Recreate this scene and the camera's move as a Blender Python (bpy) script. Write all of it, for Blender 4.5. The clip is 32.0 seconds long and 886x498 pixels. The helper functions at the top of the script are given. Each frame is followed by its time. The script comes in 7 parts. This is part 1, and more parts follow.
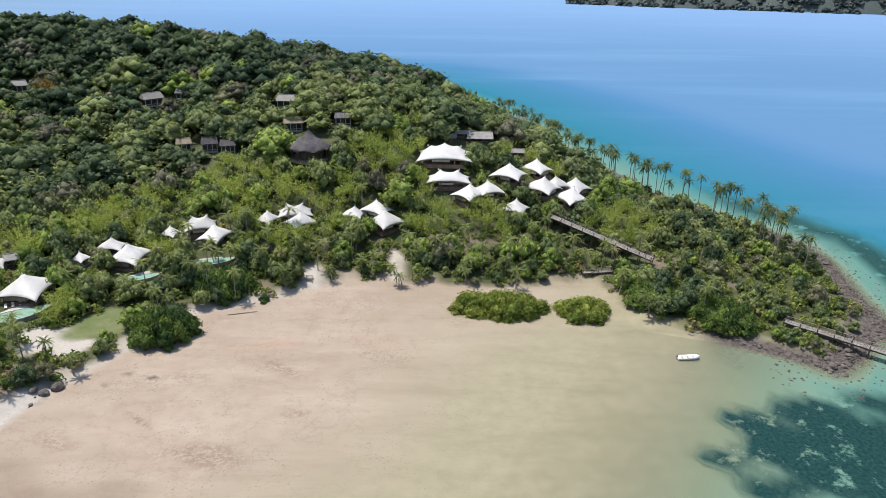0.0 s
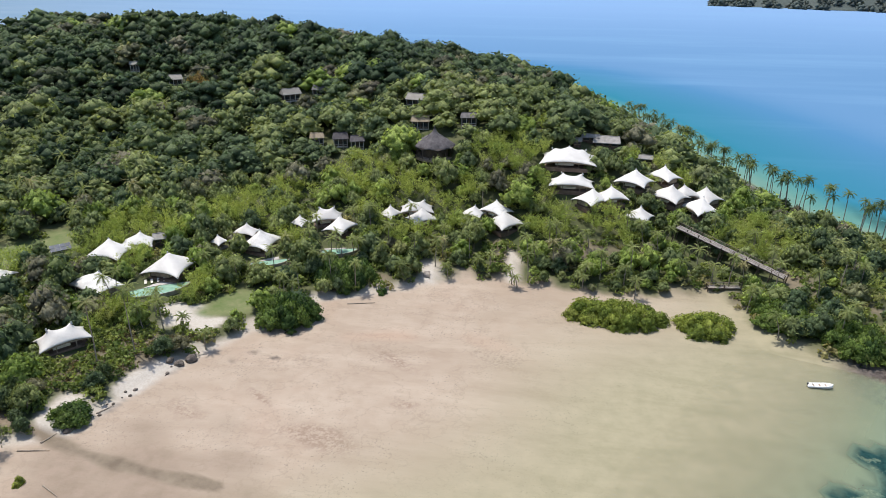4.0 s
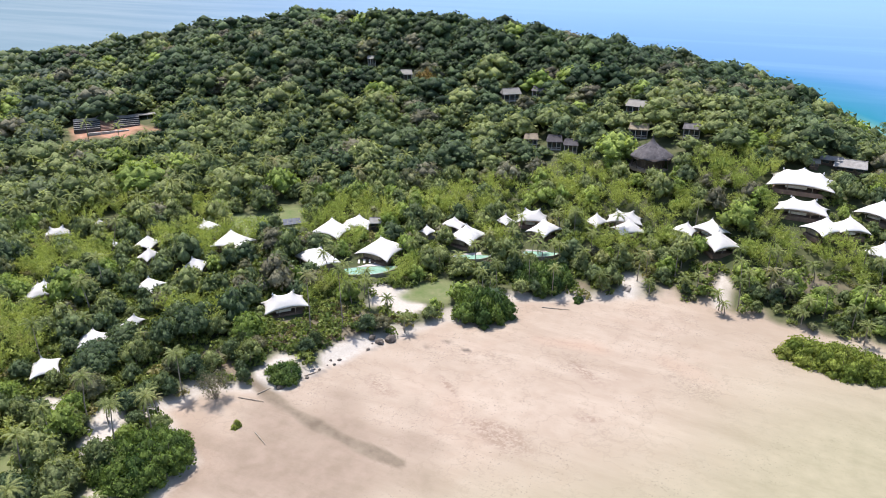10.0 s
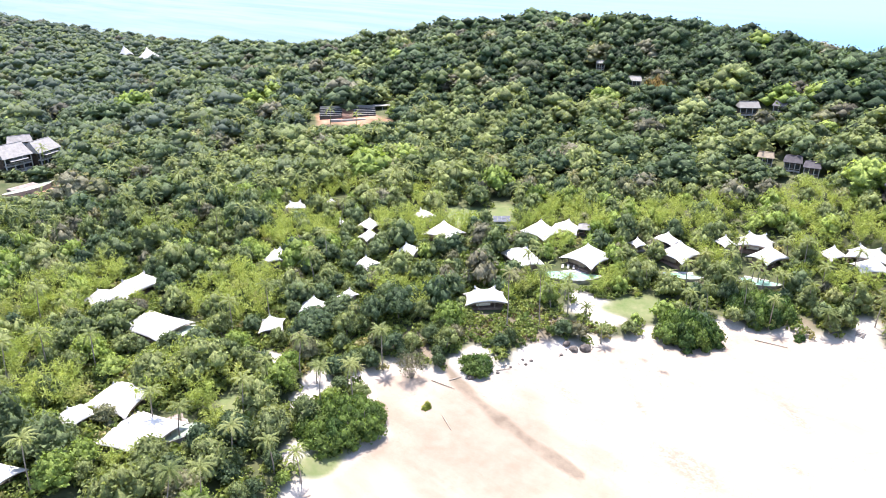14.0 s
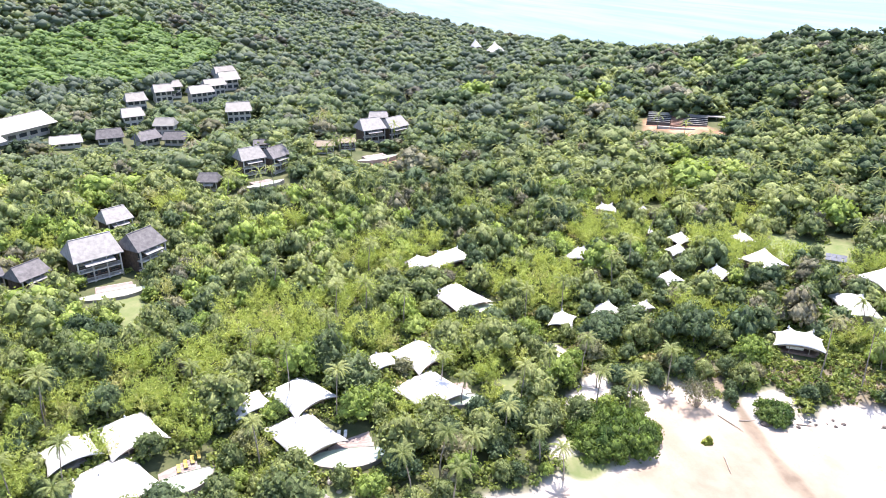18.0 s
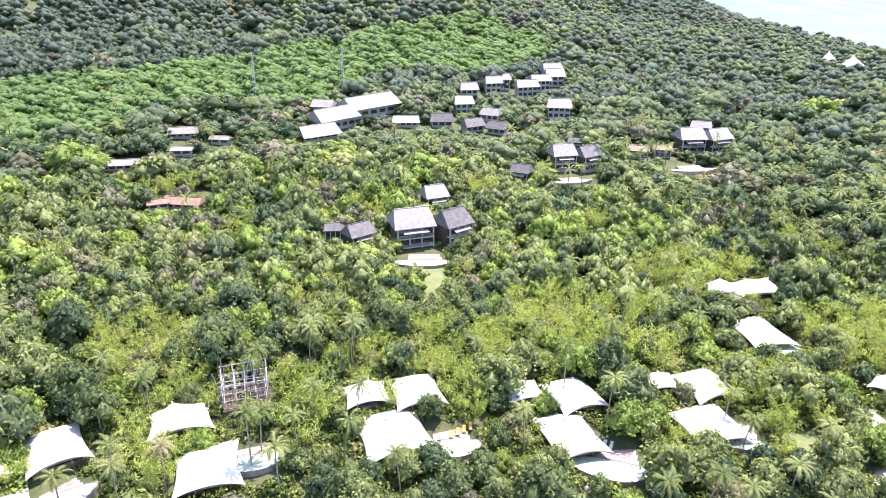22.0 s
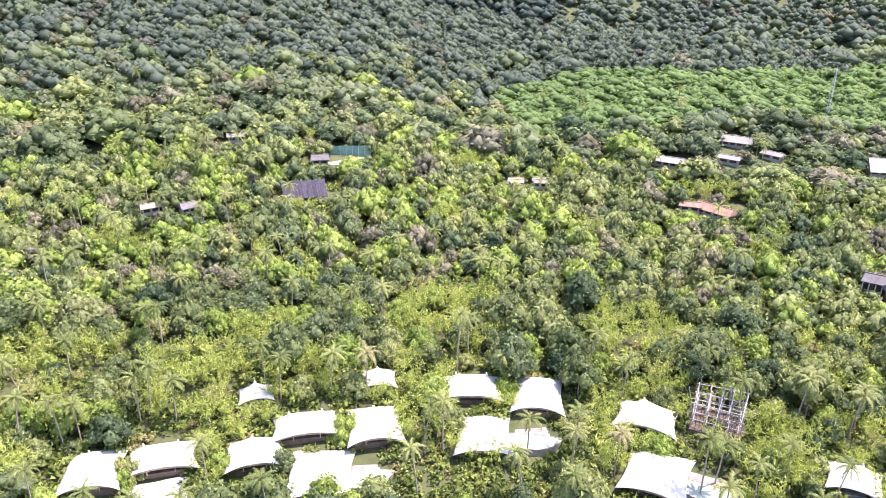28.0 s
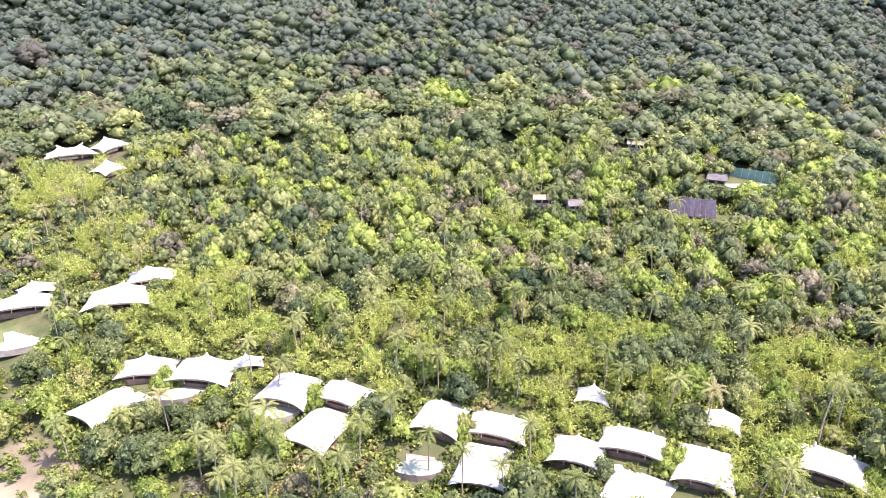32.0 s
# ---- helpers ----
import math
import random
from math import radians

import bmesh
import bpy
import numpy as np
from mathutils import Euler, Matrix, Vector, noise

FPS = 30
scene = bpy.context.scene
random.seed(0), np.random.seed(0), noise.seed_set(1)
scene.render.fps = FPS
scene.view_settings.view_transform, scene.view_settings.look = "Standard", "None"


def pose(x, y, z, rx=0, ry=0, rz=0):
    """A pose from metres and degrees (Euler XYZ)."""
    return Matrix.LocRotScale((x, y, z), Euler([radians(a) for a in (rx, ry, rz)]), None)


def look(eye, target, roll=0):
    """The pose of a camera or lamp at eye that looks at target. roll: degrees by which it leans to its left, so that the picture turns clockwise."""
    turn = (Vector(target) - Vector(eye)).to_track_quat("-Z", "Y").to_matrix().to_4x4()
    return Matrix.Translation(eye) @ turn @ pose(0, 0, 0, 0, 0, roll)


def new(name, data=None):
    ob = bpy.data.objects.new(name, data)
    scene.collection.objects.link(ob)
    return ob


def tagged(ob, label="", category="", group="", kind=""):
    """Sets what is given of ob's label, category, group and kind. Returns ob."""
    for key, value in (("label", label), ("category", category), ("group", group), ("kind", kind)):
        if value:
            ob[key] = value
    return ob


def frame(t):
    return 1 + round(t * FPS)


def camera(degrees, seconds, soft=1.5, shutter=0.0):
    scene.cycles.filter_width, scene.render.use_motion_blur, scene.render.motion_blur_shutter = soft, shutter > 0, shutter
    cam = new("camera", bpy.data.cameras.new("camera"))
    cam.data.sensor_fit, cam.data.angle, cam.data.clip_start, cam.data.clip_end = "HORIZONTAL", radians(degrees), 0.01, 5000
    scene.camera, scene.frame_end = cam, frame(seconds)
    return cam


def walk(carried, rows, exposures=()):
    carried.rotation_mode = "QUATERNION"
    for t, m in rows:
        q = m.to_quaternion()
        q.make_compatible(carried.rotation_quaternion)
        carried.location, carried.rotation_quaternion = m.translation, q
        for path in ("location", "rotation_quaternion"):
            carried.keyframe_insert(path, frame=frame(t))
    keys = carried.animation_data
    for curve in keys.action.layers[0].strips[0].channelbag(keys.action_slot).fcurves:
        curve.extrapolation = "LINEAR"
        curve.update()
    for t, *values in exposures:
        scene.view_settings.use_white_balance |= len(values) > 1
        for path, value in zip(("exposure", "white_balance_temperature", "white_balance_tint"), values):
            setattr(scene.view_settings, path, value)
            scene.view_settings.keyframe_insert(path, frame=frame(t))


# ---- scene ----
cam = camera(64.19, 32.0, soft=0.5)
# seconds, x, y, z, turn to the left, tilt, lean
ROWS = [
    (0.0, 0.00, 0.00, 93.97, -0.00, -22.98, -0.80),
    (0.5, 0.19, -0.08, 93.92, 1.37, -22.98, -0.72),
    (1.0, 0.29, -0.16, 93.88, 2.90, -22.96, -0.63),
    (1.5, 0.36, -0.24, 93.85, 4.33, -22.96, -0.56),
    (2.0, 0.33, -0.33, 93.85, 5.80, -22.96, -0.49),
    (2.5, 0.33, -0.35, 93.86, 6.95, -22.97, -0.44),
    (3.0, 0.38, -0.31, 93.89, 7.96, -22.99, -0.39),
    (3.5, 0.39, -0.25, 93.94, 9.05, -22.99, -0.32),
    (5.5, 0.36, -0.23, 94.09, 13.82, -23.00, -0.17),
    (6.0, 0.44, -0.22, 94.23, 15.08, -23.02, -0.14),
    (6.5, 0.52, -0.18, 94.37, 16.32, -23.05, -0.12),
    (7.0, 0.49, -0.14, 94.52, 17.74, -23.07, -0.08),
    (7.5, 0.45, -0.11, 94.66, 19.17, -23.09, -0.08),
    (8.0, 0.40, -0.12, 94.80, 20.64, -23.10, -0.10),
    (8.5, 0.34, -0.15, 94.92, 22.33, -23.11, -0.09),
    (9.0, 0.30, -0.18, 95.01, 24.09, -23.11, -0.07),
    (9.5, 0.29, -0.21, 95.07, 25.85, -23.09, -0.05),
    (10.0, 0.31, -0.23, 95.11, 27.67, -23.06, -0.03),
    (10.5, 0.34, -0.24, 95.13, 29.56, -23.04, -0.04),
    (11.0, 0.36, -0.23, 95.14, 31.53, -23.04, -0.03),
    (11.5, 0.35, -0.18, 95.15, 33.72, -23.02, -0.02),
    (12.0, 0.40, -0.20, 95.17, 35.88, -23.01, -0.02),
    (12.5, 0.49, -0.28, 95.19, 37.96, -22.97, 0.01),
    (13.0, 0.56, -0.37, 95.21, 40.11, -22.94, 0.04),
    (13.5, 0.62, -0.40, 95.21, 42.56, -22.90, 0.05),
    (14.0, 0.58, -0.46, 95.21, 45.61, -22.86, 0.06),
    (14.5, 0.57, -0.51, 95.20, 48.79, -22.82, 0.05),
    (16.5, 0.51, -0.47, 95.09, 61.71, -22.79, -0.07),
    (17.0, 0.50, -0.59, 95.05, 65.17, -22.77, -0.08),
    (17.5, 0.47, -0.83, 95.01, 68.57, -22.75, -0.11),
    (18.0, 0.34, -1.09, 94.99, 71.73, -22.76, -0.17),
    (18.5, 0.16, -1.27, 94.98, 74.58, -22.78, -0.26),
    (19.0, 0.01, -1.42, 94.98, 77.53, -22.80, -0.30),
    (19.5, -0.05, -1.51, 94.99, 80.68, -22.82, -0.29),
    (20.0, -0.05, -1.63, 95.01, 84.04, -22.82, -0.26),
    (20.5, -0.05, -1.77, 95.04, 87.36, -22.85, -0.25),
    (21.0, -0.06, -1.89, 95.07, 90.57, -22.86, -0.25),
    (21.5, -0.02, -2.05, 95.10, 93.80, -22.86, -0.26),
    (22.0, 0.01, -2.30, 95.15, 97.09, -22.85, -0.28),
    (22.5, 0.06, -2.66, 95.20, 100.42, -22.86, -0.33),
    (23.0, 0.20, -3.08, 95.24, 103.78, -22.87, -0.38),
    (23.5, 0.39, -3.45, 95.29, 107.14, -22.86, -0.43),
    (24.0, 0.57, -3.72, 95.33, 110.57, -22.83, -0.44),
    (24.5, 0.66, -3.88, 95.36, 114.08, -22.81, -0.46),
    (25.0, 0.71, -4.00, 95.40, 117.74, -22.81, -0.47),
    (25.5, 0.69, -4.08, 95.43, 121.48, -22.80, -0.52),
    (27.5, -0.57, -3.63, 95.51, 136.62, -22.78, -0.59),
    (28.0, -1.19, -3.35, 95.55, 140.47, -22.82, -0.49),
    (28.5, -1.81, -3.00, 95.58, 144.31, -22.82, -0.39),
    (29.0, -2.34, -2.68, 95.62, 148.18, -22.76, -0.33),
    (29.5, -2.68, -2.40, 95.67, 152.20, -22.70, -0.28),
    (30.0, -2.90, -2.16, 95.73, 156.35, -22.64, -0.26),
    (30.5, -3.09, -1.95, 95.80, 160.54, -22.59, -0.29),
    (31.0, -3.27, -1.79, 95.88, 164.78, -22.55, -0.33),
    (31.5, -3.43, -1.70, 95.96, 169.02, -22.49, -0.34),
    (32.0, -3.58, -1.63, 96.05, 173.23, -22.46, -0.37),
]
EXPOSURES = [(0.0, 0.42, 6600, 11), (7.0, 0.5, 6600, 12), (9.0, 0.64, 6500, 14), (10.5, 0.93, 6450, 16), (13.0, 1.6, 6400, 18), (17.0, 1.72, 6500, 20), (19.0, 1.84, 6450, 21), (21.0, 1.85, 6350, 22), (23.0, 1.94, 6350, 24), (28.0, 1.9, 6550, 31), (32.0, 1.83, 6650, 35)]
walk(cam, [(t, pose(x, y, z, 90 + tilt, lean, turn)) for t, x, y, z, turn, tilt, lean in ROWS], EXPOSURES)

# world, sun and sky
world = bpy.data.worlds.new("sky")
scene.world = world
world.use_nodes = True
SUN_TURN, SUN_UP = 60.0, 67.0        # degrees to the left of +y, and above the horizon
sky = world.node_tree.nodes.new("ShaderNodeTexSky")
sky.sky_type = "NISHITA"
sky.sun_disc = False
sky.sun_elevation, sky.sun_rotation = radians(SUN_UP), radians(-SUN_TURN)
world.node_tree.links.new(sky.outputs[0], world.node_tree.nodes["Background"].inputs[0])
world.node_tree.nodes["Background"].inputs[1].default_value = 0.15
sun = new("sun", bpy.data.lights.new("sun", "SUN"))
sun.data.energy, sun.data.angle, sun.data.color = 3.9, radians(0.6), (1.0, 0.96, 0.89)
sun.matrix_world = look((0, 0, 0), (math.sin(radians(SUN_TURN)) * math.cos(radians(SUN_UP)), -math.cos(radians(SUN_TURN)) * math.cos(radians(SUN_UP)), -math.sin(radians(SUN_UP))))


# ---- materials ----
class Nodes:
    """A small writer of node trees."""

    def __init__(self, name, rough=0.8, spec=0.3):
        self.mat = bpy.data.materials.new(name)
        self.mat.use_nodes = True
        self.tree = self.mat.node_tree
        self.bsdf = self.tree.nodes["Principled BSDF"]
        self.bsdf.inputs["Roughness"].default_value = rough
        self.bsdf.inputs["Specular IOR Level"].default_value = spec
        self.out = self.tree.nodes["Material Output"]

    def add(self, kind, **values):
        n = self.tree.nodes.new("ShaderNode" + kind)
        for k, v in values.items():
            n.inputs[k.replace("_", " ")].default_value = v
        return n

    def link(self, a, b):
        self.tree.links.new(a, b)

    def place(self):
        return self.add("NewGeometry").outputs["Position"]

    def noise(self, scale, detail=4, rough=0.6, where=None):
        n = self.add("TexNoise", Scale=scale, Detail=detail, Roughness=rough)
        self.link(where or self.place(), n.inputs["Vector"])
        return n.outputs[0]

    def span(self, value, a, b, c=0.0, d=1.0):
        n = self.add("MapRange")
        self.link(value, n.inputs[0])
        for i, v in enumerate((a, b, c, d)):
            n.inputs[i + 1].default_value = v
        return n.outputs[0]

    def mix(self, fac, a, b, mode="MIX"):
        n = self.tree.nodes.new("ShaderNodeMix")
        n.data_type, n.blend_type = "RGBA", mode
        for i, v in ((0, fac), (6, a), (7, b)):
            if isinstance(v, bpy.types.NodeSocket):
                self.link(v, n.inputs[i])
            else:
                n.inputs[i].default_value = v if i == 0 else (*v, 1)
        return n.outputs[2]

    def attr(self, name):
        n = self.tree.nodes.new("ShaderNodeAttribute")
        n.attribute_name = name
        return n.outputs["Fac"]

    def math(self, op, a, b):
        n = self.tree.nodes.new("ShaderNodeMath")
        n.operation = op
        for i, v in enumerate((a, b)):
            if isinstance(v, bpy.types.NodeSocket):
                self.link(v, n.inputs[i])
            else:
                n.inputs[i].default_value = v
        return n.outputs[0]

    def bump(self, height, strength, distance):
        n = self.add("Bump", Strength=strength, Distance=distance)
        self.link(height, n.inputs["Height"])
        self.link(n.outputs[0], self.bsdf.inputs["Normal"])

    def colour(self, socket):
        self.link(socket, self.bsdf.inputs["Base Color"])
        return self.mat


def surface(name, a, b, scale=1.5, rough=0.7, fine=12.0, bump=0.25, metal=0.0, spec=0.3):
    """Two colours mottled at two scales, with fine relief; each piece a shade of its own."""
    n = Nodes(name, rough, spec)
    n.bsdf.inputs["Metallic"].default_value = metal
    big, small = n.noise(scale, 3), n.noise(fine, 4)
    f = n.span(n.math("ADD", n.math("MULTIPLY", big, 0.7), n.math("MULTIPLY", small, 0.3)), 0.35, 0.65)
    own = n.span(n.add("ObjectInfo").outputs["Random"], 0, 1, 0.86, 1.12)
    n.bump(small, bump, 0.03)
    return n.colour(n.mix(1.0, n.mix(f, a, b), n.math("MULTIPLY", own, 1.0), "MULTIPLY"))


def foliage(name, dark, light, dry, dry_share=0.06, depth=1.0, thin=0.42):
    """Leaves: every clump and every tree has a shade of its own."""
    n = Nodes(name, 0.65, 0.16)
    geo = n.add("NewGeometry")
    leaf = n.span(geo.outputs["Random Per Island"], 0, 1, -0.2, 0.2)
    tree = n.math("ADD", n.attr("tint"), n.math("MULTIPLY", n.add("ObjectInfo").outputs["Random"], 1.0))
    tree = n.math("FRACT", tree, 0.0)
    stand = n.span(n.noise(0.012, 2), 0.3, 0.7, -0.22, 0.22)
    f = n.math("ADD", n.math("ADD", tree, leaf), stand)
    base = n.mix(n.span(f, 0.0, 1.0), dark, light)
    mixed = n.math("FRACT", n.math("MULTIPLY", tree, 7.31), 0.0)
    base = n.mix(n.span(mixed, 1 - dry_share - 0.03, 1 - dry_share + 0.03, 0, 0.75), base, dry)
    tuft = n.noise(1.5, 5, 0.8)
    # Tuft hollows darkened, crests lightened: shade between leaf clusters put into the colour.
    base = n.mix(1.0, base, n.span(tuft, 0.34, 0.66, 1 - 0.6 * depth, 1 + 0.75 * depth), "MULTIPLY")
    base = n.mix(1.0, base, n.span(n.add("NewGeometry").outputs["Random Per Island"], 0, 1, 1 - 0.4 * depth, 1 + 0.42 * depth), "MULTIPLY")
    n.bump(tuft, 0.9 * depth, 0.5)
    n.colour(base)
    lit = n.add("BsdfTranslucent")
    n.link(n.mix(1.0, base, (1.0, 1.0, 0.55), "MULTIPLY"), lit.inputs[0])
    both = n.add("MixShader")
    both.inputs[0].default_value = thin
    n.link(n.bsdf.outputs[0], both.inputs[1])
    n.link(lit.outputs[0], both.inputs[2])
    n.link(both.outputs[0], n.out.inputs[0])
    return n.mat


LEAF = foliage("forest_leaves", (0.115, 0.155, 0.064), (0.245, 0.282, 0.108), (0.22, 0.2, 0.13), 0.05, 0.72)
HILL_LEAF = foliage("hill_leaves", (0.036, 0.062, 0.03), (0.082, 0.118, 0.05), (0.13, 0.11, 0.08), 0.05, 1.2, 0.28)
# The blue of distance haze is mixed into these mountain leaves.
HAZED_SLOPE_LEAF = foliage("hazed_mountain_leaves", (0.045, 0.07, 0.06), (0.076, 0.104, 0.08), (0.12, 0.1, 0.085), 0.05, 0.55)
# Lighter, bluer copy of LEAF: bright haze inland put into the leaf colour.
HAZED_WEST_LEAF = foliage("hazed_inland_leaves", (0.138, 0.184, 0.105), (0.22, 0.265, 0.142), (0.19, 0.175, 0.115), 0.05, 0.48, 0.56)
# Far range: aerial haze put into the leaf colour, with contrast kept low.
HAZED_RANGE_LEAF = foliage("hazed_range_leaves", (0.106, 0.145, 0.11), (0.16, 0.2, 0.143), (0.15, 0.135, 0.11), 0.05, 0.3, 0.56)
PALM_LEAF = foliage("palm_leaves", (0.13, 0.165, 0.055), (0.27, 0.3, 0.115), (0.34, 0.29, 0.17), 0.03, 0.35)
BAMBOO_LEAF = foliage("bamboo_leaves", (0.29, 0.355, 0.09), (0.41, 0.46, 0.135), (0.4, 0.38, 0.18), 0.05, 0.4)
# Palm leaves at half tone: the row's dark shading put into the colour.
SHADED_PALM_LEAF = foliage("shaded_palm_leaves", (0.06, 0.09, 0.032), (0.135, 0.17, 0.058), (0.24, 0.2, 0.11), 0.05, 0.4)
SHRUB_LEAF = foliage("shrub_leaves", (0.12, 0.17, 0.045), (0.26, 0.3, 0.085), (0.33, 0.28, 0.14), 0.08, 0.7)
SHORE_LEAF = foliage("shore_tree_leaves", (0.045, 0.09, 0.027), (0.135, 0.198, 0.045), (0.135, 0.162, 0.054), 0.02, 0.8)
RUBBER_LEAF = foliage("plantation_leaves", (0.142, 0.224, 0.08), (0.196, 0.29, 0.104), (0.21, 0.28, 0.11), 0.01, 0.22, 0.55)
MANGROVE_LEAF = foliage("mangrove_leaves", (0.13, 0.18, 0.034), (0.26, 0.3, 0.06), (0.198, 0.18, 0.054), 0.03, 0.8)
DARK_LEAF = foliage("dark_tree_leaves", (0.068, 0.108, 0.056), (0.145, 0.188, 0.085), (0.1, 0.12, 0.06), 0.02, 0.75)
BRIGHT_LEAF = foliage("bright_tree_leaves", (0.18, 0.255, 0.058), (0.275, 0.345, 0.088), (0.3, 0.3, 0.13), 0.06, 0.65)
# Island forest greyed and blued: haze over the strait put into its colour.
HAZED_ISLE_LEAF = foliage("hazed_island_leaves", (0.085, 0.11, 0.105), (0.125, 0.148, 0.135), (0.14, 0.14, 0.11), 0.05)
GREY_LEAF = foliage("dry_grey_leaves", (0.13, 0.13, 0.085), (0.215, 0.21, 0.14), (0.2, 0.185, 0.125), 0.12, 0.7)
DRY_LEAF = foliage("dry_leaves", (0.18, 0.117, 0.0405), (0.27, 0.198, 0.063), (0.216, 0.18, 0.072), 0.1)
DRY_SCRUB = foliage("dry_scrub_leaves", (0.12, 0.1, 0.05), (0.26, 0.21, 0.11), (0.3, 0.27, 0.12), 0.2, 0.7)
BARK = surface("bark", (0.2, 0.16, 0.12), (0.36, 0.31, 0.25), 2.0, 0.9)
CANVAS = surface("white_canvas", (0.49, 0.472, 0.442), (0.57, 0.556, 0.53), 0.35, 0.55, 3.0, 0.05)
OLD_CANVAS = surface("weathered_canvas", (0.45, 0.44, 0.42), (0.66, 0.65, 0.62), 0.5, 0.6, 4.0, 0.05)
TIMBER = surface("weathered_timber", (0.2, 0.15, 0.11), (0.36, 0.29, 0.22), 1.2, 0.8)
DARK_TIMBER = surface("dark_timber", (0.055, 0.04, 0.03), (0.14, 0.1, 0.075), 1.2, 0.7)
GREY_DECK = surface("grey_boards", (0.19, 0.17, 0.15), (0.32, 0.29, 0.265), 0.8, 0.85)
GREY_BOARDS = surface("bleached_boards", (0.36, 0.33, 0.31), (0.48, 0.45, 0.43), 0.8, 0.85)
PINK_DECK = surface("pink_grey_boards", (0.2, 0.155, 0.135), (0.32, 0.26, 0.23), 0.8, 0.8)
BROWN_DECK = surface("brown_boards", (0.12, 0.08, 0.06), (0.21, 0.145, 0.11), 0.8, 0.8)
THATCH = surface("grey_thatch", (0.055, 0.05, 0.053), (0.12, 0.11, 0.112), 0.9, 0.95, 9, 0.6)
SHINGLE = surface("grey_shingles", (0.085, 0.08, 0.08), (0.16, 0.15, 0.145), 0.8, 0.9, 8, 0.5)
PALE_ROOF = surface("pale_shingles", (0.2, 0.19, 0.175), (0.31, 0.295, 0.275), 0.8, 0.85, 8, 0.4)
WHITE_ROOF = surface("white_sheet_roof", (0.18, 0.169, 0.147), (0.255, 0.242, 0.216), 0.4, 0.65, 5, 0.1)
TAN_ROOF = surface("tan_roof", (0.22, 0.175, 0.12), (0.34, 0.28, 0.2), 0.7, 0.9)
BROWN_ROOF = surface("brown_roof", (0.16, 0.09, 0.065), (0.3, 0.19, 0.14), 0.7, 0.85)
PLASTER = surface("pale_plaster", (0.34, 0.32, 0.28), (0.46, 0.44, 0.4), 0.9, 0.9)
ROCK = surface("rock", (0.05, 0.043, 0.037), (0.17, 0.145, 0.125), 0.7, 0.9, 5, 0.7)
PALE_ROCK = surface("pale_rock", (0.2, 0.18, 0.155), (0.34, 0.31, 0.27), 0.7, 0.9, 5, 0.6)
POOL = surface("pool_tiles", (0.2, 0.36, 0.27), (0.3, 0.46, 0.35), 1.0, 0.08, 6, 0.05, 0, 0.6)
PALE_POOL = surface("pale_pool_tiles", (0.27, 0.33, 0.24), (0.35, 0.4, 0.3), 1.0, 0.08, 6, 0.05, 0, 0.6)
STEEL = surface("galvanised_steel", (0.4, 0.41, 0.42), (0.55, 0.56, 0.57), 2, 0.5, 9, 0.1, 0.6)
GLASS = surface("dark_glass", (0.03, 0.035, 0.04), (0.06, 0.065, 0.07), 1, 0.15, 5, 0.0, 0, 0.6)
SHADE_CLOTH = surface("dark_shade_cloth", (0.028, 0.026, 0.036), (0.055, 0.05, 0.065), 1, 0.95, 5, 0.2)
PANEL = surface("solar_panel", (0.05, 0.06, 0.085), (0.1, 0.115, 0.15), 1, 0.55, 5, 0.0, 0, 0.2)
YELLOW = surface("yellow_cushion", (0.5, 0.36, 0.08), (0.6, 0.45, 0.13), 2, 0.9)
CREAM = surface("cream_cushion", (0.6, 0.56, 0.48), (0.7, 0.66, 0.58), 2, 0.9)
BOAT_WHITE = surface("white_boat_paint", (0.68, 0.68, 0.66), (0.8, 0.8, 0.78), 2, 0.4)
NET = surface("green_netting", (0.1, 0.2, 0.16), (0.17, 0.29, 0.24), 1, 0.8)


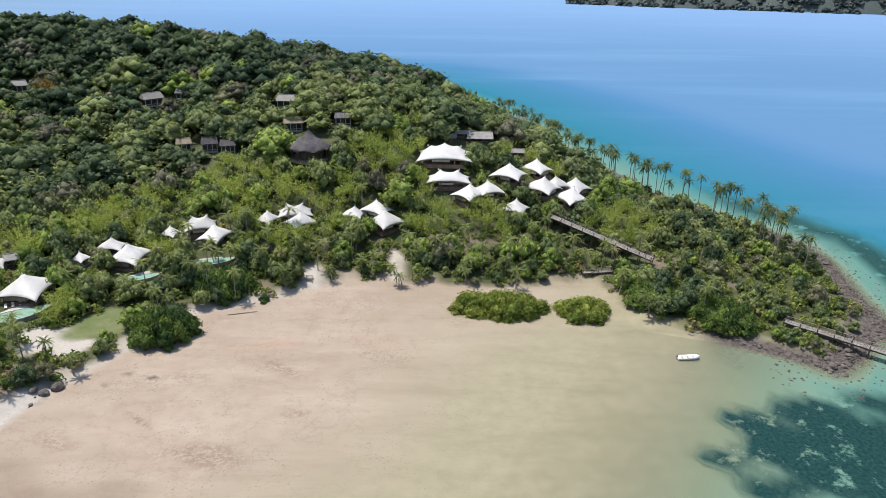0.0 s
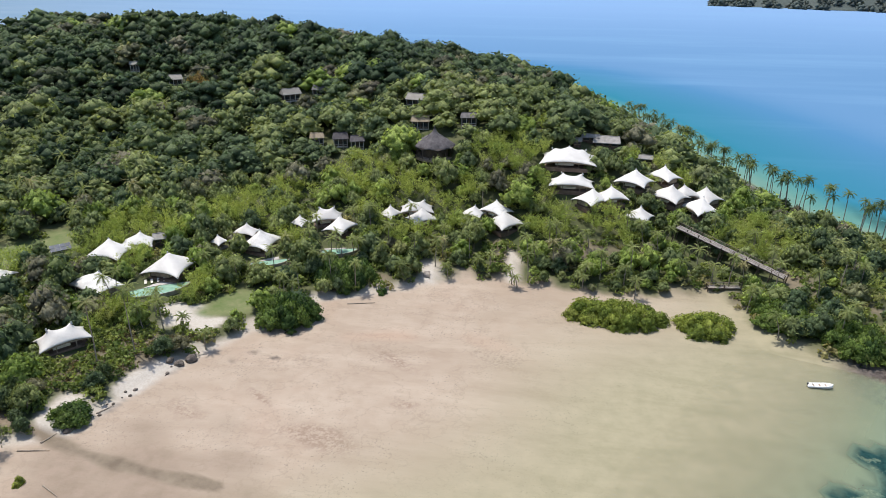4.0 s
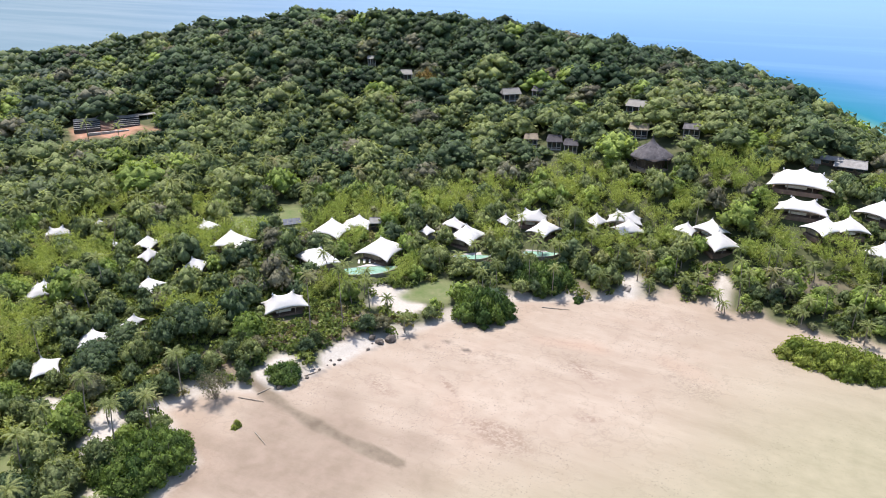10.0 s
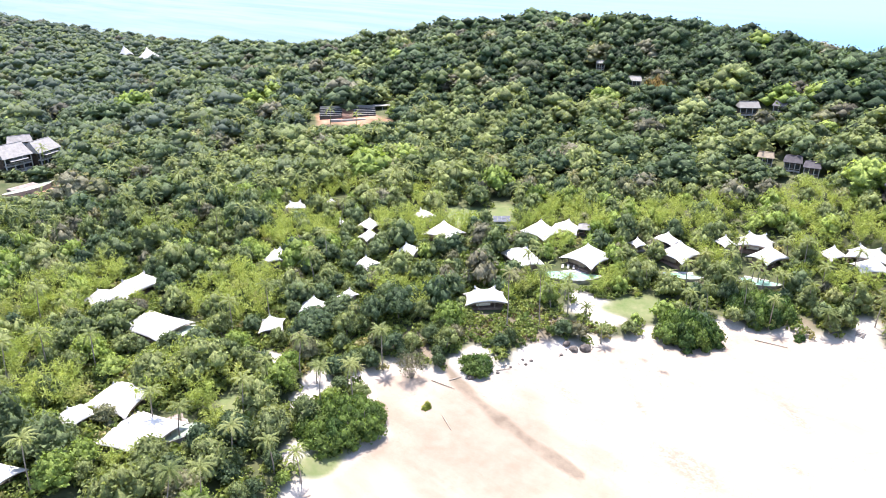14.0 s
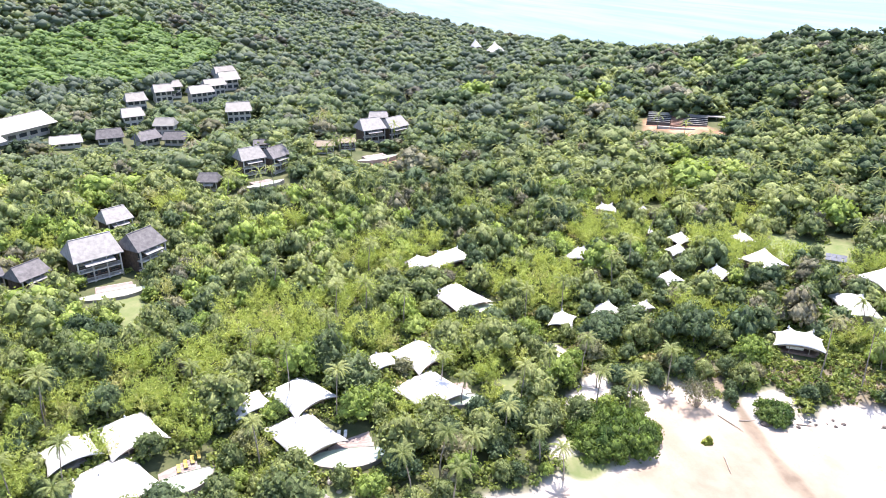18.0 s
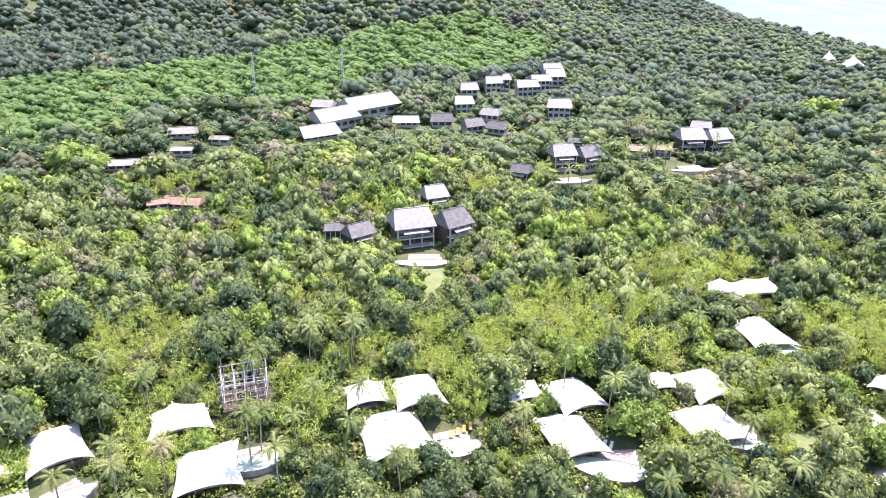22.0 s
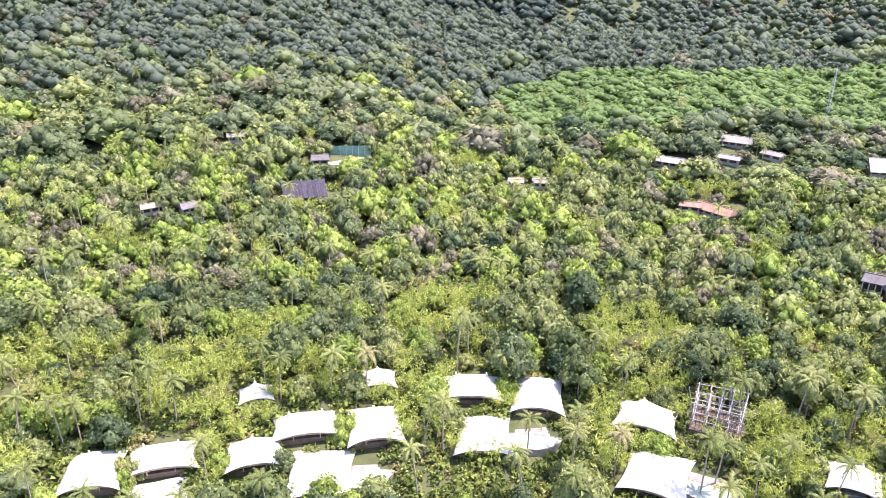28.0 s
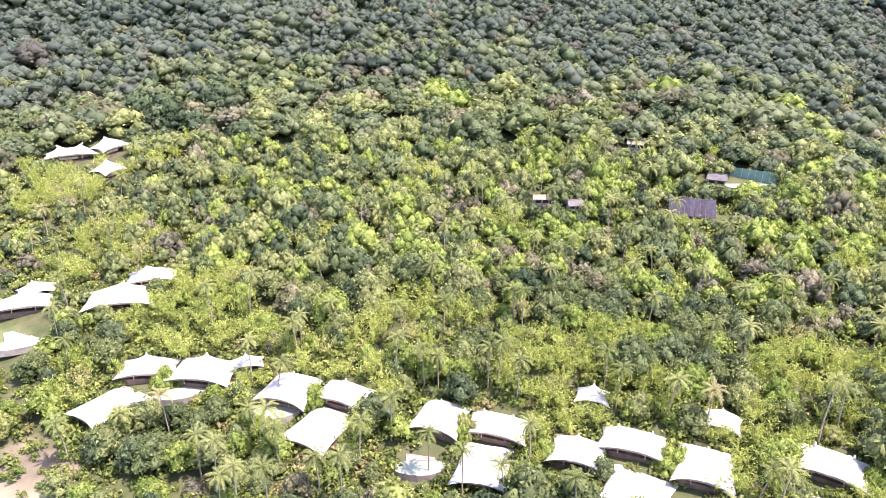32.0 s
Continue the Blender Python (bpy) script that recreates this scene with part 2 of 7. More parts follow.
def ground_material():
    """Sand, wet sand, soil, lawn, plantation floor and shore rock, blended by masks that lie on the sheet."""
    n = Nodes("ground", 0.9, 0.2)
    big, mid, fine = n.noise(0.03, 4), n.noise(0.25, 5), n.noise(2.2, 4)
    dry = n.mix(n.span(big, 0.35, 0.65), (0.305, 0.243, 0.185), (0.363, 0.298, 0.233))
    dry = n.mix(n.span(mid, 0.42, 0.7, 0, 0.5), dry, (0.269, 0.206, 0.153))
    wet = n.mix(n.span(mid, 0.3, 0.7), (0.246, 0.225, 0.145), (0.305, 0.272, 0.181))
    flow = n.add("Mapping")
    flow.inputs["Rotation"].default_value = (0, 0, radians(-28))
    flow.inputs["Scale"].default_value = (0.035, 0.16, 1)
    n.link(n.place(), flow.inputs[0])
    bands = n.noise(1.0, 5, 0.65, flow.outputs[0])
    dry = n.mix(n.span(bands, 0.5, 0.72, 0, 0.55), dry, (0.261, 0.203, 0.149))
    dry = n.mix(n.span(bands, 0.46, 0.25, 0, 0.6), dry, (0.406, 0.338, 0.265))
    wet = n.mix(n.span(bands, 0.45, 0.75, 0, 0.6), wet, (0.196, 0.181, 0.109))
    ripple = n.math("MULTIPLY", n.span(n.noise(0.045, 3), 0.56, 0.66), n.span(n.noise(1.4, 3, 0.7), 0.45, 0.6))
    dry = n.mix(n.math("MULTIPLY", ripple, 0.6), dry, (0.218, 0.17, 0.13))
    dry = n.mix(n.span(n.noise(0.022, 4), 0.55, 0.7, 0, 0.28), dry, (0.33, 0.22, 0.16))
    warp = n.noise(0.05, 6, 0.62)
    vein = n.span(n.math("ABSOLUTE", n.math("SUBTRACT", warp, 0.5), 0.0), 0.0, 0.012, 1, 0)
    dry = n.mix(n.math("MULTIPLY", vein, 0.3), dry, (0.2, 0.155, 0.115))
    speck = n.math("MULTIPLY", n.span(n.noise(1.7, 3, 0.75), 0.58, 0.66), n.span(n.noise(0.06, 4), 0.45, 0.62))
    dry = n.mix(n.math("MULTIPLY", speck, 0.65), dry, (0.14, 0.115, 0.09))
    wet = n.mix(n.math("MULTIPLY", speck, 0.35), wet, (0.13, 0.125, 0.08))
    cells = n.span(n.noise(1.1, 4, 0.7), 0.4, 0.58)
    dry = n.mix(n.math("MULTIPLY", n.attr("ripple"), n.math("MULTIPLY", cells, 0.75)), dry, (0.2, 0.14, 0.105))
    # Dark blots on the sand, plus the beach edge's shade as a line.
    dry = n.mix(n.math("MULTIPLY", n.attr("dark_marks"), 0.8), dry, (0.06, 0.05, 0.045))
    dry = n.mix(n.math("MULTIPLY", n.attr("damp"), n.span(bands, 0.3, 0.6, 0.6, 1.0)), dry, n.mix(n.span(mid, 0.35, 0.65), (0.205, 0.158, 0.115), (0.255, 0.198, 0.15)))
    sand = n.mix(n.attr("wet"), dry, wet)
    beach = n.mix(n.span(fine, 0.3, 0.7), (0.37, 0.335, 0.29), (0.45, 0.415, 0.365))
    sand = n.mix(n.attr("beach"), sand, beach)
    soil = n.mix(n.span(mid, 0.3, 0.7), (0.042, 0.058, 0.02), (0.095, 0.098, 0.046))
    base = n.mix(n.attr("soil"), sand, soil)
    lawn = n.mix(n.span(mid, 0.3, 0.7), (0.09, 0.13, 0.04), (0.17, 0.175, 0.085))
    base = n.mix(n.attr("lawn"), base, lawn)
    base = n.mix(n.attr("creek"), base, n.mix(n.span(mid, 0.3, 0.7), (0.135, 0.106, 0.076), (0.21, 0.17, 0.124)))
    base = n.mix(n.attr("red"), base, n.mix(n.span(mid, 0.3, 0.7), (0.3, 0.15, 0.09), (0.42, 0.25, 0.17)))
    stone = n.mix(n.span(n.noise(0.9, 5), 0.35, 0.65), (0.045, 0.038, 0.034), (0.14, 0.118, 0.105))
    base = n.mix(n.attr("stone"), base, stone)
    n.bump(n.math("ADD", mid, n.math("MULTIPLY", fine, 0.3)), 0.35, 0.25)
    return n.colour(base)


def water_material():
    """Clear over the flats, turquoise on the shelf and blue in the deep, with seagrass beds showing through."""
    n = Nodes("sea_water", 0.14, 0.03)
    depth = n.attr("depth")
    ramp = n.add("ValToRGB")
    # Last stops pale: far sky reflection put into the deep water's colour.
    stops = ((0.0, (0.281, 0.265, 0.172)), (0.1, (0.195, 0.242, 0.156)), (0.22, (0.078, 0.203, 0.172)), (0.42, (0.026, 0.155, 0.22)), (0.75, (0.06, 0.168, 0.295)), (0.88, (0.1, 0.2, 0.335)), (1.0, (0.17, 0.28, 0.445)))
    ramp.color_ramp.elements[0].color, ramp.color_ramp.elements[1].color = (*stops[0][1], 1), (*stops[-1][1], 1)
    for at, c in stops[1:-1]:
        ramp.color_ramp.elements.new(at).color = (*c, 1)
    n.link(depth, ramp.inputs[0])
    patch = n.math("MULTIPLY", n.attr("grass"), n.span(n.noise(0.16, 6, 0.7), 0.35, 0.44))
    base = n.mix(patch, ramp.outputs[0], n.mix(n.span(n.noise(1.3, 4), 0.3, 0.7), (0.008, 0.028, 0.028), (0.02, 0.06, 0.055)))
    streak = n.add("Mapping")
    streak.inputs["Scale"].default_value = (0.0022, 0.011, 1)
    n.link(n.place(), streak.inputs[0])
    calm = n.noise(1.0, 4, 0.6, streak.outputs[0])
    n.link(n.span(calm, 0.35, 0.68, 0.2, 0.05), n.bsdf.inputs["Roughness"])
    n.link(n.span(depth, 0.0, 0.3, 0.05, 0.0), n.bsdf.inputs["Specular IOR Level"])
    # Wind streaks: their pale sheen put into the base colour.
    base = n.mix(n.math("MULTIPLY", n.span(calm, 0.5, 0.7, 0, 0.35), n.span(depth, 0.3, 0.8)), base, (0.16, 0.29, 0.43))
    # bank is no shoal: pale sky glare put into the western sea's colour.
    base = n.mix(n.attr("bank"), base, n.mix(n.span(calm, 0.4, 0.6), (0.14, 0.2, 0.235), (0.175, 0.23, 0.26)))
    n.bump(n.math("ADD", n.noise(0.5, 4), n.noise(2.2, 2)), 0.22, 0.15)
    n.link(n.span(n.math("MAXIMUM", depth, n.math("MULTIPLY", patch, 0.3)), 0.0, 0.16, 0.0, 1.0), n.bsdf.inputs["Alpha"])
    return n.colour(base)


# ---- the lie of the land: coast, hills and sea bed ----
COAST = np.array([
    (120, 172), (122, 196), (125, 215), (124, 228), (115, 242), (105, 253), (95, 268), (85, 281), (71, 323), (59, 352), (41, 408), (22, 454), (0, 490), (-40, 540),
    (-160, 580), (-300, 560), (-420, 500), (-560, 440), (-760, 350), (-1100, 300), (-2600, 200), (-2600, -2600), (1400, -2600), (800, -700),
    (380, -330), (190, -200), (80, -120), (-20, -85), (-70, -45), (-88, 10), (-94, 54), (-96, 77), (-115, 86), (-112, 97),
    (-98, 104), (-94, 118), (-87, 136), (-79, 152), (-63, 160), (-68, 172), (-50, 181), (-27, 195), (-3, 193), (11, 190),
    (31, 192), (46, 197), (52, 182), (58, 169), (80, 161), (97, 151)], dtype=float)

# centre, height, spread along and across, turn of the long axis
HILLS = [
    (-217, 400, 29.9, 100, 94, 0.03), (-72, 394, 16.1, 72, 54, -0.30), (-340, 404, 12.5, 95, 63, 0.37), (-13, 290, 21.1, 56, 45, -0.87),
    (-640, -110, 34.0, 150, 120, 0.00), (-1073, 39, 26.9, 293, 82, -0.99), (-900, -420, 60.0, 280, 220, 0.00),
    (-259, -966, 265.0, 300, 300, 0.00), (-960, -760, 190.0, 300, 280, 0.00), (280, -930, 235.0, 290, 290, 0.00), (-395, 311, 14.8, 117, 93, 0.97)]


def ease(a, b, v):
    u = np.clip((v - a) / (b - a), 0, 1)
    return u * u * (3 - 2 * u)


def inland(x, y):
    """Metres inside the coast; minus outside it."""
    x, y = np.asarray(x, float), np.asarray(y, float)
    best, inside = np.full(x.shape, 1e9), np.zeros(x.shape, bool)
    for (ax, ay), (bx, by) in zip(COAST, np.roll(COAST, -1, axis=0)):
        dx, dy = bx - ax, by - ay
        u = np.clip(((x - ax) * dx + (y - ay) * dy) / (dx * dx + dy * dy), 0, 1)
        best = np.minimum(best, np.hypot(x - ax - u * dx, y - ay - u * dy))
        cross = (ay > y) != (by > y)
        inside ^= cross & (x < ax + (y - ay) * dx / (dy if dy else 1e-9))
    return np.where(inside, best, -best)


def land_height(x, y):
    x, y = np.asarray(x, float), np.asarray(y, float)
    d = inland(x, y)
    z = 0.5 + 1.3 * ease(0, 5, d) + 3.5 * ease(5, 70, d) + 4 * ease(60, 260, d)
    hills = np.zeros_like(x)
    for cx, cy, h, a, b, turn in HILLS:
        u, v = (x - cx) * np.cos(turn) + (y - cy) * np.sin(turn), (y - cy) * np.cos(turn) - (x - cx) * np.sin(turn)
        hills = hills + h * np.exp(-0.5 * ((u / a) ** 2 + (v / b) ** 2))
    z = z + hills * ease(0, 60, d)
    z = z + 0.9 * np.sin(x * 0.021 + y * 0.013) * np.sin(y * 0.027 - x * 0.008) * ease(10, 80, d)
    past = (x - 40) * 0.853 - (y - 140) * 0.523
    flats = 0.42 - 0.5 * ease(-45, 5, past) - 1.4 * ease(0, 60, past) - 5 * ease(40, 260, past)
    sea = 0.42 - 2.0 * ease(2, 11, -d) - 3.6 * ease(14, 42, -d) - 6.5 * ease(30, 150, -d)
    outer = np.maximum(np.maximum(ease(112, 135, x), ease(84, 102, x) * ease(126, 142, y)), ease(215, 260, y))
    bed = flats * (1 - outer) + sea * outer
    return np.where(d > 0, z, np.minimum(bed, 0.5 + 0 * z) + (0.5 - np.minimum(bed, 0.5)) * ease(4, 0, -d))


# ---- builders ----
def mesh_of(name, verts, faces, material=None, smooth=False):
    me = bpy.data.meshes.new(name)
    me.from_pydata([tuple(v) for v in verts], [], [tuple(f) for f in faces])
    if material:
        me.materials.append(material)
    if smooth:
        me.polygons.foreach_set("use_smooth", [True] * len(me.polygons))
    me.update()
    return me


def tri_mesh(name, verts, tris, material, tint=None):
    """A large mesh of triangles from arrays, with an optional shade per corner point."""
    me = bpy.data.meshes.new(name)
    me.vertices.add(len(verts))
    me.vertices.foreach_set("co", np.asarray(verts, np.float32).ravel())
    me.loops.add(len(tris) * 3)
    me.loops.foreach_set("vertex_index", np.asarray(tris, np.int32).ravel())
    me.polygons.add(len(tris))
    me.polygons.foreach_set("loop_start", np.arange(0, len(tris) * 3, 3, dtype=np.int32))
    me.materials.append(material)
    if tint is not None:
        me.attributes.new("tint", "FLOAT", "POINT").data.foreach_set("value", np.asarray(tint, np.float32))
    me.polygons.foreach_set("use_smooth", np.ones(len(tris), bool))
    me.update()
    return me


def part(name, mesh, parent, label="", at=None):
    """Links a mesh as one part under a thing or a part."""
    ob = new(name, mesh)
    ob.parent = parent
    if at is not None:
        ob.matrix_basis = at
    return tagged(ob, label)


def thing(name, label, category, m, group=""):
    ob = new(name)
    ob.empty_display_size = 0.5
    ob.matrix_basis = m
    return tagged(ob, label, category, group)


def box(name, x0, x1, y0, y1, z0, z1, material, bevel=0.0):
    bm = bmesh.new()
    bmesh.ops.create_cube(bm, size=1, matrix=Matrix.Translation(((x0 + x1) / 2, (y0 + y1) / 2, (z0 + z1) / 2)) @ Matrix.Diagonal((x1 - x0, y1 - y0, z1 - z0, 1)))
    if bevel:
        bmesh.ops.bevel(bm, geom=bm.edges[:], offset=bevel, segments=1, affect="EDGES")
    me = bpy.data.meshes.new(name)
    bm.to_mesh(me)
    bm.free()
    me.materials.append(material)
    return me


def rod(name, a, b, r, material, sides=6, r2=None):
    """A round bar from a to b."""
    a, b = Vector(a), Vector(b)
    q = (b - a).to_track_quat("Z", "Y")
    verts, faces = [], []
    for p, rr in ((a, r), (b, r if r2 is None else r2)):
        for i in range(sides):
            t = 2 * math.pi * i / sides
            verts.append(p + q @ Vector((rr * math.cos(t), rr * math.sin(t), 0)))
    for i in range(sides):
        j = (i + 1) % sides
        faces.append((i, j, sides + j, sides + i))
    faces += [tuple(range(sides))[::-1], tuple(range(sides, 2 * sides))]
    return mesh_of(name, verts, faces, material)


def z_at(x, y):
    return float(land_height(np.array([x]), np.array([y]))[0])


CLEAR = []       # x, y, radius, height above which growth in front would hide it


def keep_clear(x, y, r, top=3.0):
    CLEAR.append((x, y, r, top))


# ---- ground and sea ----
def polar_sheet(name, angles, radii, zfun, material):
    a, r = np.meshgrid(np.radians(angles), radii, indexing="ij")
    x, y = -r * np.sin(a), r * np.cos(a)
    na, nr = a.shape
    idx = np.arange(na * nr).reshape(na, nr)
    nxt = np.roll(idx, -1, axis=0)
    quads = np.stack([idx[:, :-1], idx[:, 1:], nxt[:, 1:], nxt[:, :-1]], -1).reshape(-1, 4)
    tris = np.concatenate([quads[:, [0, 1, 2]], quads[:, [0, 2, 3]]])
    centre = na * nr
    ring = np.stack([idx[:, 0], nxt[:, 0], np.full(na, centre)], -1)[:, [1, 2, 0]]
    xs, ys = np.append(x.ravel(), 0), np.append(y.ravel(), 0)
    zs = zfun(xs, ys)
    me = tri_mesh(name, np.column_stack([xs, ys, zs]), np.concatenate([tris, ring])[:, ::-1], material)
    me.polygons.foreach_set("use_smooth", np.ones(len(me.polygons), bool))
    return me, xs, ys, zs


def put_mask(me, name, values):
    me.attributes.new(name, "FLOAT", "POINT").data.foreach_set("value", np.asarray(values, np.float32))


def blob(x, y, cx, cy, a, b, turn=0.0, soft=0.35):
    t = radians(turn)
    u, v = (x - cx) * math.cos(t) + (y - cy) * math.sin(t), (y - cy) * math.cos(t) - (x - cx) * math.sin(t)
    wob = 0.16 * np.sin(x * 0.31 + 1.3 * y * 0.17) + 0.12 * np.sin(y * 0.53 - x * 0.11)
    return 1 - ease(1 - soft, 1, np.hypot(u / a, v / b) + wob)


def line_mask(x, y, pts, half, soft):
    best = np.full(x.shape, 1e9)
    for (ax, ay), (bx, by) in zip(pts, pts[1:]):
        dx, dy = bx - ax, by - ay
        u = np.clip(((x - ax) * dx + (y - ay) * dy) / (dx * dx + dy * dy), 0, 1)
        best = np.minimum(best, np.hypot(x - ax - u * dx, y - ay - u * dy))
    wob = 0.35 * np.sin(x * 0.4) + 0.3 * np.sin(y * 0.7 + x * 0.2)
    return 1 - ease(half, half + soft, best + wob)


ANGLES = np.concatenate([np.arange(-45, 18, 0.7), np.arange(18, 62, 0.4), np.arange(62, 150, 0.7), np.arange(150, 215, 1.5), np.arange(215, 315, 5)])
RADII = np.concatenate([np.arange(40, 90, 10), np.arange(90, 135, 0.9), np.arange(135, 200, 1.4), np.arange(200, 420, 4), 420 * 1.06 ** np.arange(0, 42)])
LAWNS = [(-89, 163, 9, 8, 35), (-86, 188, 9, 5, 35), (-163, 175, 20, 11, 50), (-180, -28, 12, 9, 0), (-101, 12, 6, 6, 20), (-98, 62, 4, 9, 10), (90, -165, 12, 8, 0), (-124, 58, 5, 4, 0)]
SANDY = [(-38, 197, 4, 8, 10), (-14, 203, 3, 12, 10), (-98, 153, 11, 5, 62), (-101, 110, 7, 8, 0), (-93, 128, 4, 12, -20), (-103, 157, 5, 4, 20), (-103, 66, 5, 12, 15), (-119, 74, 4, 10, 40), (-134, 75, 6, 3, 30), (-90, 151.5, 7, 4, 40)]
RIPPLED = [(-46, 113, 17, 4.5, -3), (-30, 127.7, 5, 2, 10), (-63, 124, 10, 1.6, -38), (-78, 117, 8, 4, -20), (-38, 146, 3, 12, 50)]
# small dark blots on the open sand
DARK_BLOTS = [(-73, 142, 2.6, 1.3, 20), (-77, 138, 1.5, 0.9, 0), (-67, 141, 1.6, 0.8, 40)]
BARE = [(42, 196, 9, 6, 0), (51, 191, 4, 7, 0), (88, 188.5, 4, 3, 0), (-123, 104, 8, 4, 50), (-55, 187, 9, 5, 20), (-103, 132, 18, 9, 50), (64, -122, 14, 9, 0), (-18, 208, 3, 12, 5), (10, 215, 10, 7, 0), (71, 203.6, 6, 9, 20)]
CREEK = [(-118, 106), (-105, 103.8), (-99, 102.2), (-86, 98.7), (-70, 96.2), (-60, 96.0)]
SCARP_SHADE = [(-96.5, 109.5), (-94.4, 113.4), (-92.5, 121.0), (-90.0, 128.3), (-88.0, 132.0)]


def make_ground():
    me, x, y, z = polar_sheet("ground", ANGLES, RADII, land_height, ground_material())
    d = inland(x, y)
    past = (x - 40) * 0.853 - (y - 140) * 0.523
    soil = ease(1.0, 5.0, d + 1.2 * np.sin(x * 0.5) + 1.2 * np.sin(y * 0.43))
    sandy = np.zeros_like(x)
    for b in SANDY:
        sandy = np.maximum(sandy, blob(x, y, *b))
    bare = np.zeros_like(x)
    for b in BARE:
        bare = np.maximum(bare, blob(x, y, *b))
    soil = np.maximum(soil, ease(380, 480, np.hypot(x, y)) * ease(-90, -50, d))
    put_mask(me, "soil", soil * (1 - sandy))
    put_mask(me, "wet", ease(-70, -5, past + 9 * np.sin(x * 0.05) * np.sin(y * 0.06)))
    put_mask(me, "beach", np.maximum(0.8 * ease(-2.5, 1, d) * (1 - ease(-60, -20, x)) * ease(300, 250, np.hypot(x, y)), sandy))
    lawn = np.zeros_like(x)
    for b in LAWNS:
        lawn = np.maximum(lawn, blob(x, y, *b))
    put_mask(me, "lawn", lawn)
    put_mask(me, "creek", np.maximum(line_mask(x, y, CREEK, 1.0, 1.1), 0.75 * bare * soil))
    rippled, dark_marks = np.zeros_like(x), np.zeros_like(x)
    for b in RIPPLED:
        rippled = np.maximum(rippled, blob(x, y, *b, 0.7))
    for b in DARK_BLOTS:
        dark_marks = np.maximum(dark_marks, blob(x, y, *b, 0.6))
    # Shade of the low eroded beach edge, drawn as a dark line in the sand.
    dark_marks = np.maximum(dark_marks, 0.85 * line_mask(x, y, SCARP_SHADE, 0.35, 0.6))
    put_mask(me, "damp", blob(x, y, -78, 84, 38, 34, 0, 0.7))
    put_mask(me, "ripple", rippled)
    put_mask(me, "dark_marks", dark_marks)
    put_mask(me, "red", np.maximum(np.maximum(blob(x, y, -288, 214, 22, 12, 35), blob(x, y, -293, 70, 15, 5, 104)), np.maximum(0.25 * blob(x, y, -44, 157, 12, 5, 10, 0.9), 0.12 * blob(x, y, -14, 157, 16, 5, -20, 0.9))))
    shore = ease(-21, -13, d + 2.5 * np.sin(x * 0.4 + y * 0.3)) * ease(4, 1, d) * np.maximum(ease(66, 76, x), ease(230, 260, y))
    put_mask(me, "stone", shore)
    return tagged(new("ground", me), kind="structure", label="pale tidal sand flat rising to forest soil", category="ground")


def make_water():
    radii = np.concatenate([np.arange(40, 230, 3.0), np.arange(230, 500, 10), 500 * 1.07 ** np.arange(0, 33)])
    radii = radii[radii < 4700]
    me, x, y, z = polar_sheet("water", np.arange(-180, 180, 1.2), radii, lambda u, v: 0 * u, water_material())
    bed = -land_height(x, y)
    far = np.hypot(x, y)
    # Distance also raises depth, which brings in the ramp's painted reflection tones.
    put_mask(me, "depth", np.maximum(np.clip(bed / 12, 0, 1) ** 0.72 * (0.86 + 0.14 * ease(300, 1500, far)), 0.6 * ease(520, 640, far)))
    # bank follows bearing alone: the side where the glare is painted.
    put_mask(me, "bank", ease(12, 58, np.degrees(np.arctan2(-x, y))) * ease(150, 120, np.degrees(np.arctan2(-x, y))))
    put_mask(me, "grass", np.maximum(blob(x, y, 85, 118, 31, 21, 12, 0.3), 0.9 * ease(-34, -24, inland(x, y)) * ease(-14, -19, inland(x, y)) * ease(108, 122, x)))
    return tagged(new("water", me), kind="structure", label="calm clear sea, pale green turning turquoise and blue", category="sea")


make_ground()
make_water()


# ---- trees ----
def ico():
    bm = bmesh.new()
    bmesh.ops.create_icosphere(bm, subdivisions=1, radius=1)
    bm.verts.index_update()
    v = np.array([q.co[:] for q in bm.verts])
    f = np.array([[q.index for q in g.verts] for g in bm.faces])
    bm.free()
    return v, f


ICO_V, ICO_F = ico()
OCT_V = np.array([(1, 0, 0), (0, 1, 0), (-1, 0, 0), (0, -1, 0), (0, 0, 1), (0, 0, -1)], dtype=float)
OCT_F = np.array([(0, 1, 4), (1, 2, 4), (2, 3, 4), (3, 0, 4), (1, 0, 5), (2, 1, 5), (3, 2, 5), (0, 3, 5)])


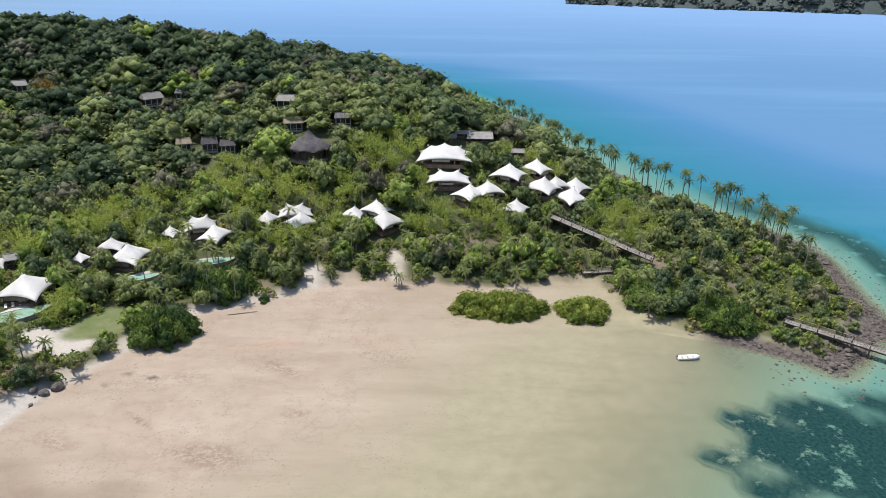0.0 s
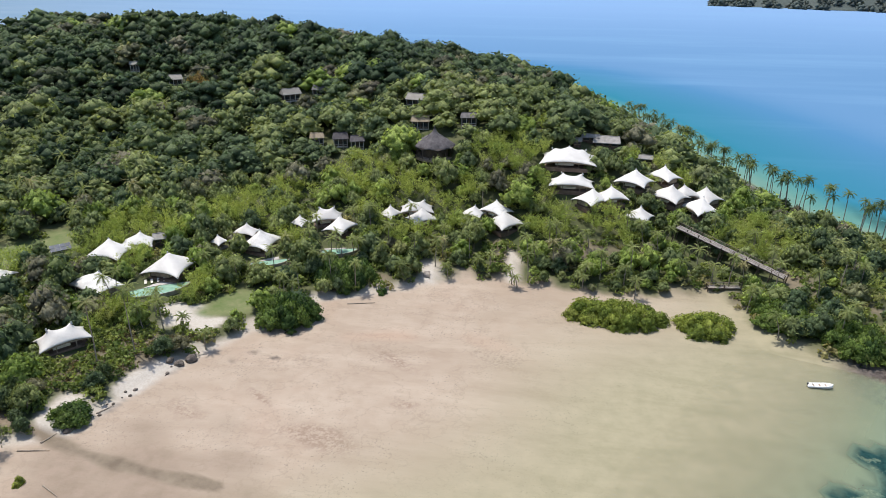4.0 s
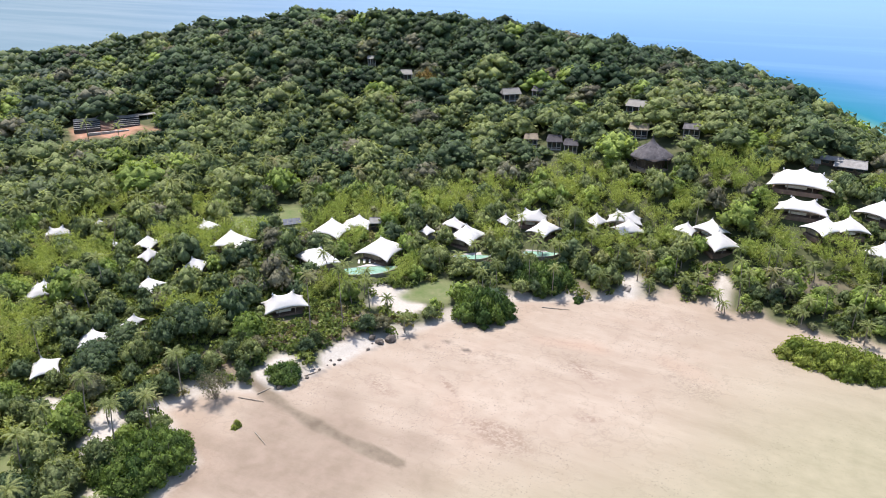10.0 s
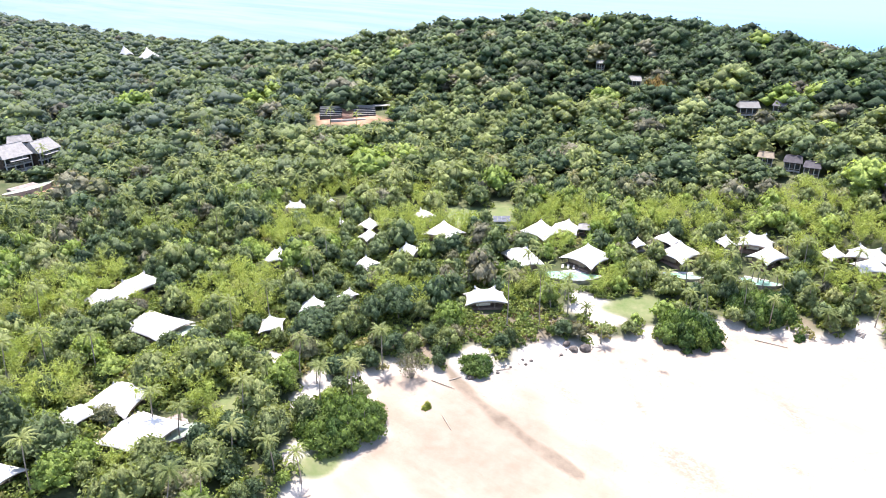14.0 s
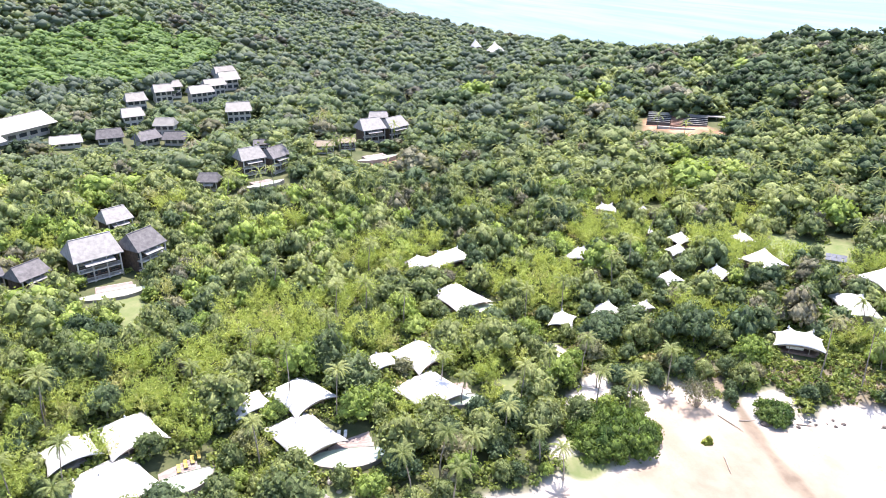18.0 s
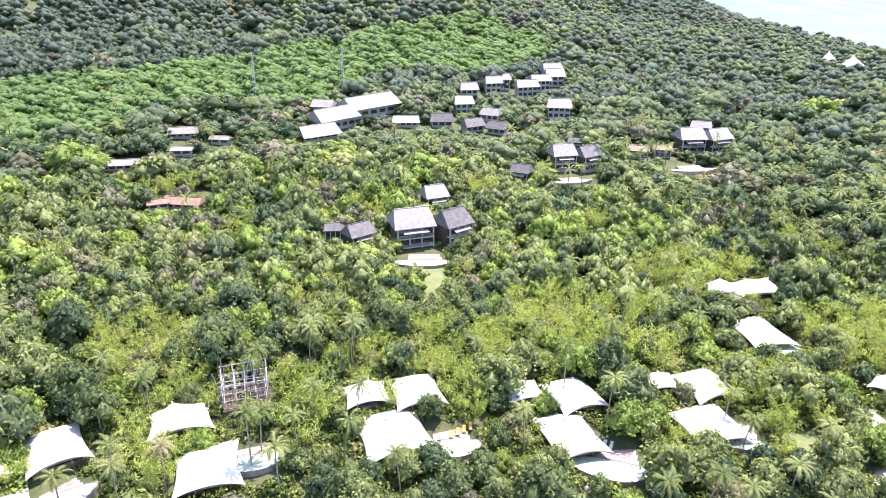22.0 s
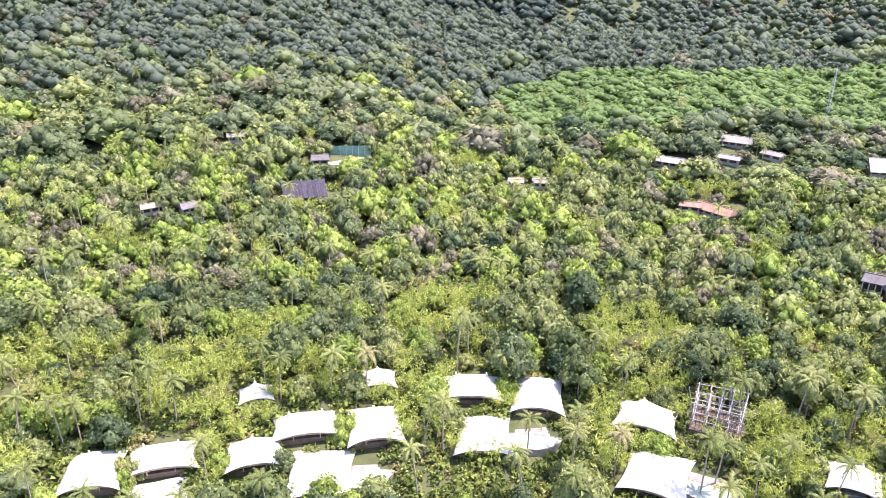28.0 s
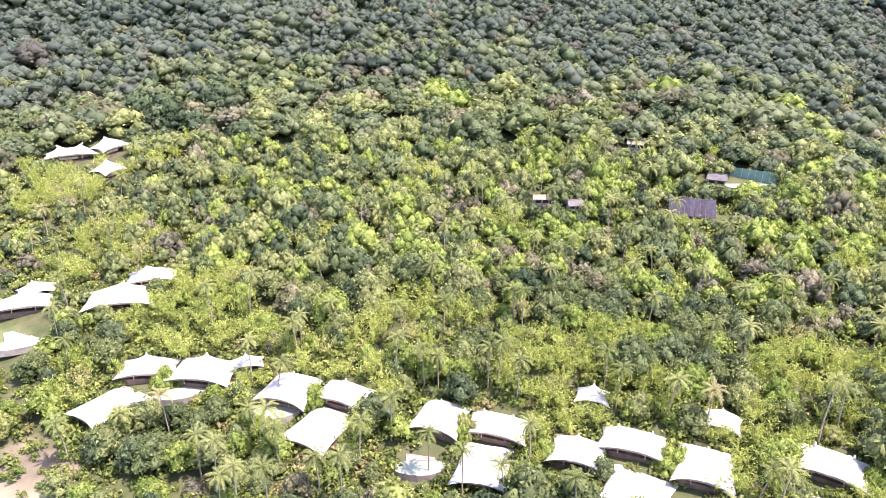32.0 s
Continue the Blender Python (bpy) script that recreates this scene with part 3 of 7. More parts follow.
def crown(seed, lobes, leaves, size, wide=1.0, tall=0.8, core=0.8, spread=0.66, plain=False, ruffle=0.3):
    """A crown of unit radius resting on z = 0: lobes of many small leaf clumps round dark hearts."""
    rng = np.random.default_rng(seed)
    verts, tris, count = [], [], 0
    per = np.full(lobes, leaves // lobes)
    for k in range(lobes):
        a = 2.4 * k + rng.uniform(0, 0.8)
        reach = spread * math.sqrt((k + 0.3) / lobes) if k else 0.1
        c = np.array([wide * reach * math.cos(a), wide * reach * math.sin(a), tall * (0.95 - 0.75 * reach * reach / 0.4 + rng.uniform(-0.22, 0.15))])
        r = rng.uniform(0.34, 0.5) * (1.15 if lobes < 5 else 1)
        body_v, body_f = (OCT_V, OCT_F) if plain else (ICO_V, ICO_F)
        v = body_v * rng.uniform(0.85, 1.1, (len(body_v), 1)) * r * core * (1, 1, 0.85) + c
        verts.append(v)
        tris.append(body_f + count)
        count += len(v)
        n = per[k]
        d = rng.normal(size=(n, 3))
        d[:, 2] = np.abs(d[:, 2]) * 0.9 - 0.25
        d /= np.linalg.norm(d, axis=1)[:, None]
        p = c + d * r * rng.uniform(0.88, 1.12, (n, 1)) * (1, 1, 0.9)
        nd = d + rng.normal(scale=ruffle, size=(n, 3)) + (0, 0, 0.35)
        nd /= np.linalg.norm(nd, axis=1)[:, None]
        u = np.cross(nd, rng.normal(size=(n, 3)))
        u /= np.linalg.norm(u, axis=1)[:, None]
        w = np.cross(nd, u)
        s = size * rng.uniform(0.6, 1.3, (n, 1))
        leaf = np.stack([p - u * s - w * s * 0.5 - nd * s * 0.15, p + u * s * 0.95 - w * s * 0.55 - nd * s * 0.15, p + w * s * 1.05], 1)
        verts.append(leaf.reshape(-1, 3))
        tris.append(count + 3 * np.arange(n)[:, None] + [0, 1, 2])
        count += 3 * n
    return np.concatenate(verts), np.concatenate(tris)


def trunk_mesh(name, seed, height, r0, r1, lean=0.0, limbs=0, sides=6):
    """A tapered, bent trunk with some limbs."""
    rng = np.random.default_rng(seed)
    verts, faces = [], []

    def tube(path, radii):
        s = len(verts)
        for p, r in zip(path, radii):
            for i in range(sides):
                t = 2 * math.pi * i / sides
                verts.append((p[0] + r * math.cos(t), p[1] + r * math.sin(t), p[2]))
        for k in range(len(path) - 1):
            for i in range(sides):
                j = (i + 1) % sides
                faces.append((s + k * sides + i, s + k * sides + j, s + (k + 1) * sides + j, s + (k + 1) * sides + i))

    n = 5
    path = [(lean * (k / n) ** 1.7, 0.25 * lean * math.sin(k), height * k / n - 0.4 * (k == 0)) for k in range(n + 1)]
    tube(path, [r0 * (1.5 if k == 0 else 1) + (r1 - r0) * k / n for k in range(n + 1)])
    for b in range(limbs):
        a = 2 * math.pi * b / limbs + rng.uniform(0, 0.6)
        z0, reach = height * rng.uniform(0.55, 0.8), height * rng.uniform(0.3, 0.45)
        tube([(0, 0, z0), (reach * 0.5 * math.cos(a), reach * 0.5 * math.sin(a), z0 + reach * 0.4), (reach * math.cos(a), reach * math.sin(a), z0 + reach * 0.65)], [r1, r1 * 0.7, r1 * 0.3])
    return mesh_of(name, verts, faces, BARK, True)


def palm_crown(seed, fronds=17, length=3.3, leaflets=13):
    """Arching fronds, each a narrow keeled band with a toothed edge of leaflets; the lowest hang down."""
    rng = np.random.default_rng(seed)
    verts, tris = [], []
    for f in range(fronds):
        a = 2.4 * f + rng.uniform(-0.2, 0.2)
        rise = 1.2 - 1.55 * f / fronds + rng.uniform(-0.15, 0.15)
        L = length * rng.uniform(0.85, 1.12)
        out = np.array([math.cos(a), math.sin(a), 0])
        side = np.array([-math.sin(a), math.cos(a), 0])
        p, ang, pts = np.zeros(3), rise, []
        for k in range(leaflets + 1):
            pts.append(p)
            p = p + (out * math.cos(ang) + np.array([0, 0, math.sin(ang)])) * L / leaflets
            ang -= (0.75 + 0.5 * k / leaflets) * 1.7 / leaflets
        for k in range(leaflets):
            p, q = pts[k], pts[k + 1]
            ln = L * 0.17 * math.sin(math.pi * (0.14 + 0.8 * (k + 0.5) / leaflets)) ** 0.8
            for s in (-1, 1):
                tip = (p + q) / 2 + side * s * ln + (q - p) * 1.7 + np.array([0, 0, -ln * rng.uniform(0.25, 0.6)])
                i = len(verts)
                verts += [p, q, tip]
                tris.append((i, i + 1, i + 2))
    for c in range(6):
        a = c * 1.05
        p = np.array([0.22 * math.cos(a), 0.22 * math.sin(a), -0.25])
        i = len(verts)
        verts += [p + (0.13, 0, 0), p + (-0.07, 0.11, 0), p + (-0.07, -0.11, 0), p + (0, 0, 0.16)]
        tris += [(i, i + 1, i + 3), (i + 1, i + 2, i + 3), (i + 2, i, i + 3)]
    return np.array(verts), np.array(tris)


def plumes(seed, canes=9, per=44):
    """A bamboo clump of unit height: arching canes feathered along their upper half with narrow drooping leaves."""
    rng = np.random.default_rng(seed)
    verts, tris, count = [], [], 0
    for c in range(canes):
        a, lean, top = 2.4 * c + rng.uniform(0, 0.7), 0.62 * math.sqrt((c + 0.3) / canes), rng.uniform(0.75, 1.05)
        out = np.array([math.cos(a), math.sin(a), 0])
        s = 1 - 0.72 * rng.uniform(0, 1, (per, 1)) ** 1.3
        p = out * lean * s ** 1.7 + np.array([0, 0, top]) * (s - 0.42 * lean * s ** 3) + rng.normal(scale=0.055, size=(per, 3))
        run = out * 0.5 + rng.normal(scale=0.65, size=(per, 3)) + (0, 0, -0.15)
        run /= np.linalg.norm(run, axis=1)[:, None]
        wide = np.cross(run, rng.normal(size=(per, 3)) + (0, 0, 0.0))
        wide /= np.linalg.norm(wide, axis=1)[:, None]
        g = rng.uniform(0.045, 0.095, (per, 1))
        verts.append(np.stack([p - run * g * 0.8 - wide * g * 0.2, p - run * g * 0.6 + wide * g * 0.2, p + run * g], 1).reshape(-1, 3))
        tris.append(count + 3 * np.arange(per)[:, None] + [0, 1, 2])
        count += 3 * per
    return np.concatenate(verts), np.concatenate(tris)


def stand(name, template_list, places, material, label, category, seed=0):
    """Many plants of one kind as one body of growth. places: x, y, z, width, height, turn, shade."""
    rng = np.random.default_rng(seed)
    V, T, S, count = [], [], [], 0
    places = np.asarray(places)
    if not len(places):
        return None
    pick = rng.integers(0, len(template_list), len(places))
    for k, (tv, tt) in enumerate(template_list):
        sel = places[pick == k]
        if not len(sel):
            continue
        c, s = np.cos(sel[:, 5])[:, None], np.sin(sel[:, 5])[:, None]
        x = (tv[:, 0] * c - tv[:, 1] * s) * sel[:, 3:4] + sel[:, 0:1]
        y = (tv[:, 0] * s + tv[:, 1] * c) * sel[:, 3:4] + sel[:, 1:2]
        z = tv[:, 2] * sel[:, 4:5] + sel[:, 2:3]
        V.append(np.stack([x, y, z], -1).reshape(-1, 3))
        T.append((tt[None] + (count + len(tv) * np.arange(len(sel)))[:, None, None]).reshape(-1, 3))
        S.append(np.repeat(sel[:, 6], len(tv)))
        count += len(tv) * len(sel)
    me = tri_mesh(name, np.concatenate(V), np.concatenate(T), material, np.concatenate(S))
    return tagged(new(name, me), label, category, kind="stuff")


# ---- tents and houses ----
TENT_LABELS = {
    "main pavilions": "peaked white canvas pavilion on a timber deck among trees",
    "beach villa tents": "white canvas villa tent with scalloped edges behind the beach",
    "garden tents": "small peaked white tent half hidden by palms",
    "far ridge tents": "tall pale tent roof on the wooded ridge",
    "grove villa tents": "white canvas villa roof with an arched timber front",
    "wood villa tents": "bulging white canvas villa roof among bamboo",
    "far hillside tents": "white peaked tent roof high on the wooded slope"}


def canopy_mesh(w, l, eave, rise, peaks, material, seed, style, nu=19, nv=17):
    """A stretched roof skin on four low corners: edges scalloped in plan, the front drawn up to an arch, the middle to its peaks, with a hem."""
    rng = np.random.default_rng(seed)
    u, v = np.meshgrid(np.linspace(-1, 1, nu), np.linspace(-1, 1, nv), indexing="ij")
    pull = 0.15
    x = w / 2 * u * (1 - pull * (1 - v * v))
    y = l / 2 * v * (1 - pull * (1 - u * u))
    spots = {1: [(rng.uniform(-0.18, 0.18), rng.uniform(0.05, 0.35))], 2: [(-0.45, 0.15), (0.45, 0.1)], 3: [(-0.58, 0.05), (0.02, 0.2), (0.6, 0.05)]}[peaks]
    front, back, side, dome, cone, reach = {"peak": (0.16, 0.14, 0.14, 0.46, 0.48, 0.3), "shell": (0.2, 0.1, 0.08, 0.6, 0.3, 0.24), "flat": (0.14, 0.1, 0.08, 0.66, 0.24, 0.22)}[style]
    z = eave + rise * ((1 - u * u) * (front * (1 - v) / 2 + back * (1 + v) / 2) + side * (1 - v * v) + (dome - 0.5 * (front + back)) * (1 - u * u) * (1 - v * v))
    for pu, pv in spots:
        r = np.hypot((u - pu) * max(1, w / l * 0.9), v - pv)
        z = z + rise * cone * np.exp(-r / reach)
    z = z - rise * 0.06 * (np.abs(u) * np.abs(v)) ** 4 + 0.03 * np.sin(7 * u + seed) * np.cos(6 * v + seed) * (1 - u * u)
    top = np.stack([x, y, z], -1).reshape(-1, 3)
    verts = np.concatenate([top, top - (0, 0, 0.12)])
    idx = np.arange(nu * nv).reshape(nu, nv)
    q = np.stack([idx[:-1, :-1], idx[1:, :-1], idx[1:, 1:], idx[:-1, 1:]], -1).reshape(-1, 4)
    rim = np.concatenate([idx[:, 0], idx[-1, 1:], idx[::-1, -1][1:], idx[0, ::-1][1:]])
    n = nu * nv
    edge = [(rim[i + 1], rim[i], rim[i] + n, rim[i + 1] + n) for i in range(len(rim) - 1)]
    me = mesh_of("canopy", verts, list(map(tuple, q)) + list(map(tuple, q[:, ::-1] + n)) + [tuple(int(k) for k in e) for e in edge], material, True)
    tops = [(w / 2 * pu, l / 2 * pv, float(np.max(z[np.hypot(u - pu, v - pv) < 0.2]))) for pu, pv in spots]
    return me, tops, rise * front


VILLAS = []


def tent(x, y, w, l, turn, peaks, group, low=False):
    seed = int(abs(x * 7 + y * 13)) + 5
    z = z_at(x, y)
    small = w < 9
    shell = group in ("grove villa tents", "wood villa tents")
    style = "flat" if low else "shell" if shell else "peak"
    span = min(w, l * 1.3, 12.0)
    rise, eave = {"flat": (2.7, 0.55), "shell": (1.0 + 0.29 * span, 0.5), "peak": (0.8 + 0.29 * span, 1.0 if small else 1.3)}[style]
    if group == "far ridge tents":
        rise *= 2.2
    if shell:
        w, l = w * 1.2, l * 1.2
    elif peaks == 1:
        turn, w, l = turn + (38 if seed % 2 else -38), w * 0.98, l * 1.02
    ob = thing("tent", TENT_LABELS[group], "tent", pose(x, y, z, 0, 0, turn), group)
    old = w > 5 and seed % 11 == 0
    me, tops, front = canopy_mesh(w, l, eave + 0.9, rise, peaks, OLD_CANVAS if old else CANVAS, seed, style)
    part("canopy", me, ob, "weathered grey-white canvas" if old else "taut white canvas")
    for a, b, c in tops:
        part("peak_cap", rod("peak_cap", (a, b, c - 0.3), (a, b, c + 0.35), 0.32, CANVAS, 8, 0.1), ob)
    part("platform", box("platform", -w * 0.4, w * 0.4, -l * 0.33, l * 0.4, -1.2, 0.3, BROWN_DECK if not small else GREY_DECK, 0.05), ob, "brown timber deck")
    for sx in (-1, 1):
        for sy in (-1, 1):
            part("post", rod("post", (sx * w * 0.44, sy * l * 0.43, 0.7), (sx * w * 0.475, sy * l * 0.475, eave + 0.86), 0.13, DARK_TIMBER), ob)
    part("back_wall", box("back_wall", -w * 0.33, w * 0.33, l * 0.3, l * 0.36, 0.4, eave + 0.75, DARK_TIMBER), ob, "dark timber wall")
    part("side_wall", box("side_wall", -w * 0.34, -w * 0.32, -l * 0.15, l * 0.33, 0.7, eave + 0.7, TIMBER), ob)
    part("side_wall", box("side_wall", w * 0.32, w * 0.34, -l * 0.15, l * 0.33, 0.7, eave + 0.7, TIMBER), ob)
    if not small:
        k = 9
        arch = [((2 * i / k - 1) * w * 0.42, -l * 0.42, eave + 0.78 + front * 0.96 * (1 - (2 * i / k - 1) ** 2)) for i in range(k + 1)]
        verts, faces = [], []
        for a, b, c in arch:
            verts += [(a, b - 0.09, c - 0.3), (a, b + 0.09, c - 0.3), (a, b + 0.09, c), (a, b - 0.09, c)]
        for i in range(k):
            for j in range(4):
                m = (j + 1) % 4
                faces.append((4 * i + j, 4 * i + 4 + j, 4 * i + 4 + m, 4 * i + m))
        part("arch_beam", mesh_of("arch_beam", verts, faces, TIMBER), ob, "brown curved timber beam")
        for sx in (-0.18, 0.18):
            part("post", rod("post", (sx * w, -l * 0.42, 0.7), (sx * w, -l * 0.42, eave + 0.6 + front * 0.8), 0.11, TIMBER), ob)
        part("screen", box("screen", -w * 0.3, w * 0.3, l * 0.02, l * 0.06, 0.4, 2.0, TIMBER), ob, "low timber screen")
        part("counter", box("counter", -w * 0.22, w * 0.1, -l * 0.22, -l * 0.14, 0.7, 1.5, CREAM, 0.05), ob, "cream padded bench")
    keep_clear(x, y, (0.36 if shell else 0.9 if "ridge" in group else 0.43) * max(w, l), 1.6 if shell else 2.9)
    VILLAS.append((x, y))
    return ob


ROOFS = {"pale": PALE_ROOF, "grey": SHINGLE, "white": WHITE_ROOF, "tan": TAN_ROOF, "brown": BROWN_ROOF, "dark": THATCH}
HOUSE_LABELS = {
    "timber hill houses": "dark timber villa with a shingled hip roof above the trees",
    "white service buildings": "long low service building with a white sheet roof",
    "staff houses": "small pale house with a white roof among trees",
    "workshop buildings": "low outbuilding with a plain sheet roof in the forest",
    "hillside lodges": "timber lodge half hidden on the wooded hillside",
    "shore pavilions": "flat-roofed timber pavilion above the shore palms",
    "garden sheds": "pale flat-roofed shed behind the tents"}


def roof_mesh(w, l, z, rise, over, hip, material):
    """A hipped or gabled roof with thickness and overhang; the ridge runs along x."""
    a, b, r = w / 2 + over, l / 2 + over, max(0.0, w / 2 + over - (l / 2 + over) * hip)
    top = [(-a, -b, z), (a, -b, z), (a, b, z), (-a, b, z), (-r, 0, z + rise), (r, 0, z + rise)]
    low = [(p, q, h - 0.22) for p, q, h in top]
    f = [(0, 1, 5, 4), (1, 2, 5), (2, 3, 4, 5), (3, 0, 4)]
    faces = f + [tuple(i + 6 for i in g[::-1]) for g in f] + [(1, 0, 6, 7), (2, 1, 7, 8), (3, 2, 8, 9), (0, 3, 9, 6)]
    return mesh_of("roof", top + low, faces, material), r


def house(x, y, w, l, turn, storeys, roof, group):
    z = z_at(x, y)
    ob = thing("house", HOUSE_LABELS[group], "house", pose(x, y, z, 0, 0, turn), group)
    low_roof = group in ("white service buildings", "workshop buildings", "shore pavilions", "garden sheds")
    h = (2.3 if low_roof else 2.9) * storeys + (0.8 if group in ("timber hill houses", "hillside lodges") else 0.2)
    walls = PLASTER if group in ("white service buildings", "staff houses", "workshop buildings") else DARK_TIMBER
    if group == "timber hill houses":
        w, l = w * 0.86, l * 0.86
    iw, il = w * 0.44, l * 0.42
    part("wall", box("wall", -iw, iw, -il * 0.7, il, -1.0, h, walls), ob, "pale plaster walls" if walls is PLASTER else "dark timber walls")
    rise = (0.34 if low_roof else 0.44) * min(w, l)
    me, r = roof_mesh(w * 0.92, l * 0.92, h, rise, 0.04 * w + 0.25, 0.12 if low_roof else 0.2, ROOFS[roof])
    part("roof", me, ob, {"pale": "pale weathered shingles", "grey": "grey shingles", "white": "white sheet metal", "tan": "tan thatch", "brown": "brown tiles", "dark": "dark thatch"}[roof])
    part("ridge_cap", box("ridge_cap", -r - 0.1, r + 0.1, -0.16, 0.16, h + rise - 0.1, h + rise + 0.12, ROOFS[roof], 0.04), ob)
    for s in range(storeys):
        zz = 0.6 + 2.9 * s
        n = max(2, min(5, int(w / 3)))
        for i in range(n):
            cx = -iw + (i + 0.5) * 2 * iw / n
            win = part("window", box("window", cx - 0.34 * iw * 2 / n, cx + 0.34 * iw * 2 / n, -il * 0.7 - 0.05, -il * 0.7 + 0.02, zz + 0.5, zz + 2.1, GLASS), ob, "dark glass")
            part("sill", box("sill", cx - 0.38 * iw * 2 / n, cx + 0.38 * iw * 2 / n, -il * 0.7 - 0.12, -il * 0.7, zz + 0.4, zz + 0.5, TIMBER), win)
    if group in ("timber hill houses", "hillside lodges"):
        for s in range(storeys):
            zz = 0.5 + 2.9 * s
            part("veranda_floor", box("veranda_floor", -iw, iw, -il * 1.25, -il * 0.7, zz - 0.35, zz, PLASTER), ob, "pale boarded veranda")
            rail = part("railing", box("railing", -iw, iw, -il * 1.24, -il * 1.2, zz + 0.8, zz + 0.95, PLASTER), ob)
            for i in range(9):
                px = -iw + i * 2 * iw / 8
                part("baluster", box("baluster", px - 0.03, px + 0.03, -il * 1.23, -il * 1.21, zz, zz + 0.86, TIMBER), rail)
        for i in range(4):
            px = -iw + i * 2 * iw / 3
            part("post", box("post", px - 0.15, px + 0.15, -il * 1.22, -il * 1.1, -1.0, h, PLASTER), ob, "pale veranda post")
    if group == "timber hill houses" and w > 6:
        part("lean_to_roof", mesh_of("lean_to_roof", [(-iw * 0.7, -il * 0.95, h - 0.7), (iw * 0.7, -il * 0.95, h - 0.7), (iw * 0.7, -il * 1.5, h - 1.3), (-iw * 0.7, -il * 1.5, h - 1.3), (-iw * 0.7, -il * 0.95, h - 0.85), (iw * 0.7, -il * 0.95, h - 0.85), (iw * 0.7, -il * 1.5, h - 1.45), (-iw * 0.7, -il * 1.5, h - 1.45)], [(3, 2, 1, 0), (4, 5, 6, 7), (0, 1, 5, 4), (1, 2, 6, 5), (2, 3, 7, 6), (3, 0, 4, 7)], PALE_ROOF), ob, "pale lean-to roof over the veranda")
    keep_clear(x, y, 0.5 * max(w, l), h * (0.3 if group == "timber hill houses" else 0.45))
    return ob


# ---- single structures ----
def along(a, b, u):
    return [a[i] + (b[i] - a[i]) * u for i in range(3)]


def boardwalk(name, label, a, b, width, boards, material, rail):
    """A raised walk of separate boards on beams and piles, with or without rails."""
    turn = math.degrees(math.atan2(b[1] - a[1], b[0] - a[0]))
    length = math.hypot(b[0] - a[0], b[1] - a[1])
    slope = -math.degrees(math.atan2(b[2] - a[2], length))
    ob = thing(name, label, "boardwalk", pose(a[0], a[1], a[2], 0, slope, turn))
    step = length / boards
    me = box("board", 0, step * 0.9, -width / 2, width / 2, -0.09, 0, material, 0.01)
    for i in range(boards):
        part("board", me, ob, "", pose(i * step, random.uniform(-0.05, 0.05), random.uniform(-0.015, 0.015), 0, 0, random.uniform(-0.6, 0.6)))
    for s in (-0.42, 0.42):
        part("beam", box("beam", 0, length, s * width - 0.12, s * width + 0.12, -0.45, -0.1, DARK_TIMBER), ob)
    n = int(length / 4) + 1
    for i in range(n):
        u = i / (n - 1)
        p = along(a, b, u)
        drop = p[2] - z_at(p[0], p[1]) + 1.0
        for s in (-0.44, 0.44):
            part("support_post", rod("support_post", (u * length, s * width, -drop), (u * length, s * width, 0.95 if rail else 0.0), 0.13, DARK_TIMBER), ob)
        if drop > 3:
            part("brace", rod("brace", (u * length, -0.44 * width, -drop * 0.7), (u * length, 0.44 * width, -0.4), 0.08, DARK_TIMBER), ob)
    if rail:
        for s in (-0.44, 0.44):
            part("handrail", box("handrail", 0, length, s * width - 0.06, s * width + 0.06, 0.92, 1.02, TIMBER), ob)
            part("mid_rail", box("mid_rail", 0, length, s * width - 0.03, s * width + 0.03, 0.48, 0.55, TIMBER), ob)
    for i in range(int(length / 5) + 1):
        p = along(a, b, i / (int(length / 5) or 1))
        keep_clear(p[0], p[1], width / 2 + 1.5, 1.0)
    return ob


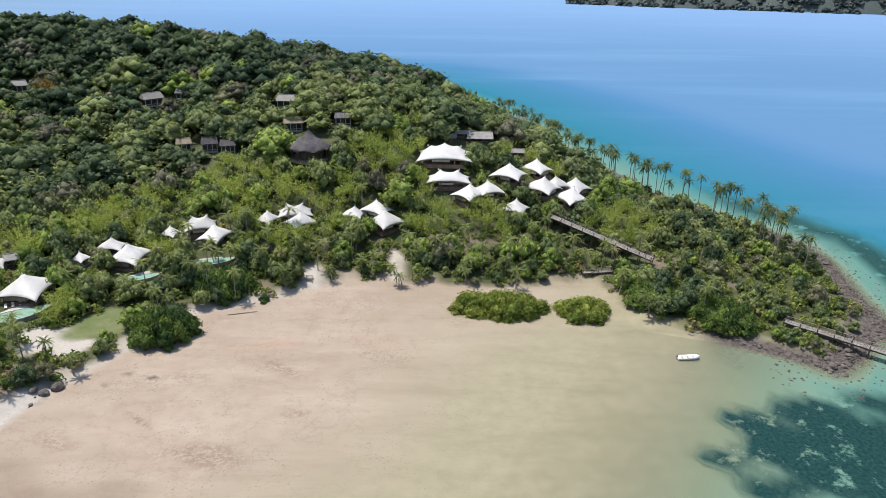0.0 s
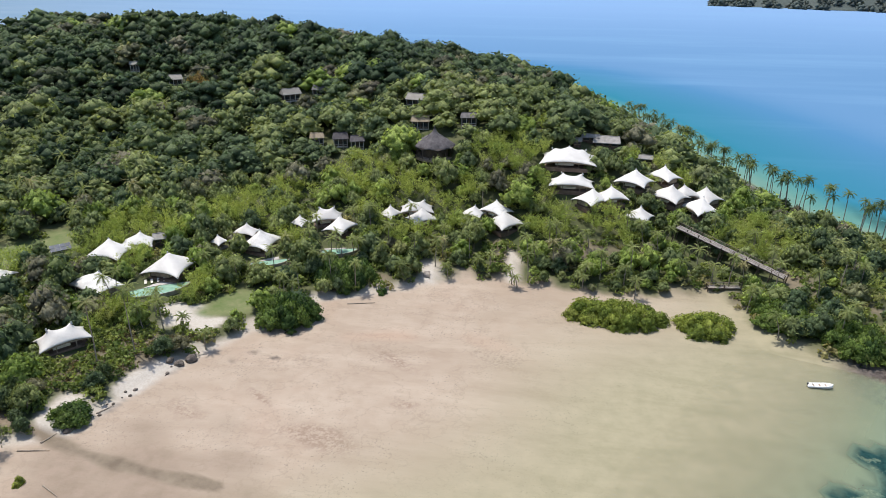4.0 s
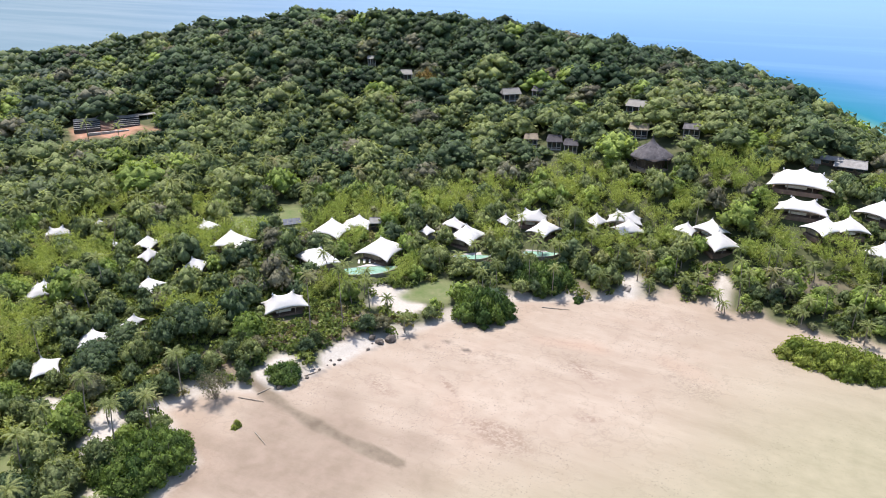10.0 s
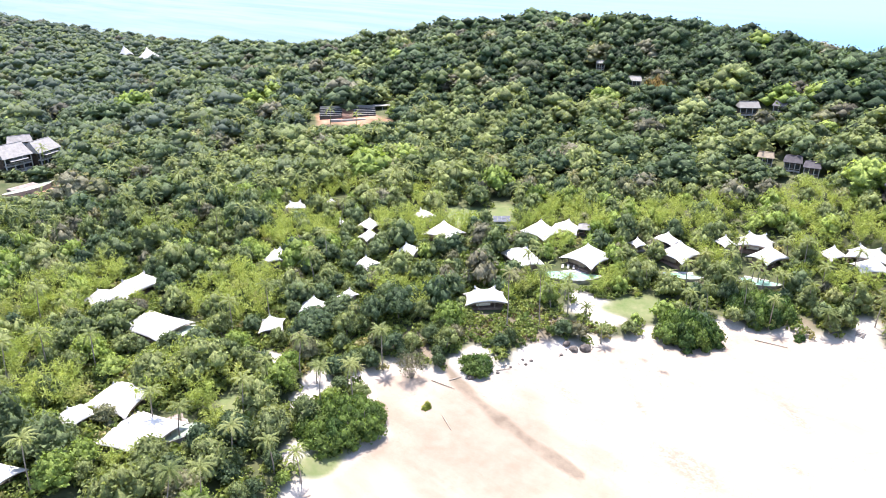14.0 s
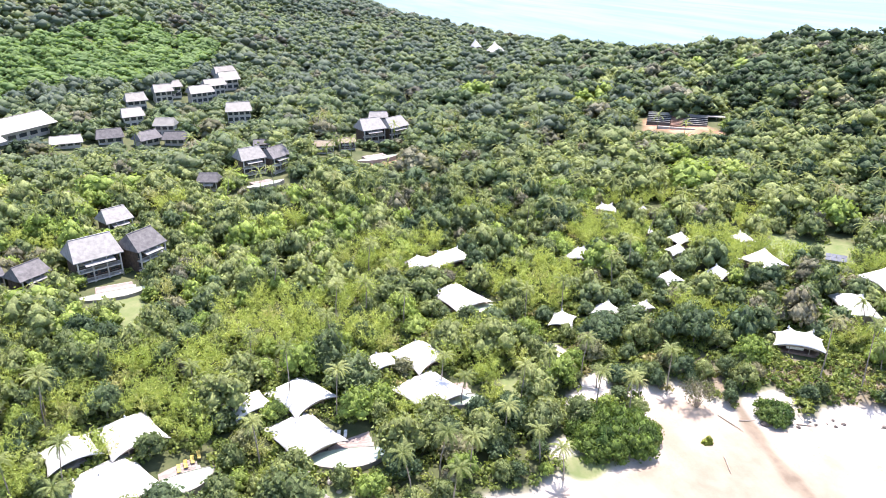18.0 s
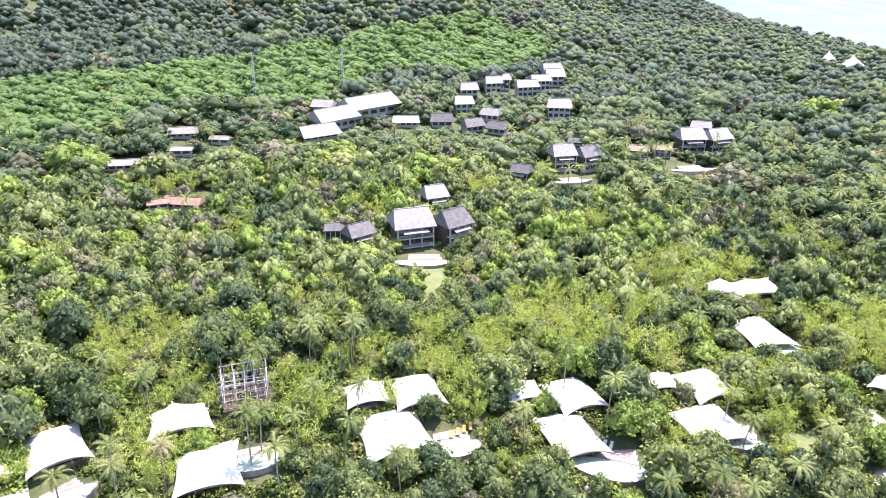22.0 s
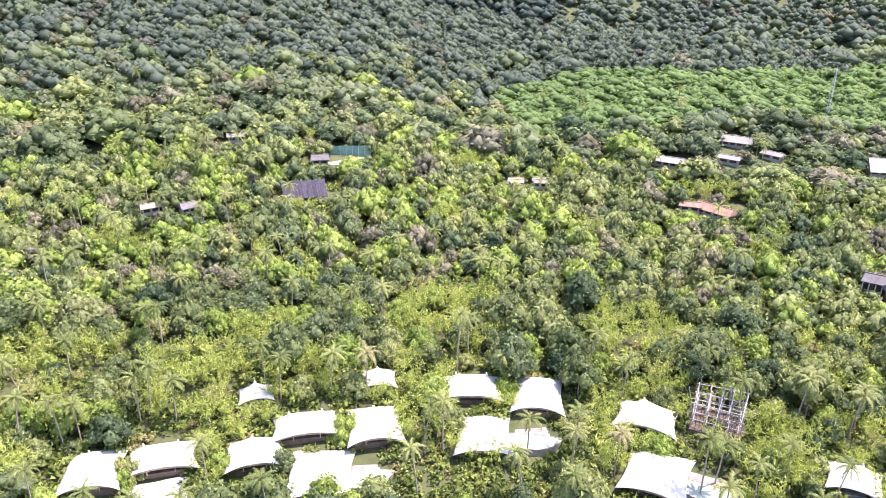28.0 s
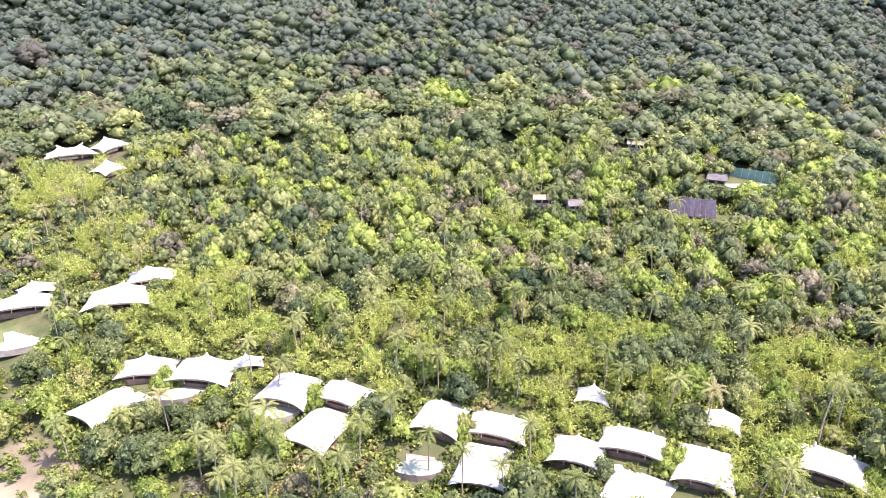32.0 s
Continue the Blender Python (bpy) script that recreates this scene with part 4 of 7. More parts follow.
def thatched_dome(x, y):
    """A round lodge under tiered thatch drawn up to a finial."""
    ob = thing("thatched_lodge", "round timber lodge under a dark tiered thatch dome", "lodge", pose(x, y, z_at(x, y), 0, 0, 8))
    R, n = 7.3, 28
    prof = [(1.06, 4.0), (1.0, 4.6), (0.86, 5.6), (0.68, 6.6), (0.5, 7.3), (0.3, 8.2), (0.14, 9.3), (0.05, 10.6)]
    verts, faces = [], []
    for k, (r, z) in enumerate(prof):
        for i in range(n):
            t = 2 * math.pi * i / n
            bulge = 1 + 0.05 * math.cos(7 * t) * (k < 5)
            verts.append((R * r * bulge * math.cos(t), R * r * bulge * math.sin(t), z + 0.4 * (k < 2) * math.cos(7 * t)))
    for k in range(len(prof) - 1):
        for i in range(n):
            j = (i + 1) % n
            faces.append((k * n + i, k * n + j, k * n + n + j, k * n + n + i))
    faces.append(tuple(range(n))[::-1])
    part("thatch", mesh_of("thatch", verts, faces, THATCH, True), ob, "dark grey thatch")
    for i in range(7):
        t = 2 * math.pi * i / 7
        part("thatch_rib", rod("thatch_rib", (R * 1.0 * math.cos(t), R * 1.0 * math.sin(t), 5.0), (R * 0.32 * math.cos(t), R * 0.32 * math.sin(t), 8.25), 0.14, SHINGLE), ob)
    part("finial", rod("finial", (0, 0, 10.2), (0, 0, 12.0), 0.3, THATCH, 8, 0.06), ob)
    for i in range(14):
        t = 2 * math.pi * i / 14
        part("post", rod("post", (R * 0.95 * math.cos(t), R * 0.95 * math.sin(t), -1), (R * 0.95 * math.cos(t), R * 0.95 * math.sin(t), 4.4), 0.18, DARK_TIMBER), ob)
    part("inner_wall", rod("inner_wall", (0, 0, -1), (0, 0, 4.2), R * 0.7, DARK_TIMBER, 20), ob)
    part("floor_deck", rod("floor_deck", (0, 0, -0.6), (0, 0, 0.4), R * 1.02, TIMBER, 24), ob)
    keep_clear(x, y, 9, 3.5)


def boat(x, y, turn):
    ob = thing("boat", "small white open boat lying on the clear shallows", "boat", pose(x, y, 0.0, 0, 0, turn))
    verts, faces, n = [], [], 9
    for k in range(n):
        u = k / (n - 1)
        half = 0.85 * math.sin(math.pi * min(1, 0.28 + 0.72 * u)) ** 0.6 if u < 0.999 else 0.05
        half = 0.72 + 0.15 * math.sin(math.pi * u) if u < 0.6 else 0.87 * math.sqrt(max(0.003, 1 - ((u - 0.6) / 0.4) ** 2))
        x0, sheer = -2.8 + 5.6 * u, 0.55 + 0.35 * u * u
        for s, hz in ((-1, sheer), (-0.85, 0.05), (-0.3, -0.2), (0.3, -0.2), (0.85, 0.05), (1, sheer)):
            verts.append((x0, s * half, hz))
        for s, hz in ((0.88, sheer), (0.6, 0.12), (-0.6, 0.12), (-0.88, sheer)):
            verts.append((x0, s * half, hz))
    for k in range(n - 1):
        for i in range(10):
            j = (i + 1) % 10
            faces.append((10 * k + i, 10 * k + j, 10 * k + 10 + j, 10 * k + 10 + i))
    faces += [tuple(range(10))[::-1], tuple(range(10 * n - 10, 10 * n))]
    part("hull", mesh_of("hull", verts, faces, BOAT_WHITE, True), ob, "white painted hull")
    for p in (-1.6, -0.2, 1.2):
        part("thwart", box("thwart", p - 0.15, p + 0.15, -0.62, 0.62, 0.38, 0.44, TIMBER), ob)
    motor = part("outboard_motor", box("outboard_motor", -3.15, -2.8, -0.18, 0.18, 0.45, 1.0, GLASS, 0.05), ob, "dark outboard motor")
    part("shaft", rod("shaft", (-3.0, 0, -0.2), (-3.0, 0, 0.5), 0.07, GLASS), motor)


def mast(x, y, h):
    ob = thing("lattice_mast", "tall slender steel lattice mast above the plantation", "mast", pose(x, y, z_at(x, y)))
    legs = [(0.9 * math.cos(t), 0.9 * math.sin(t)) for t in (0.5, 2.6, 4.7)]
    for a, b in legs:
        part("leg", rod("leg", (a, b, -0.5), (a * 0.35, b * 0.35, h), 0.1, STEEL), ob)
    n = int(h / 2.4)
    for k in range(n):
        z0, z1 = h * k / n, h * (k + 1) / n
        for i in range(3):
            (a, b), (c, d) = legs[i], legs[(i + 1) % 3]
            s0, s1 = 1 - 0.65 * z0 / h, 1 - 0.65 * z1 / h
            part("brace", rod("brace", (a * s0, b * s0, z0), (c * s1, d * s1, z1), 0.05, STEEL, 4), ob)
    for k in range(3):
        t = 2.1 * k
        part("antenna", box("antenna", 0.6 * math.cos(t) - 0.15, 0.6 * math.cos(t) + 0.15, 0.6 * math.sin(t) - 0.15, 0.6 * math.sin(t) + 0.15, h - 2.5, h - 0.4, WHITE_ROOF), ob, "white panel antenna")
    part("tip_rod", rod("tip_rod", (0, 0, h - 0.5), (0, 0, h + 2.2), 0.05, STEEL), ob)
    keep_clear(x, y, 2, 12)


def pool_deck(name, label, x, y, z, a, b, turn, pool, lift=0.0):
    """A villa terrace: boards, a curved pool with a raised rim, and steps."""
    ob = thing(name, label, "terrace", pose(x, y, z + lift, 0, 0, turn))
    n = 30
    boards = GREY_BOARDS if "pale" in label.split(" ")[0] else PINK_DECK
    part("terrace_floor", box("terrace_floor", -a * 0.55, a * 0.5, -b * 0.1, b * 0.8, -1.2, 0.06, boards, 0.04), ob, "pinkish grey boards")
    for k in range(8):
        yy = -b * 0.1 + (k + 0.5) * b * 0.9 / 8
        part("plank", box("plank", -a * 0.54, a * 0.49, yy - b * 0.05, yy + b * 0.05, 0.062, 0.085, boards), ob)

    def outline(s):
        return [(a * s * math.cos(t) * (1 + 0.12 * math.sin(2 * t)), -b * 0.12 + b * 0.62 * s * (math.sin(t) if math.sin(t) < 0 else 0.3 * math.sin(t))) for t in (2 * math.pi * i / n for i in range(n))]

    verts, faces = [], []
    for s, h in ((1.0, -1.4), (1.0, 0.25), (0.94, 0.25), (0.94, 0.12)):
        verts += [(p, q, h) for p, q in outline(s)]
    for k in range(3):
        for i in range(n):
            j = (i + 1) % n
            faces.append((k * n + i, k * n + j, k * n + n + j, k * n + n + i))
    part("pool_rim", mesh_of("pool_rim", verts, faces, PALE_ROCK), ob, "pale stone pool wall")
    part("pool_water", mesh_of("pool_water", [(p, q, 0.16) for p, q in outline(0.94)], [tuple(range(n))], pool), ob, "still pale green water")
    for k in range(3):
        part("step", box("step", a * 0.5 + 0.35 * k, a * 0.5 + 0.35 * (k + 1), 0, b * 0.5, -2.0, -0.18 * (k + 1) + 0.1, GREY_DECK), ob)
    keep_clear(x, y, max(a, b) * 0.95, 0.6)
    return ob


def lounger(x, y, z, turn, cushion, label):
    ob = thing("sun_lounger", label, "lounger", pose(x, y, z, 0, 0, turn), "sun loungers")
    part("frame", box("frame", -0.35, 0.35, -1.0, 1.0, 0.25, 0.33, TIMBER, 0.02), ob)
    part("mattress", box("mattress", -0.33, 0.33, -0.98, 0.35, 0.33, 0.45, cushion, 0.03), ob)
    part("backrest", mesh_of("backrest", [(-0.33, 0.35, 0.33), (0.33, 0.35, 0.33), (0.33, 0.95, 0.75), (-0.33, 0.95, 0.75), (-0.33, 0.35, 0.45), (0.33, 0.35, 0.45), (0.33, 0.9, 0.86), (-0.33, 0.9, 0.86)], [(3, 2, 1, 0), (4, 5, 6, 7), (0, 1, 5, 4), (1, 2, 6, 5), (2, 3, 7, 6), (3, 0, 4, 7)], cushion), ob)
    for sx in (-0.3, 0.3):
        for sy in (-0.85, 0.85):
            part("leg", box("leg", sx - 0.03, sx + 0.03, sy - 0.03, sy + 0.03, 0, 0.25, TIMBER), ob)
    return ob


def rock_mesh(seed, material):
    rng = np.random.default_rng(seed)
    bm = bmesh.new()
    bmesh.ops.create_icosphere(bm, subdivisions=2, radius=1)
    for v in bm.verts:
        p = v.co.copy()
        v.co *= 1 + 0.28 * noise.noise(p * 1.4 + Vector((seed, 0, 0))) + 0.1 * noise.noise(p * 3.7)
        v.co.z *= 0.7
    me = bpy.data.meshes.new("rock")
    bm.to_mesh(me)
    bm.free()
    me.materials.append(material)
    return me


ROCKS = [rock_mesh(s, ROCK) for s in (1, 2, 3)] + [rock_mesh(s, PALE_ROCK) for s in (4, 5)]


def rock(x, y, size, k, label="dark weathered boulder at the edge of the sand", group="shore boulders", flat=1.0):
    ob = new("rock", ROCKS[k])
    ob.matrix_basis = pose(x, y, z_at(x, y) + size * 0.25 * flat, 0, 0, (x * 37 + y * 11) % 360) @ Matrix.Diagonal((size, size * 0.8, size * flat, 1))
    return tagged(ob, label, "rock", group)


def scaffold_frame(x, y):
    """An unroofed frame of pale poles, half built."""
    ob = thing("pole_frame", "half-built open frame of pale grey poles over a dark deck", "frame", pose(x, y, z_at(x, y), 0, 0, 115))
    part("platform", box("platform", -4.8, 4.8, -5, 4.4, -1, 1.0, DARK_TIMBER), ob)
    r = random.Random(3)
    for i in range(5):
        for j in range(4):
            px, py = -4.4 + 2.2 * i + r.uniform(-0.3, 0.3), -3.9 + 2.5 * j + r.uniform(-0.3, 0.3)
            part("pole", rod("pole", (px, py, 0.9), (px + r.uniform(-0.5, 0.5), py + r.uniform(-0.5, 0.5), r.uniform(5.2, 7.2) + 0.5 * j), 0.1, PALE_ROOF), ob)
    for k in range(3):
        zz = 2.6 + 1.7 * k
        for i in range(5):
            px = -4.4 + 2.2 * i + r.uniform(-0.4, 0.4)
            part("cross_pole", rod("cross_pole", (px, -4.6, zz + r.uniform(-0.4, 0.3)), (px + r.uniform(-0.6, 0.6), 4.6, zz + r.uniform(-0.2, 0.8)), 0.09, PALE_ROOF), ob)
        for i in range(4):
            py = -3.9 + 2.5 * i + r.uniform(-0.4, 0.4)
            part("cross_pole", rod("cross_pole", (-5.0, py, zz + r.uniform(-0.3, 0.4)), (5.0, py + r.uniform(-0.6, 0.6), zz + r.uniform(-0.3, 0.4)), 0.09, PALE_ROOF), ob)
    for i in range(9):
        px, py = r.uniform(-4.5, 4.0), r.uniform(-4.2, 3.0)
        part("slanting_pole", rod("slanting_pole", (px, py, r.uniform(1.2, 3.0)), (px + r.uniform(-2.5, 2.5), py + r.uniform(0.5, 3.0), r.uniform(5.5, 8.0)), 0.08, PALE_ROOF), ob)
    keep_clear(x, y, 6, 2)


def arena(x, y, turn):
    """Two banks of tiered seats, a stairway between them, a low wall and a shed, on a red earth clearing."""
    c, d = math.cos(radians(turn)), math.sin(radians(turn))
    base = z_at(x, y)
    for s in (-8.6, 8.6):
        ob = thing("seat_bank", "bank of dark tiered seats with pale edges on red earth", "grandstand", pose(x + s * c, y + s * d, base, 0, 0, turn), "seat banks")
        for k in range(5):
            part("tier", box("tier", -5.6, 5.6, -3.5 + 1.5 * k, -2.0 + 1.5 * k, -2.5, 0.8 + 0.6 * k, GLASS), ob)
            part("bench", box("bench", -5.6, 5.6, -3.5 + 1.5 * k, -3.0 + 1.5 * k, 0.8 + 0.6 * k, 1.0 + 0.6 * k, PALE_ROOF), ob, "pale bench edge")
        part("back_rail", box("back_rail", -5.6, 5.6, 4.1, 4.3, -1, 4.2, PALE_ROOF), ob)
    gate = thing("stairway", "brown timber stairway between the two seat banks", "stairs", pose(x, y, base, 0, 0, turn))
    for k in range(9):
        part("stair", box("stair", -2.8, 2.8, -5 + 1.1 * k, -3.9 + 1.1 * k, -2.5, 0.2 + 0.4 * k, BROWN_ROOF), gate)
    for s in (-2.9, 2.9):
        for q in (-5.2, 4.6):
            part("gate_post", box("gate_post", s - 0.2, s + 0.2, q - 0.2, q + 0.2, 0, 4.8 if q > 0 else 2.4, DARK_TIMBER), gate)
    part("top_beam", box("top_beam", -4, 4, 4.5, 4.9, 4.4, 4.9, SHINGLE), gate)
    wall = thing("low_wall", "low pale plastered wall before the seat banks", "wall", pose(x - 8.0 * -d, y - 8.0 * c, z_at(x + 8 * d, y - 8 * c), 0, 0, turn))
    for s in (-6, 0, 6):
        part("wall_block", box("wall_block", s - 2.9, s + 2.9, -0.5, 0.5, -1, 0.9, PLASTER, 0.05), wall)
    shed = thing("long_shed", "open shed with a pale green-grey roof beside the seats", "shed", pose(x + 18 * c - 6 * d, y + 18 * d + 6 * c, base, 0, 0, turn))
    part("roof", box("roof", -5, 5, -2.2, 2.2, 3.4, 3.7, WHITE_ROOF, 0.05), shed)
    for s in (-4.7, 0, 4.7):
        for q in (-2, 2):
            part("post", box("post", s - 0.1, s + 0.1, q - 0.1, q + 0.1, -1.5, 3.4, PLASTER), shed)
    keep_clear(x + 18 * c - 6 * d, y + 18 * d + 6 * c, 5, 2.0)
    for s in (-14, -7, 0, 7, 14):
        keep_clear(x + s * c, y + s * d, 7, 0.8)
        keep_clear(x + s * c + 9 * d, y + s * d - 9 * c, 6, 0.2)


def shade_roof(x, y, turn, w, l):
    """A sloping ribbed sheet of dark cloth on posts."""
    ob = thing("shade_cloth", "sloping dark purple-grey shade cloth stretched in a clearing", "shade cloth", pose(x, y, z_at(x, y), 0, 0, turn))
    n = 9
    for i in range(n):
        a, b = -w / 2 + w * i / n, -w / 2 + w * (i + 0.97) / n
        sag = 0.25 * math.sin(i * 1.7)
        verts = [(a, -l / 2, 0.6 + sag), (b, -l / 2, 0.6 - sag), (b, l / 2, 4.6), (a, l / 2, 4.6)]
        part("cloth_panel", mesh_of("cloth_panel", verts + [(p, q, r - 0.08) for p, q, r in verts], [(0, 1, 2, 3), (7, 6, 5, 4), (1, 0, 4, 5), (2, 1, 5, 6), (3, 2, 6, 7), (0, 3, 7, 4)], SHADE_CLOTH), ob)
        part("rib", rod("rib", (a, -l / 2, 0.5), (a, l / 2, 4.5), 0.06, DARK_TIMBER), ob)
        part("post", rod("post", (a, l / 2, -1), (a, l / 2, 4.7), 0.1, STEEL), ob)
    for s in (-0.42, 0, 0.42):
        keep_clear(x + s * w * math.cos(radians(turn)), y + s * w * math.sin(radians(turn)), 4.5, 0.6)


def solar_rack(x, y, turn):
    ob = thing("solar_rack", "small rack of blue-grey solar panels on the lawn", "solar panels", pose(x, y, z_at(x, y), 0, 0, turn))
    for i in range(4):
        for j in range(2):
            a, q = -3.0 + 1.5 * i, 1.4 * j
            verts = [(a, q, 0.8 + 0.6 * j), (a + 1.4, q, 0.8 + 0.6 * j), (a + 1.4, q + 1.3, 1.38 + 0.6 * j), (a, q + 1.3, 1.38 + 0.6 * j)]
            part("panel", mesh_of("panel", verts + [(e, f, g - 0.06) for e, f, g in verts], [(0, 1, 2, 3), (7, 6, 5, 4), (1, 0, 4, 5), (2, 1, 5, 6), (3, 2, 6, 7), (0, 3, 7, 4)], PANEL), ob)
    for s in (-2.8, 0, 2.8):
        part("leg", rod("leg", (s, 0.2, -0.5), (s, 0.2, 0.9), 0.06, STEEL), ob)
        part("leg", rod("leg", (s, 2.5, -0.5), (s, 2.5, 1.9), 0.06, STEEL), ob)
    keep_clear(x, y, 4, 0.5)


def tennis_court(x, y, turn):
    ob = thing("tennis_court", "pale green court behind tall green netting", "court", pose(x, y, z_at(x, y), 0, 0, turn))
    part("court_slab", box("court_slab", -7, 7, -5, 5, -2, 0.3, PALE_POOL), ob)
    for i in range(9):
        part("fence_post", rod("fence_post", (-9 + 2.25 * i, 6, -1), (-9 + 2.25 * i, 6, 4.5), 0.07, STEEL), ob)
    for i in range(8):
        part("net_panel", box("net_panel", -8.95 + 2.25 * i, -6.8 + 2.25 * i, 5.98, 6.02, 0.4, 4.4, NET), ob)
    keep_clear(x, y, 8, 3.0)


def driftwood(x, y, turn, length):
    ob = new("driftwood_log", rod("driftwood_log", (0, 0, 0.12), (length, 0, 0.2), 0.16, BARK, 7, 0.07))
    ob.matrix_basis = pose(x, y, z_at(x, y), 0, 0, turn)
    tagged(ob, "bleached driftwood log lying on the sand", "driftwood", "driftwood")


def beach_steps(x, y, turn):
    ob = thing("beach_steps", "short grey timber steps down to the sand", "steps", pose(x, y, z_at(x, y), 0, 0, turn))
    for k in range(6):
        part("tread", box("tread", -0.9, 0.9, 0.4 * k, 0.4 * k + 0.36, 0.1 + 0.2 * k, 0.18 + 0.2 * k, GREY_DECK), ob)
    for s in (-0.95, 0.95):
        part("stringer", mesh_of("stringer", [(s - 0.05, -0.2, -0.2), (s + 0.05, -0.2, -0.2), (s + 0.05, 2.4, 0.95), (s - 0.05, 2.4, 0.95), (s - 0.05, -0.2, 0.1), (s + 0.05, -0.2, 0.1), (s + 0.05, 2.4, 1.25), (s - 0.05, 2.4, 1.25)], [(3, 2, 1, 0), (4, 5, 6, 7), (0, 1, 5, 4), (1, 2, 6, 5), (2, 3, 7, 6), (3, 0, 4, 7)], TIMBER), ob)
    keep_clear(x, y, 3, 0.5)


thatched_dome(-49.0, 258.4)
boardwalk("trestle_walkway", "long grey boarded walkway on trestles above the scrub", (38.0, 223.8, 11.6), (67.2, 202.2, 5.6), 3.0, 60, GREY_DECK, True)
boardwalk("pier", "grey timber pier on dark piles running over the rocks", (93.5, 167.8, 3.2), (135.0, 134.0, 2.2), 2.4, 70, GREY_DECK, True)
boardwalk("creek_bridge", "low grey footbridge by the creek mouth", (44.5, 199.0, 2.4), (54.0, 200.0, 2.6), 1.8, 14, GREY_DECK, True)
boat(63.1, 153.0, 4)
mast(-356.6, -97.7, 27)
mast(-336.0, -136.9, 24)
scaffold_frame(-118.7, -58.3)
arena(-291.5, 217.0, 52)
shade_roof(-105.9, -199.5, 158, 14, 6)
solar_rack(-150.0, 175.7, 45)
tennis_court(-132.8, -217.4, 145)
beach_steps(-38.9, 191.5, 5)

# ---- tents and houses in their places ----
tent(1.4, 251.5, 20.3, 14.2, -0, 3, 'main pavilions')
tent(3.1, 239.9, 16.2, 8.1, -1, 2, 'main pavilions')
tent(10.3, 233.4, 10.6, 9.5, 7, 1, 'main pavilions')
tent(17.3, 235.8, 9.3, 8.4, -19, 1, 'main pavilions')
tent(24.9, 245.5, 12.2, 9.8, 9, 1, 'main pavilions')
tent(35.7, 253.8, 11.4, 8.0, -8, 1, 'main pavilions')
tent(36.4, 242.2, 12.6, 10.1, 1, 1, 'main pavilions')
tent(42.8, 246.2, 8.9, 7.1, -20, 1, 'main pavilions')
tent(49.5, 246.2, 10.2, 8.2, -11, 1, 'main pavilions')
tent(46.6, 239.2, 11.8, 9.4, -23, 1, 'main pavilions')
tent(26.0, 229.0, 9.1, 8.2, 14, 1, 'main pavilions')
tent(-132.9, 175.5, 12.0, 10.2, 37, 1, 'beach villa tents')
tent(-128.9, 183.8, 10.5, 7.3, 55, 1, 'beach villa tents')
tent(-126.0, 157.2, 16.0, 9.6, 14, 1, 'beach villa tents')
tent(-112.2, 173.7, 13.9, 12.5, 48, 1, 'beach villa tents')
tent(-101.2, 201.2, 8.8, 6.1, 37, 1, 'beach villa tents')
tent(-106.6, 192.7, 4.9, 4.9, 29, 1, 'beach villa tents')
tent(-93.6, 196.4, 12.6, 10.1, 45, 1, 'beach villa tents')
tent(-86.4, 211.1, 6.2, 5.6, 22, 1, 'beach villa tents')
tent(-78.2, 215.7, 11.2, 7.9, 20, 2, 'beach villa tents')
tent(-71.9, 211.1, 11.4, 8.0, 34, 1, 'beach villa tents')
tent(-57.6, 221.7, 8.1, 6.5, 30, 1, 'beach villa tents')
tent(-49.0, 225.6, 12.1, 7.2, 12, 2, 'beach villa tents')
tent(-46.4, 221.2, 10.0, 8.0, 2, 1, 'beach villa tents')
tent(-29.4, 226.6, 8.1, 6.5, 22, 1, 'beach villa tents')
tent(-21.6, 227.9, 10.6, 7.4, 5, 1, 'beach villa tents')
tent(-17.9, 222.6, 11.0, 9.9, 5, 1, 'beach villa tents')
tent(-154.1, 151.4, 11.5, 10.3, 46, 1, 'garden tents')
tent(-171.0, 157.8, 7.1, 6.4, 47, 1, 'garden tents')
tent(-118.0, 132.0, 12.5, 7.5, 52, 2, 'garden tents')
tent(-177.2, 138.3, 7.3, 7.3, 52, 1, 'garden tents')
tent(-169.7, 132.2, 6.6, 5.3, 52, 1, 'garden tents')
tent(-153.0, 135.0, 6.7, 6.7, 69, 1, 'garden tents')
tent(-155.5, 119.5, 6.8, 6.8, 52, 1, 'garden tents')
tent(-209.8, 130.6, 8.3, 5.0, 58, 2, 'garden tents')
tent(-205.5, 143.1, 2.7, 2.7, 55, 1, 'garden tents')
tent(-186.3, 133.3, 2.5, 2.5, 54, 1, 'garden tents')
tent(-178.0, 103.2, 6.2, 5.6, 60, 1, 'garden tents')
tent(-146.7, 94.0, 7.8, 7.0, 77, 1, 'garden tents')
tent(-146.0, 80.7, 6.6, 7.3, 91, 1, 'garden tents')
tent(-145.4, 104.9, 4.8, 4.8, 54, 1, 'garden tents')
tent(-664.6, 252.4, 10.3, 10.3, 69, 1, 'far ridge tents')
tent(-619.7, 254.3, 19.4, 11.7, 68, 1, 'far ridge tents')
tent(-123.2, -33.7, 8.2, 7.2, 114, 1, 'grove villa tents')
tent(-126.3, -23.5, 9.4, 10.4, 114, 1, 'grove villa tents')
tent(-113.6, -26.2, 12.2, 13.2, 118, 1, 'grove villa tents', True)
tent(-130.4, -0.8, 7.6, 6.6, 113, 1, 'grove villa tents')
tent(-131.3, 10.1, 9.4, 10.8, 118, 1, 'grove villa tents')
tent(-119.2, 8.9, 9.8, 12.6, 115, 1, 'grove villa tents', True)
